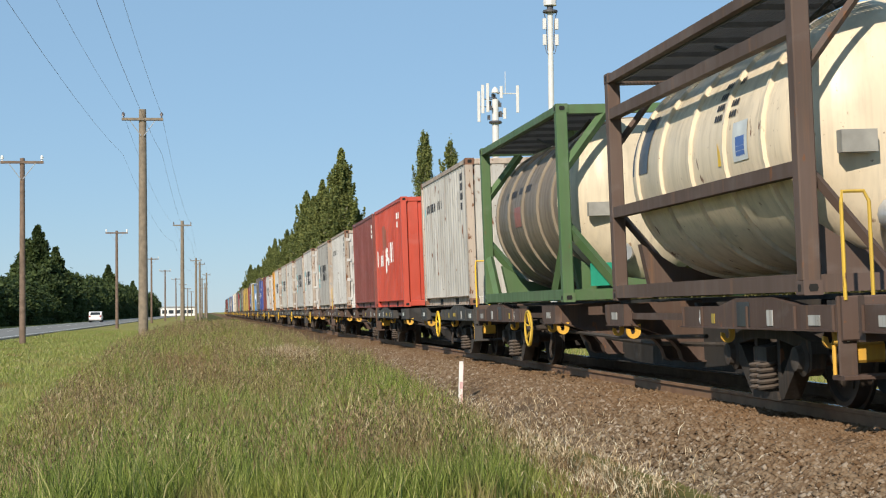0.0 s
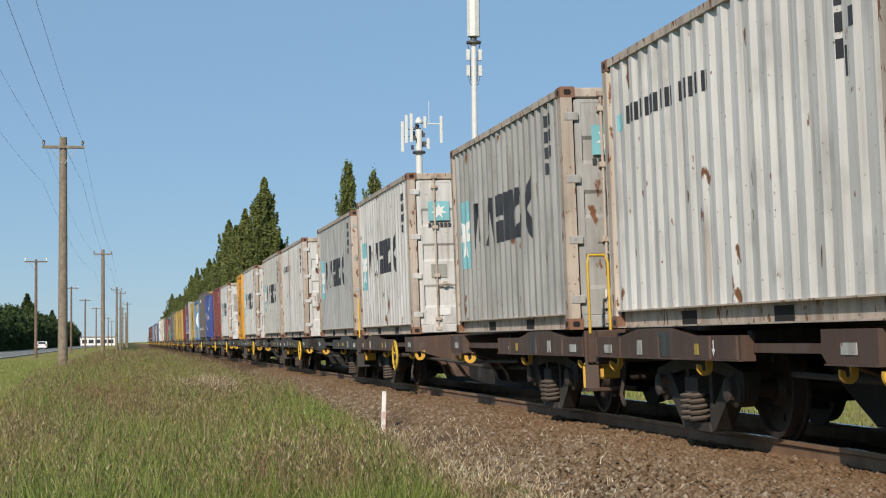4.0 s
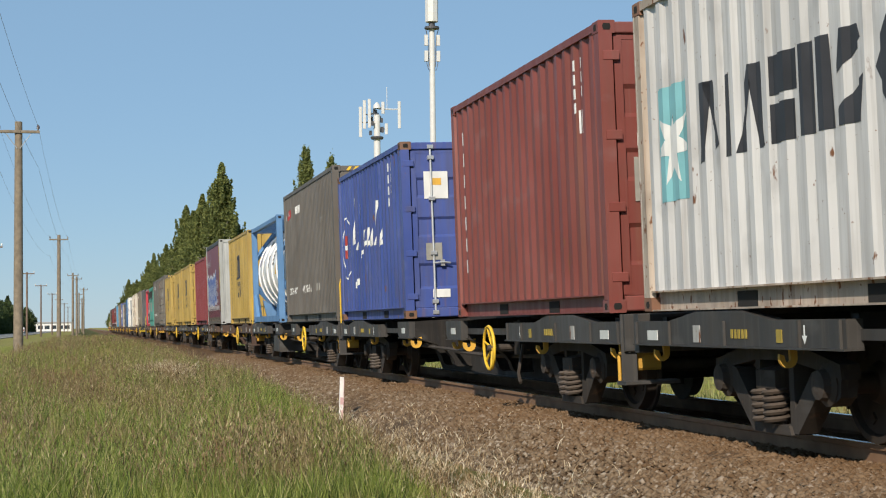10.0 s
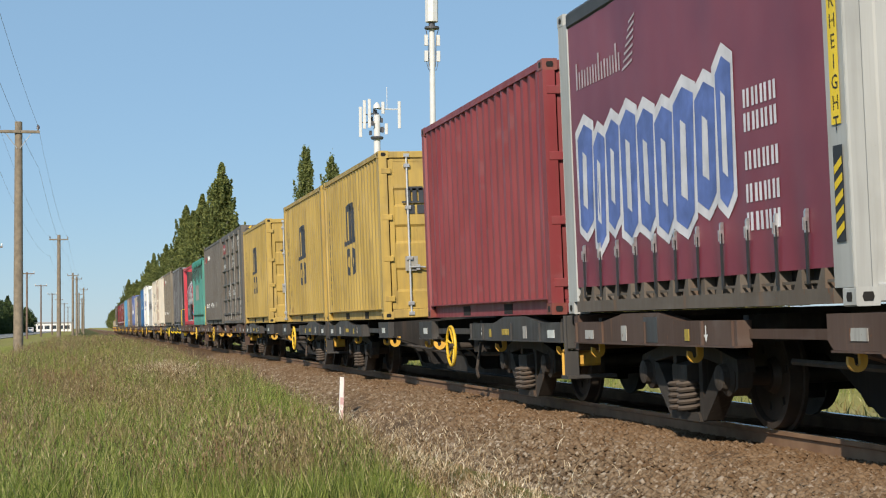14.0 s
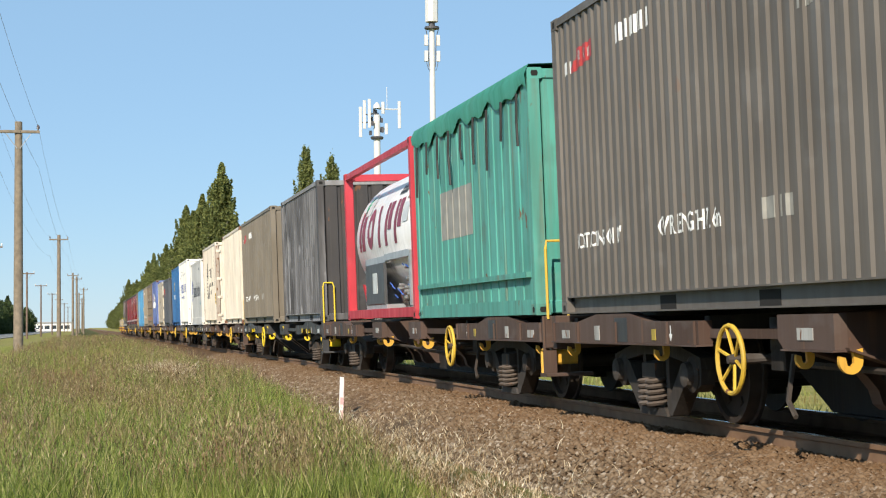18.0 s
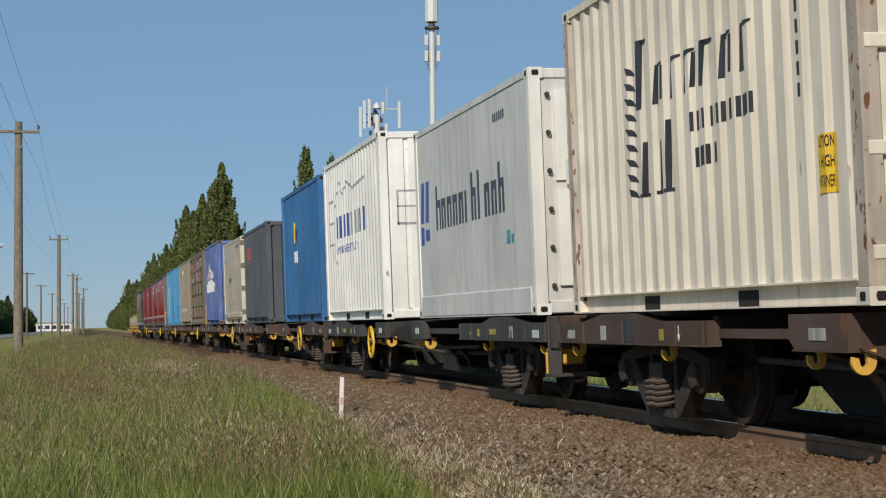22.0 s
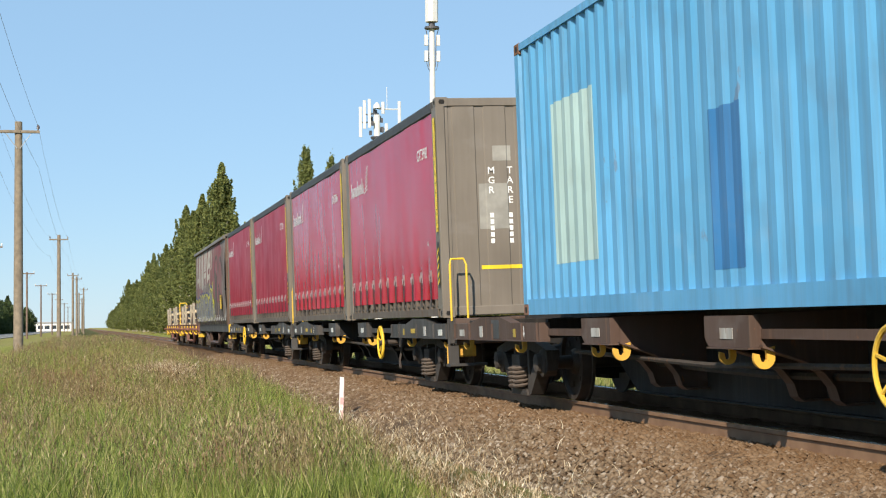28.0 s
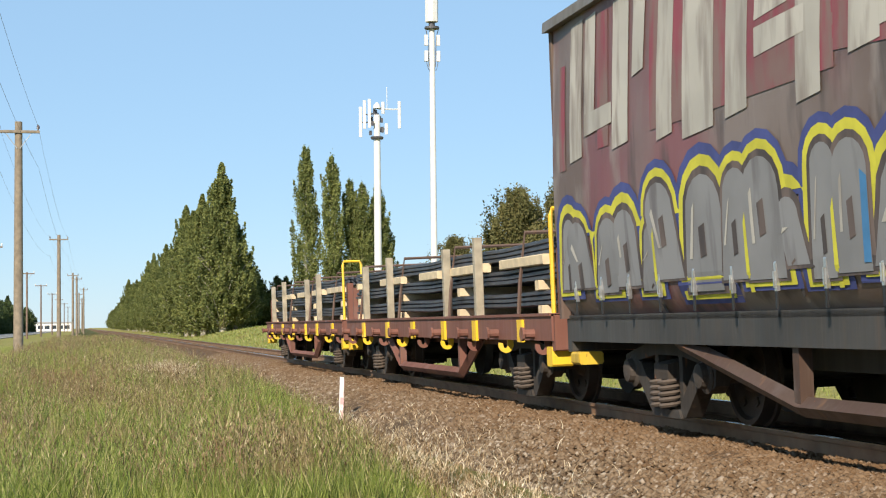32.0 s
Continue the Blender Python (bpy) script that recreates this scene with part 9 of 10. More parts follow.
    lever = Mesh().tube([(0, 0, 0), (-0.02, 0.05, 0.03), (-0.02, 0.13, 0.05)], 0.011, 5).data("valve_lever", plain("blue_lever_paint", (0.05, 0.12, 0.42), 0.4))
    for i in range(16):
        y, z = 0.82 + 0.11 * i + rnd.uniform(-0.03, 0.03), rnd.uniform(0.32, 0.80)
        part("valve", knob, None, c, "bright metal valve" if i == 0 else "", at=(-1.0 + rnd.uniform(-0.04, 0.12), y, z))
        if i % 2:
            part("valve_lever", lever, None, c, "blue valve lever" if i == 1 else "", at=(-1.07, y, z))
        part("pipe", Mesh().tube([(-0.96, y, z), (-0.90, y + 0.05, z - 0.12), (-0.88, y + 0.15, 0.26)], 0.014, 6), CHROME if i % 3 else WALNUT, c, smooth=True)
    # 28: dark, smeared
    charcoal = paint("charcoal_paint", (0.068, 0.068, 0.070), 0.12, 0.3, 0.6)
    s = Shade("smeared_dark_paint", 0.6)
    sm = s.noise(1.1, 6, (1, 1, 0.30))
    worn = s.mix(s.ramp(sm, 0.40, 0.68, 0.0, 0.9), (0.060, 0.055, 0.055), (0.26, 0.255, 0.26))
    worn = s.mix(s.ramp(s.noise(5.0, 7, (2.0, 2.0, 0.12)), 0.44, 0.66, 0.0, 0.75), worn, (0.055, 0.052, 0.052))
    worn = s.mix(s.ramp(s.noise(3.2, 7, (1.4, 1.4, 0.2)), 0.58, 0.70, 0.0, 0.7), worn, (0.42, 0.42, 0.43))
    worn = s.mix(s.ramp(s.noise(15.0, 6, (1.8, 1.8, 0.05)), 0.50, 0.66, 0.0, 0.6), worn, (0.045, 0.042, 0.042))
    s.colour(s.mix(s.ramp(s.noise(2.4, 9, (1.0, 1.0, 0.6)), 0.60, 0.68, 0.0, 0.55), worn, (0.36, 0.36, 0.37)))
    chalk = paint("chalky_rail", (0.26, 0.26, 0.27), 0.2, 0.7, 0.6)
    c, side, front = box_container(241.13, s.m, "dark grey container with chalky white smears", 6.058, 2.80, front="blank", casts=charcoal, end_kind="groove", rails=chalk)
    front.parent.data.materials[0] = paint("sooty_brown_end", (0.036, 0.033, 0.034), 0.35, 0.4, 0.6)
    ghost = plain("ghost_grey_ink", (0.17, 0.17, 0.175), 0.6, vary=0.3, scale=3)
    side.bars(3.6, 1.55, 4, 0.34, 0.42, 0.10, ghost, "faded grey lettering bars")
    side.bars(3.4, 1.15, 10, 0.13, 0.16, 0.06, ghost, slot=False)
    front.mark([rect(0.95, 1.12, 1.55, 1.70)], YELLOW, "label_panel", "", 0.004)
    kiwi_box(249.44, taupe2, "long brown-grey container with white stencilled warnings")
    # 30, 31: cream
    cream = paint("cream_paint", (0.76, 0.675, 0.555), 0.2, 0.3)
    c, side, front = box_container(257.77, cream, "cream shipping container with plain side", 6.058, 2.896, door_ribs=False)
    side.mark([rect(5.35, 5.44, 1.9, 2.15)], YELLOW, "label_panel")
    front.mark([rect(0.42, 0.72, 2.35, 2.65)], LEMON, "label_panel", "yellow notice on the door", 0.006)
    front.mark([rect(0.42, 0.72, 2.32, 2.35)], REDPAINT, "label_panel", "", 0.006)
    front.mark([rect(0.42, 0.72, 0.55, 0.95)], GREYTAPE, "data_plate", "", 0.006)
    c, side, front = box_container(267.04, cream, "cream shipping container with dark lettering on its side", 6.058, 2.896, rust_posts=True, door_ribs=False, casts=cream)
    for i, (u, tall, wide) in enumerate(((1.98, 0.58, 0.10), (2.36, 0.32, 0.08), (2.72, 0.32, 0.06), (3.02, 0.32, 0.10), (3.42, 0.34, 0.08), (3.80, 0.32, 0.07), (4.14, 0.34, 0.09))):
        top = 1.70 + tall
        strokes = [[(u, 1.70), (u + wide, 1.70), (u + wide + 0.04, top), (u + 0.04, top)], [(u + wide + 0.02, top - 0.05), (u + 0.26, top - 0.02), (u + 0.27, top), (u + wide, top)]]
        if i % 2:
            strokes.append([(u + 0.20, 1.72), (u + 0.25, 1.72), (u + 0.28, top - 0.03), (u + 0.23, top - 0.03)])
        side.mark(strokes, ink, "logo_stroke", "thin dark lettering stroke" if i == 0 else "")
    for u, tall in ((2.05, 0.44), (2.42, 0.42), (2.62, 0.56)):
        side.mark([[(u, 0.98), (u + 0.07, 0.98), (u + 0.10, 0.98 + tall), (u + 0.03, 0.98 + tall)], rect(u - 0.05, u + 0.12, 0.96, 0.99)], ink, "logo_stroke")
    for i in range(9):
        z = 2.10 - i * 0.13
        side.mark([[(1.66 + 0.012 * (i - 4) ** 2 * 0.3, z), (1.80, z - 0.02), (1.92, z - 0.10), (1.76, z - 0.07)]], ink, "logo_leaf", "dark leaf sprig" if i == 0 else "")
    side.bars(3.20, 1.38, 7, 0.12, 0.15, 0.06, ink, "thin dark lettering bars")
    side.bars(3.25, 1.10, 3, 0.12, 0.15, 0.06, ink)
    side.bars(5.15, 2.5, 9, 0.05, 0.09, 0.05, ink, "", True, slot=False)
    caution_plate(side, 5.36, 0.72, ["CAUTION", "9'6 HIGH", "CONTAINER"], 0.27, 0.38)
    caution_plate(front, 0.75, 1.62, ["CAUTION", "9'6 HIGH", "CONTAINER"], 0.55, 0.42)
    front.mark([rect(0.60, 1.45, 1.42, 1.47)], LEMON, "label_panel", "", 0.006)
    front.mark([rect(0.90, 1.05, 1.18, 1.34)], BLUELABEL, "label_panel", "", 0.006)
    front.mark([rect(0.90, 1.12, 0.30, 0.55)], GREYTAPE, "data_plate", "", 0.006)
    # 32: reefer
    refg = paint("reefer_grey_paint", (0.66, 0.64, 0.605), 0.03, 0.3)
    refw = paint("reefer_white_paint", (0.76, 0.74, 0.68), 0.08, 0.2)
    c, side, front = reefer(274.42, refg, "grey insulated container with white cooling unit end", refw)
    side.mark([[(0.25, 1.3), (0.45, 1.3), (0.55, 1.85), (0.35, 1.85)], [(0.55, 1.3), (0.75, 1.3), (0.85, 1.85), (0.65, 1.85)], [(0.25, 1.0), (0.45, 1.0), (0.45, 1.25), (0.25, 1.25)], [(0.55, 1.05), (0.8, 1.05), (0.8, 1.2), (0.55, 1.2)]], plain("deep_blue_ink", (0.07, 0.105, 0.42), 0.5), "logo_shape", "deep blue logo shape")
    slate = plain("slate_ink", (0.06, 0.065, 0.09), 0.5)
    for i, w_ in enumerate((0.26, 0.22, 0.22, 0.22, 0.22, 0.12, 0.22, 0.10, 0.22, 0.22, 0.22)):
        u = 1.25 + i * 0.335
        z1 = 1.74 if i in (0, 6, 7, 10) else 1.55
        side.mark([rect(u, u + 0.10, 1.16, z1)] + ([rect(u + w_ - 0.06, u + w_ + 0.03, 1.16, 1.55), rect(u + 0.10, u + w_ - 0.06, 1.45, 1.55)] if w_ > 0.15 else []), slate, "logo_stroke", "slate lettering" if i == 0 else "")
    side.bars(4.45, 2.2, 6, 0.06, 0.10, 0.03, slate, slot=False)
    side.mark([rect(4.9, 5.05, 0.80, 0.95), rect(5.1, 5.2, 0.8, 0.9)], plain("teal_label", (0.05, 0.35, 0.42), 0.5), "label_panel")
    # 33: white
    snow = paint("white_container_paint", (0.83, 0.81, 0.76), 0.3, 0.2)
    c, side, front = box_container(283.26, snow, "white shipping container with blue and grey lettering", 6.058, 2.96, front="blank", casts=snow, end_kind="groove")
    bi, gi = plain("blue_ink", (0.05, 0.10, 0.36), 0.5), plain("grey_ink", (0.33, 0.34, 0.36), 0.5)
    for wall, k, u0, z0 in ((side, 1.0, 1.25, 1.50), (front, 0.60, 0.72, 1.58)):
        for i in range(10):
            wall.mark([rect(u0 + i * 0.34 * k, u0 + (i * 0.34 + 0.10) * k, z0, z0 + 0.40 * k), rect(u0 + (i * 0.34 + 0.17) * k, u0 + (i * 0.34 + 0.25) * k, z0, z0 + 0.40 * k)], bi if i < 5 or i > 7 else gi, "logo_stroke", "blue and grey lettering" if i == 0 else "")
        wall.text("TRANSFORMING THE FREIGHT INDUSTRY", u0, z0 - 0.28 * k, 0.20 * k, bi, 0.004, 0.62 if k == 1.0 else 0.40)
        ridge = [(u0 - 0.1, z0 + 0.55 * k), (u0 + 0.5 * k, z0 + 1.0 * k), (u0 + 0.9 * k, z0 + 0.72 * k), (u0 + 1.3 * k, z0 + 0.95 * k), (u0 + 2.0 * k, z0 + 0.78 * k), (u0 + 3.2 * k, z0 + 0.86 * k)]
        wall.mark([[a, b, (b[0], b[1] + 0.05), (a[0], a[1] + 0.05)] for a, b in zip(ridge, ridge[1:])], gi, "logo_ridge", "grey ridge line")
        wall.mark([rect(u0 - 0.75 * k, u0 - 0.70 * k, z0 - 0.1, z0 + 0.7 * k), rect(u0 - 0.75 * k, u0 - 0.15 * k, z0 + 0.7 * k, z0 + 0.75 * k), rect(u0 - 0.75 * k, u0 - 0.2 * k, z0 + 0.3 * k, z0 + 0.34 * k), rect(u0 - 0.75 * k, u0 - 0.2 * k, z0 - 0.1, z0 - 0.06)], gi, "logo_truck", "grey outline drawing")
    side.mark([rect(5.3, 5.42, 2.05, 2.3)], YELLOW, "label_panel")
    # 34: blue
    azure = paint("azure_paint", (0.018, 0.135, 0.345), 0.12, 0.45)
    c, side, front = box_container(290.11, azure, "bright blue shipping container with small yellow logo", 6.058, 2.896, front="blank", casts=azure)
    side.mark([[(2.0, 1.75), (2.25, 1.7), (2.35, 2.15), (2.05, 2.2)]], YELLOW, "logo_shape", "yellow and black logo shape")
    side.mark([[(2.12, 1.55), (2.35, 1.7), (2.40, 2.0), (2.25, 2.1)]], BLACK, "logo_shape", "", 0.005)
    side.mark([rect(1.95, 2.45, 1.30, 1.55)], star_w, "logo_shape", "", 0.006)
    side.bars(2.0, 1.35, 4, 0.07, 0.15, 0.03, bi, slot=False)
    side.mark([rect(4.2, 4.26, 2.0, 2.7)], YELLOW, "label_panel")
    # 35: dark grey
    slatep = paint("slate_grey_paint", (0.075, 0.082, 0.095), 0.08, 0.25)
    c, side, front = box_container(299.66, slatep, "dark slate-grey shipping container with orange-red lettering", 5.86, front="blank", casts=slatep, end_kind="deep")
    flat_ruby = plain("dull_red_ink", (0.30, 0.03, 0.06), 0.5)
    orr = plain("orange_red_ink", (0.55, 0.07, 0.03), 0.5)
    for u, top in ((0.62, 2.06), (0.86, 2.06)):
        side.mark([rect(u, u + 0.06, 1.80, top), rect(u - 0.07, u + 0.14, top - 0.05, top)], orr, "logo_stroke", "orange-red lettering stroke")
    for i in range(3):
        for k in range(3 + (i == 1)):
            u, z = 1.02 + i * 0.17, 1.78 + k * 0.115
            side.mark([rect(u, u + 0.15, z, z + 0.095)], orr, "logo_brick", "orange-red brick of a logo" if i + k == 0 else "")
    side.mark([rect(1.24, 1.31, 2.25, 2.40)], orr, "logo_brick")
    side.bars(0.62, 1.64, 5, 0.10, 0.10, 0.05, orr, slot=True)
    side.mark([rect(5.18, 5.20, z, z + 0.09) for z in (1.30, 1.52, 1.74, 2.10, 2.20, 2.32)] + [rect(5.04, 5.055, 0.92 + k * 0.17, 1.03 + k * 0.17) for k in range(9)], flat_ruby, "lettering", "thin red lettering")
    front.mark([[(1.00, 0.16), (1.28, 0.16), (1.22, 0.52), (1.08, 0.58)]], paint("rusty_slate", (0.115, 0.085, 0.075), 0.5, 0.3), "rust_stain", "rust stain at the foot of the end wall", 0.002)
    side.mark([rect(5.45, 5.52, 1.85, 2.05)], orr, "label_panel")
    # 36: insulated cream with strapped doors
    ecru = paint("ecru_paint", (0.61, 0.51, 0.395), 0.15, 0.34)
    ecru2 = paint("pale_ecru_paint", (0.64, 0.58, 0.45), 0.35, 0.4)
    c, side, front = reefer(306.66, ecru, "beige insulated container with strap-hinged doors", ecru2, unit=False)
    seam = plain("rusty_seam", (0.17, 0.105, 0.065), 0.7, vary=0.4)
    for k in range(13):
        u = 0.34 + k * 0.448
        side.mark([rect(u, u + 0.011, 0.36, 2.50)], seam, "panel_seam", "rust-stained panel seam" if k == 0 else "", 0.003)
    part("bottom_ledge", Mesh().block(-HALF - 0.014, -HALF + 0.03, 0.14, 5.92, 0.19, 0.34, 0.012), ecru, c, "raised beige ledge along the foot")
    # the name is drawn as thin plain strokes
    for k, (u, w_, h_) in enumerate(((1.74, 0.030, 0.22), (1.80, 0.022, 0.10), (1.92, 0.026, 0.14), (2.00, 0.024, 0.12), (2.06, 0.026, 0.14), (2.17, 0.028, 0.16), (2.30, 0.034, 0.22), (2.40, 0.028, 0.12), (2.54, 0.026, 0.13), (2.62, 0.024, 0.13), (2.72, 0.028, 0.15), (2.82, 0.030, 0.22))):
        strokes = [[(u, 1.30), (u + w_, 1.30), (u + w_ + 0.02, 1.30 + h_), (u + 0.02, 1.30 + h_)]]
        if k % 2 == 0:
            strokes.append([(u + 0.02, 1.38), (u + 0.10, 1.30 + h_ - 0.02), (u + 0.12, 1.30 + h_ - 0.02), (u + 0.05, 1.37)])
        side.mark(strokes, line_ink, "logo_stroke", "thin dark lettering stroke" if k == 0 else "", 0.006)
    side.mark([[(3.06, 1.34), (3.10, 1.34), (3.24, 1.60), (3.21, 1.62)]], line_ink, "logo_wing", "", 0.006)
    stain = paint("brown_stain", (0.36, 0.28, 0.20), 0.4, 0.5)
    for u, z, w_, h_ in ((3.42, 0.42, 0.10, 0.36), (3.30, 0.62, 0.06, 0.12), (5.02, 1.95, 0.05, 0.22), (5.30, 1.55, 0.10, 0.03), (5.12, 1.20, 0.06, 0.10), (4.62, 1.42, 0.08, 0.14)):
        side.mark([[(u, z), (u + w_, z + 0.03), (u + w_ * 0.8, z + h_), (u + 0.02, z + h_ * 0.9)]], stain, "scuff", "brown scuff mark", 0.004)
    side.mark([rect(0.3, 1.35, 2.05, 2.38)], plain("pale_blue_label", (0.42, 0.52, 0.55), 0.5), "logo_panel", "faded pale blue logo panel")
    side.mark([rect(0.3, 1.35, 1.97, 2.04)], plain("dull_green_label", (0.22, 0.36, 0.24), 0.5), "logo_panel")
    side.bars(4.35, 2.30, 10, 0.055, 0.10, 0.045, line_ink, slot=True)
    side.bars(4.6, 2.12, 3, 0.055, 0.10, 0.045, line_ink, slot=True)
    HINGE = paint("brown_grey_hinge", (0.20, 0.165, 0.12), 0.5, 0.4)
    for s_ in (-1, 1):
        for z in (0.35, 1.05, 1.72, 2.40):
            part("strap_hinge", Mesh().box(min(s_ * HALF, s_ * (HALF - 0.30)), max(s_ * HALF, s_ * (HALF - 0.30)), -0.02, 0.03, z - 0.07, z + 0.07), HINGE, c, "heavy steel strap hinge")
    for xx in (-0.35, 0.35):
        part("locking_rod", Mesh().tube([(xx, 0.0, 0.1), (xx, 0.0, 2.5)], 0.018, 8), GALV, c, smooth=True)
        part("door_handle", Mesh().tube([(xx, -0.02, 0.85), (xx - 0.25, -0.02, 0.85)], 0.015, 6), BOGIE, c)
    front.bars(0.75, 1.72, 8, 0.07, 0.10, 0.03, line_ink, slot=False)
    front.mark([rect(0.80, 1.5, 2.15, 2.38)], REFLECT, "logo_panel", "", 0.006)
    part("data_plate", Mesh().box(-0.55, -0.25, 0.005, 0.018, 1.1, 1.4), GREYTAPE, c)
    # 37: blue with ship
    cob = paint("cobalt_paint", (0.100, 0.155, 0.385), 0.55, 0.6, fade=0.35)
    c, side, front = box_container(315.09, cob, "cobalt blue shipping container with white ship and red hazard diamonds", 6.058, 2.896, front="blank", casts=CASTING, end_kind="wide")
    side.mark([[(0.55, 1.18), (3.95, 1.18), (4.25, 1.50), (0.45, 1.50)], [(0.9, 1.5), (3.6, 1.5), (3.4, 1.62), (1.1, 1.62)]], white_ink, "ship_hull", "white ship shape")
    for i in range(7):
        u = 0.9 + i * 0.40
        side.mark([[(u, 1.68), (u + 0.26, 1.68), (u + 0.10, 2.25 + 0.08 * math.sin(i))]], white_ink, "ship_sail")
        if i < 2:
            side.mark([[(u + 0.02, 1.72), (u + 0.2, 1.72), (u + 0.08, 2.0)]], REDPAINT, "ship_sail", "", 0.006)
    dm = lambda u, z, r_: [[(u - r_, z), (u, z - r_), (u + r_, z), (u, z + r_)]]
    flat_red = plain("placard_red", (0.52, 0.03, 0.04), 0.5)
    for u, z, inner in ((1.65, 1.93, flat_red), (1.95, 1.73, flat_red), (2.22, 1.95, None), (2.52, 1.74, BLACK), (3.08, 1.72, None), (3.38, 1.82, None)):
        side.mark(dm(u, z, 0.20), star_w, "hazard_diamond", "white-rimmed hazard placard", 0.007)
        if inner:
            side.mark(dm(u, z, 0.17) if inner is flat_red else [[(u - 0.17, z), (u, z - 0.17), (u + 0.17, z)]], inner, "hazard_diamond", "", 0.010)
        else:
            side.mark([[(u - 0.05, z - 0.02), (u + 0.05, z - 0.02), (u, z + 0.07)], rect(u - 0.06, u + 0.06, z - 0.08, z - 0.06)], BLACK, "hazard_mark", "", 0.010)
    for u0, u1, z0, z1, c_ in ((2.15, 2.55, 0.45, 1.15, (0.17, 0.215, 0.27)), (4.35, 4.75, 0.5, 1.6, (0.17, 0.215, 0.27)), (3.2, 3.7, 0.7, 1.1, (0.075, 0.125, 0.36)), (5.0, 5.5, 0.9, 1.9, (0.08, 0.13, 0.37)), (1.0, 1.3, 0.9, 1.1, (0.07, 0.12, 0.35))):
        side.mark([[(u0, z0), (u1 - 0.1, z0 + 0.06), (u1, z1), (u0 + 0.05, z1 - 0.05)]], paint("worn_blue_patch", c_, 0.4, 0.6, fade=0.3), "repaint_patch", "worn dull blue patch", 0.002)
    for u, z in ((0.62, 1.62), (1.15, 1.30)):
        front.mark(dm(u, z, 0.19), star_w, "hazard_diamond", "red hazard diamond with white rim", 0.004)
        front.mark(dm(u, z, 0.165), plain("hazard_red", (0.52, 0.03, 0.04), 0.5), "hazard_diamond", "", 0.007)
        front.mark([[(u - 0.05, z), (u + 0.05, z), (u + 0.02, z + 0.09)]], star_w, "flame_mark", "", 0.010)
    for u, z in ((1.42, 2.30), (1.42, 2.08)):
        front.mark(dm(u, z, 0.11), star_w, "hazard_diamond", "small torn hazard placard", 0.004)
        front.mark([[(u - 0.09, z), (u + 0.09, z), (u, z + 0.09)]], flat_red, "hazard_diamond", "", 0.007)
    front.mark(dm(1.50, 1.62, 0.20), star_w, "hazard_diamond", "white hazard placard with dark mark", 0.004)
    front.mark([rect(1.45, 1.55, 1.64, 1.74), rect(1.42, 1.60, 1.56, 1.59)], BLACK, "hazard_mark", "", 0.007)
    part("end_beam", Mesh().box(-HALF + 0.14, HALF - 0.14, -0.02, 0.04, 0.75, 0.85), cob, c)
    # 38, 39
    brn = paint("walnut_paint", (0.165, 0.128, 0.088), 0.3, 0.4, 0.65)
    c, side, front = open_side_container(322.32, brn, "brown container with folding ribbed side doors and stencilled warnings", "brown", 7.62)
    front.bars(0.42, 2.40, 11, 0.045, 0.10, 0.045, white_ink, "vertical white number", True, slot=False)
    caution_plate(front, 0.38, 0.72, ["CAUTION", "2.6m HIGH", "2.6m WIDE"], 0.55, 0.45)
    kiwi_box(330.37, tan, "long tan container with white stencilled warnings")
    # 40: long light blue
    sky_p = paint("sky_blue_paint", (0.085, 0.33, 0.58), 0.15, 0.35)
    c, side, front = box_container(338.46, sky_p, "long light blue container with pale repaired patch", 12.19, 2.896, front="blank", casts=CASTING, fork=False, name="long_container")
    side.mark([rect(1.2, 2.6, 0.5, 2.1)], paint("pale_teal_patch", (0.33, 0.48, 0.48), 0.2, 0.3), "repaint_patch", "pale green-blue patch", 0.002)
    dkb = paint("dark_blue_patch", (0.02, 0.15, 0.36), 0.1, 0.3)
    side.mark([rect(5.4, 6.0, 0.3, 1.5), rect(9.4, 10.0, 0.35, 1.0)], dkb, "repaint_patch", "darker blue patch", 0.002)
    side.mark([rect(11.2, 11.45, 1.15, 1.45)], YELLOW, "label_panel", "yellow label")
    # 41 to 44: crimson curtains
    def cloth(name, a, b, lo, hi, spec):
        s_ = Shade(name, lo, spec=spec)
        s_.colour(s_.mix(s_.ramp(s_.noise(0.9, 4, (1, 1, 0.4)), 0.35, 0.68), a, b))
        s_.rough(s_.ramp(s_.noise(1.4, 4), 0.3, 0.7, lo, hi))
        s_.bump(s_.noise(2.2, 3, (1, 1, 0.25)), 0.16, 0.02)
        return s_.m
    cl1 = cloth("crimson_cloth", (0.40, 0.003, 0.022), (0.49, 0.006, 0.034), 0.16, 0.26, 0.17)
    cl2 = cloth("dull_crimson_cloth", (0.30, 0.004, 0.024), (0.38, 0.008, 0.034), 0.32, 0.44, 0.12)
    stone = paint("stone_grey_paint", (0.165, 0.140, 0.112), 0.12, 0.35)
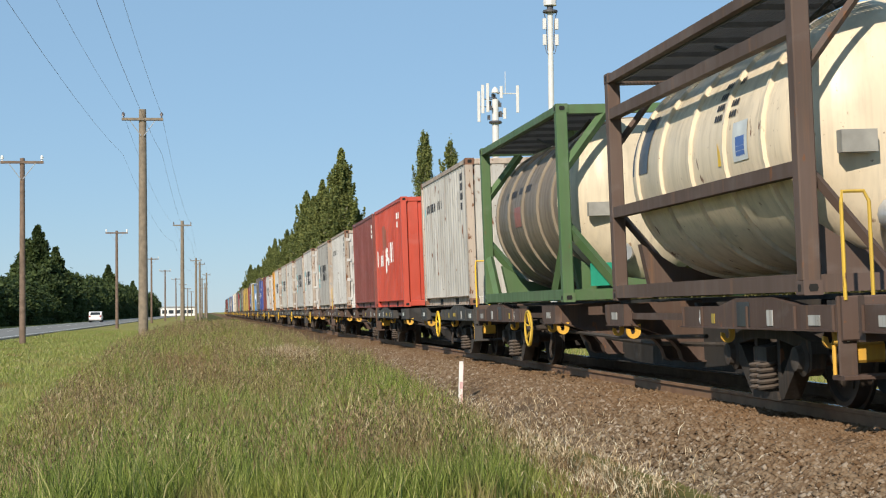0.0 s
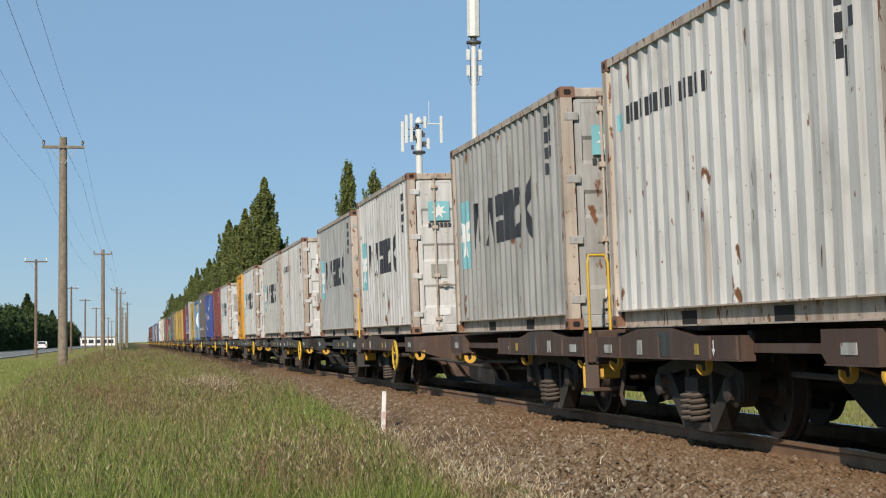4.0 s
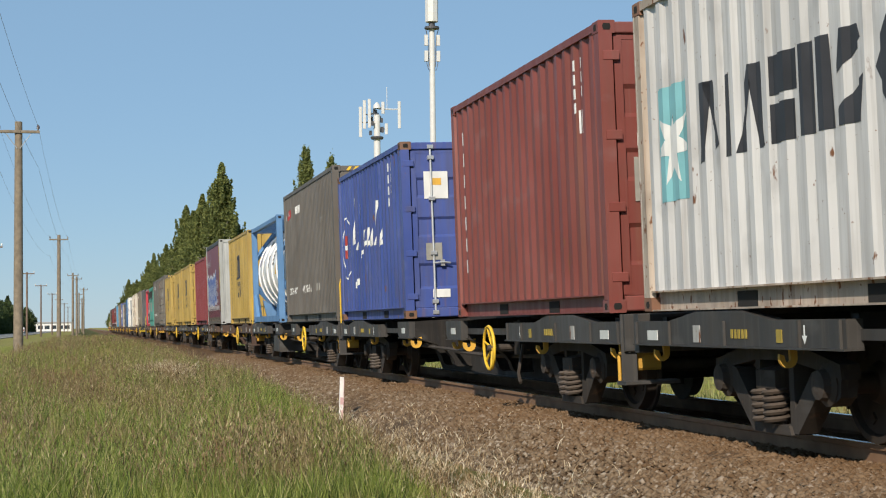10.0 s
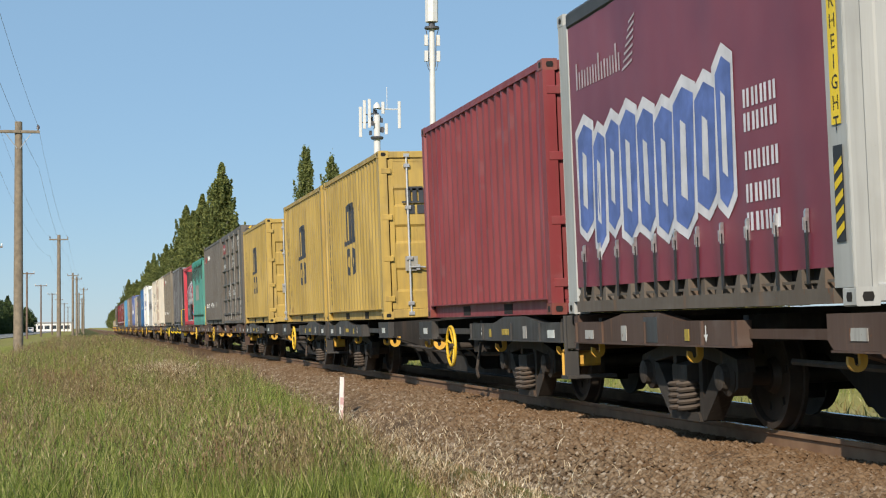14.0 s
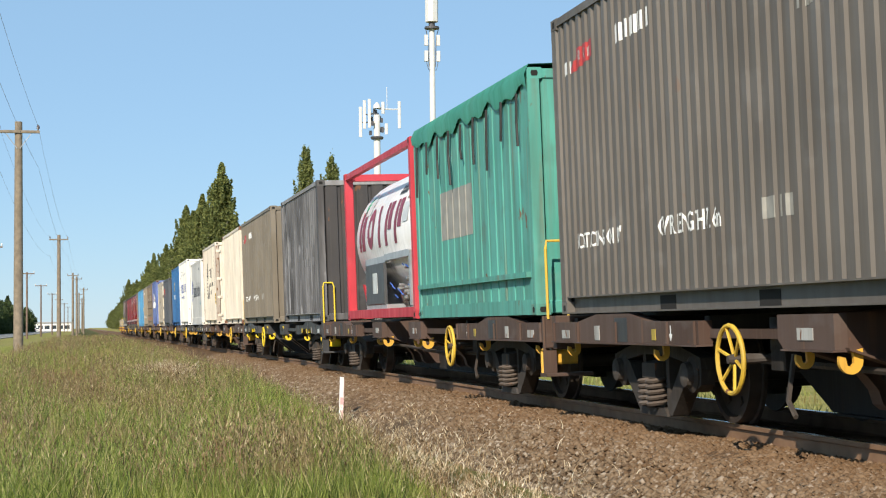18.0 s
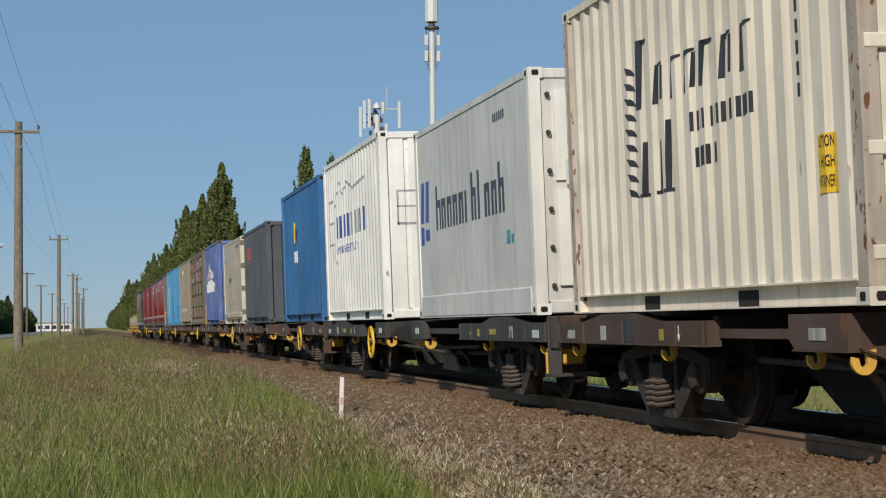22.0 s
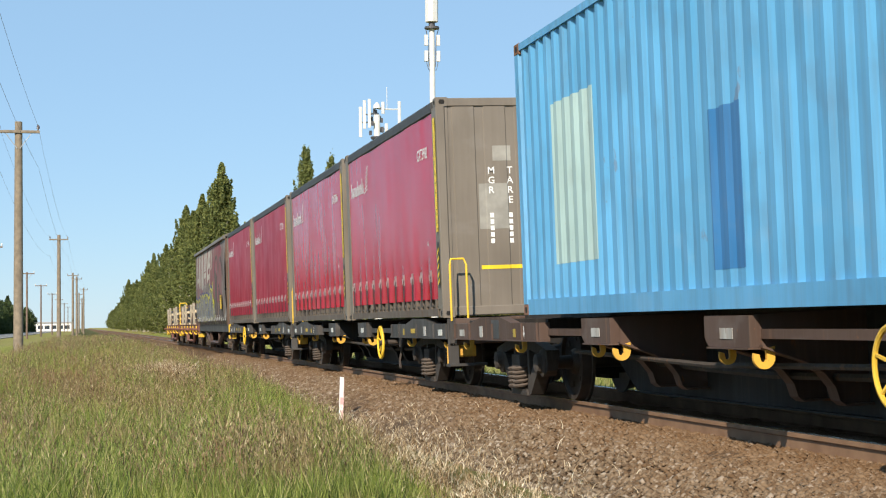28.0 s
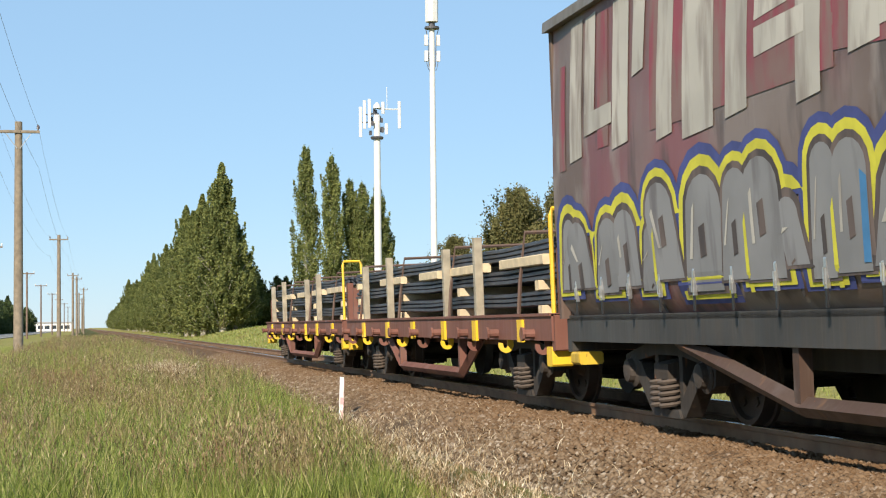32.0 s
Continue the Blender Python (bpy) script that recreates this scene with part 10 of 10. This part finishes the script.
    for i, (q, cl, num) in enumerate(((354.68, cl1, "GXT3982"), (362.68, cl1, "GXT5094"), (370.98, cl2, "GXT724"), (379.12, cl2, "GXT1989"))):
        c, side, front = curtain_container(q, cl, stone, "crimson curtain-sided container with grey steel ends" if cl is cl1 else "dull crimson curtain-sided container with grey steel ends", 7.62, 2.896, 5.0 + i * 3.1, num, white_ink)
        side.mark([[(6.78, 0.98), (6.85, 0.98), (6.81, 1.06)]], white_ink, "sail_mark")
        if i == 0:
            for u, t in ((0.72, "MGR"), (0.98, "TARE"), (1.24, "NET"), (1.80, "CUBE")):
                front.text(t, u, 1.88, 0.13, white_ink, 0.01, 1.0, True)
                front.bars(u - 0.03, 1.30, 5, 0.05, 0.06, 0.025, white_ink, "", True, slot=False)
            front.mark([rect(0.55, 2.2, 0.62, 0.67)], LEMON, "width_stripe", "yellow stripe", 0.005)
            caution_plate(front, 1.36, 0.54, ["CAUTION", "250 WIDE"], 0.44, 0.24)
            front.mark([rect(0.75, 1.0, 2.05, 2.25), rect(1.15, 1.3, 2.0, 2.2), rect(0.55, 0.95, 1.15, 1.75)], GREYTAPE, "repaint_patch", "", 0.002)
    hooded_wagon(386.92, 14.25)
    steel_wagon(401.45, 13.4)
    steel_wagon(415.1, 12.9)

# ---- building ----
build_ground()
build_road()
LEAN = build_track()
build_stones(LEAN)
build_grass()
build_trees()
build_poles()
build_masts()
build_stake()
build_far_building()
CAR = white_car()
build_wagons()
build_loads()


def motions():
    times = [i * 1.0 for i in range(33)]
    for ob, q, z in CARS:
        walk(ob, [(t, train_pose(q, z, t)) for t in times])
    walk(CAR, [(0.0, pose(-15.3, 232, -0.38)), (1.0, pose(-15.3, 251, -0.38)), (2.0, pose(-15.3, 270, -0.38)), (32.0, pose(-15.3, 840, -0.38))])
    # wheelsets at one place in their bogie turn alike and share one set of keys
    turning = {}
    for w in WHEELS:
        place = w.matrix_basis.translation.copy()
        key = round(place.y, 2)
        if key not in turning:
            walk(w, [(k / FPS, Matrix.Translation(place) @ pose(0, 0, 0, math.degrees(travelled(k / FPS) / 0.42), 0, 0)) for k in range(961)])
            turning[key] = w.animation_data
        else:
            w.rotation_mode = "QUATERNION"
            keys = w.animation_data_create()
            keys.action = turning[key].action
            keys.action_slot = turning[key].action_slot


motions()
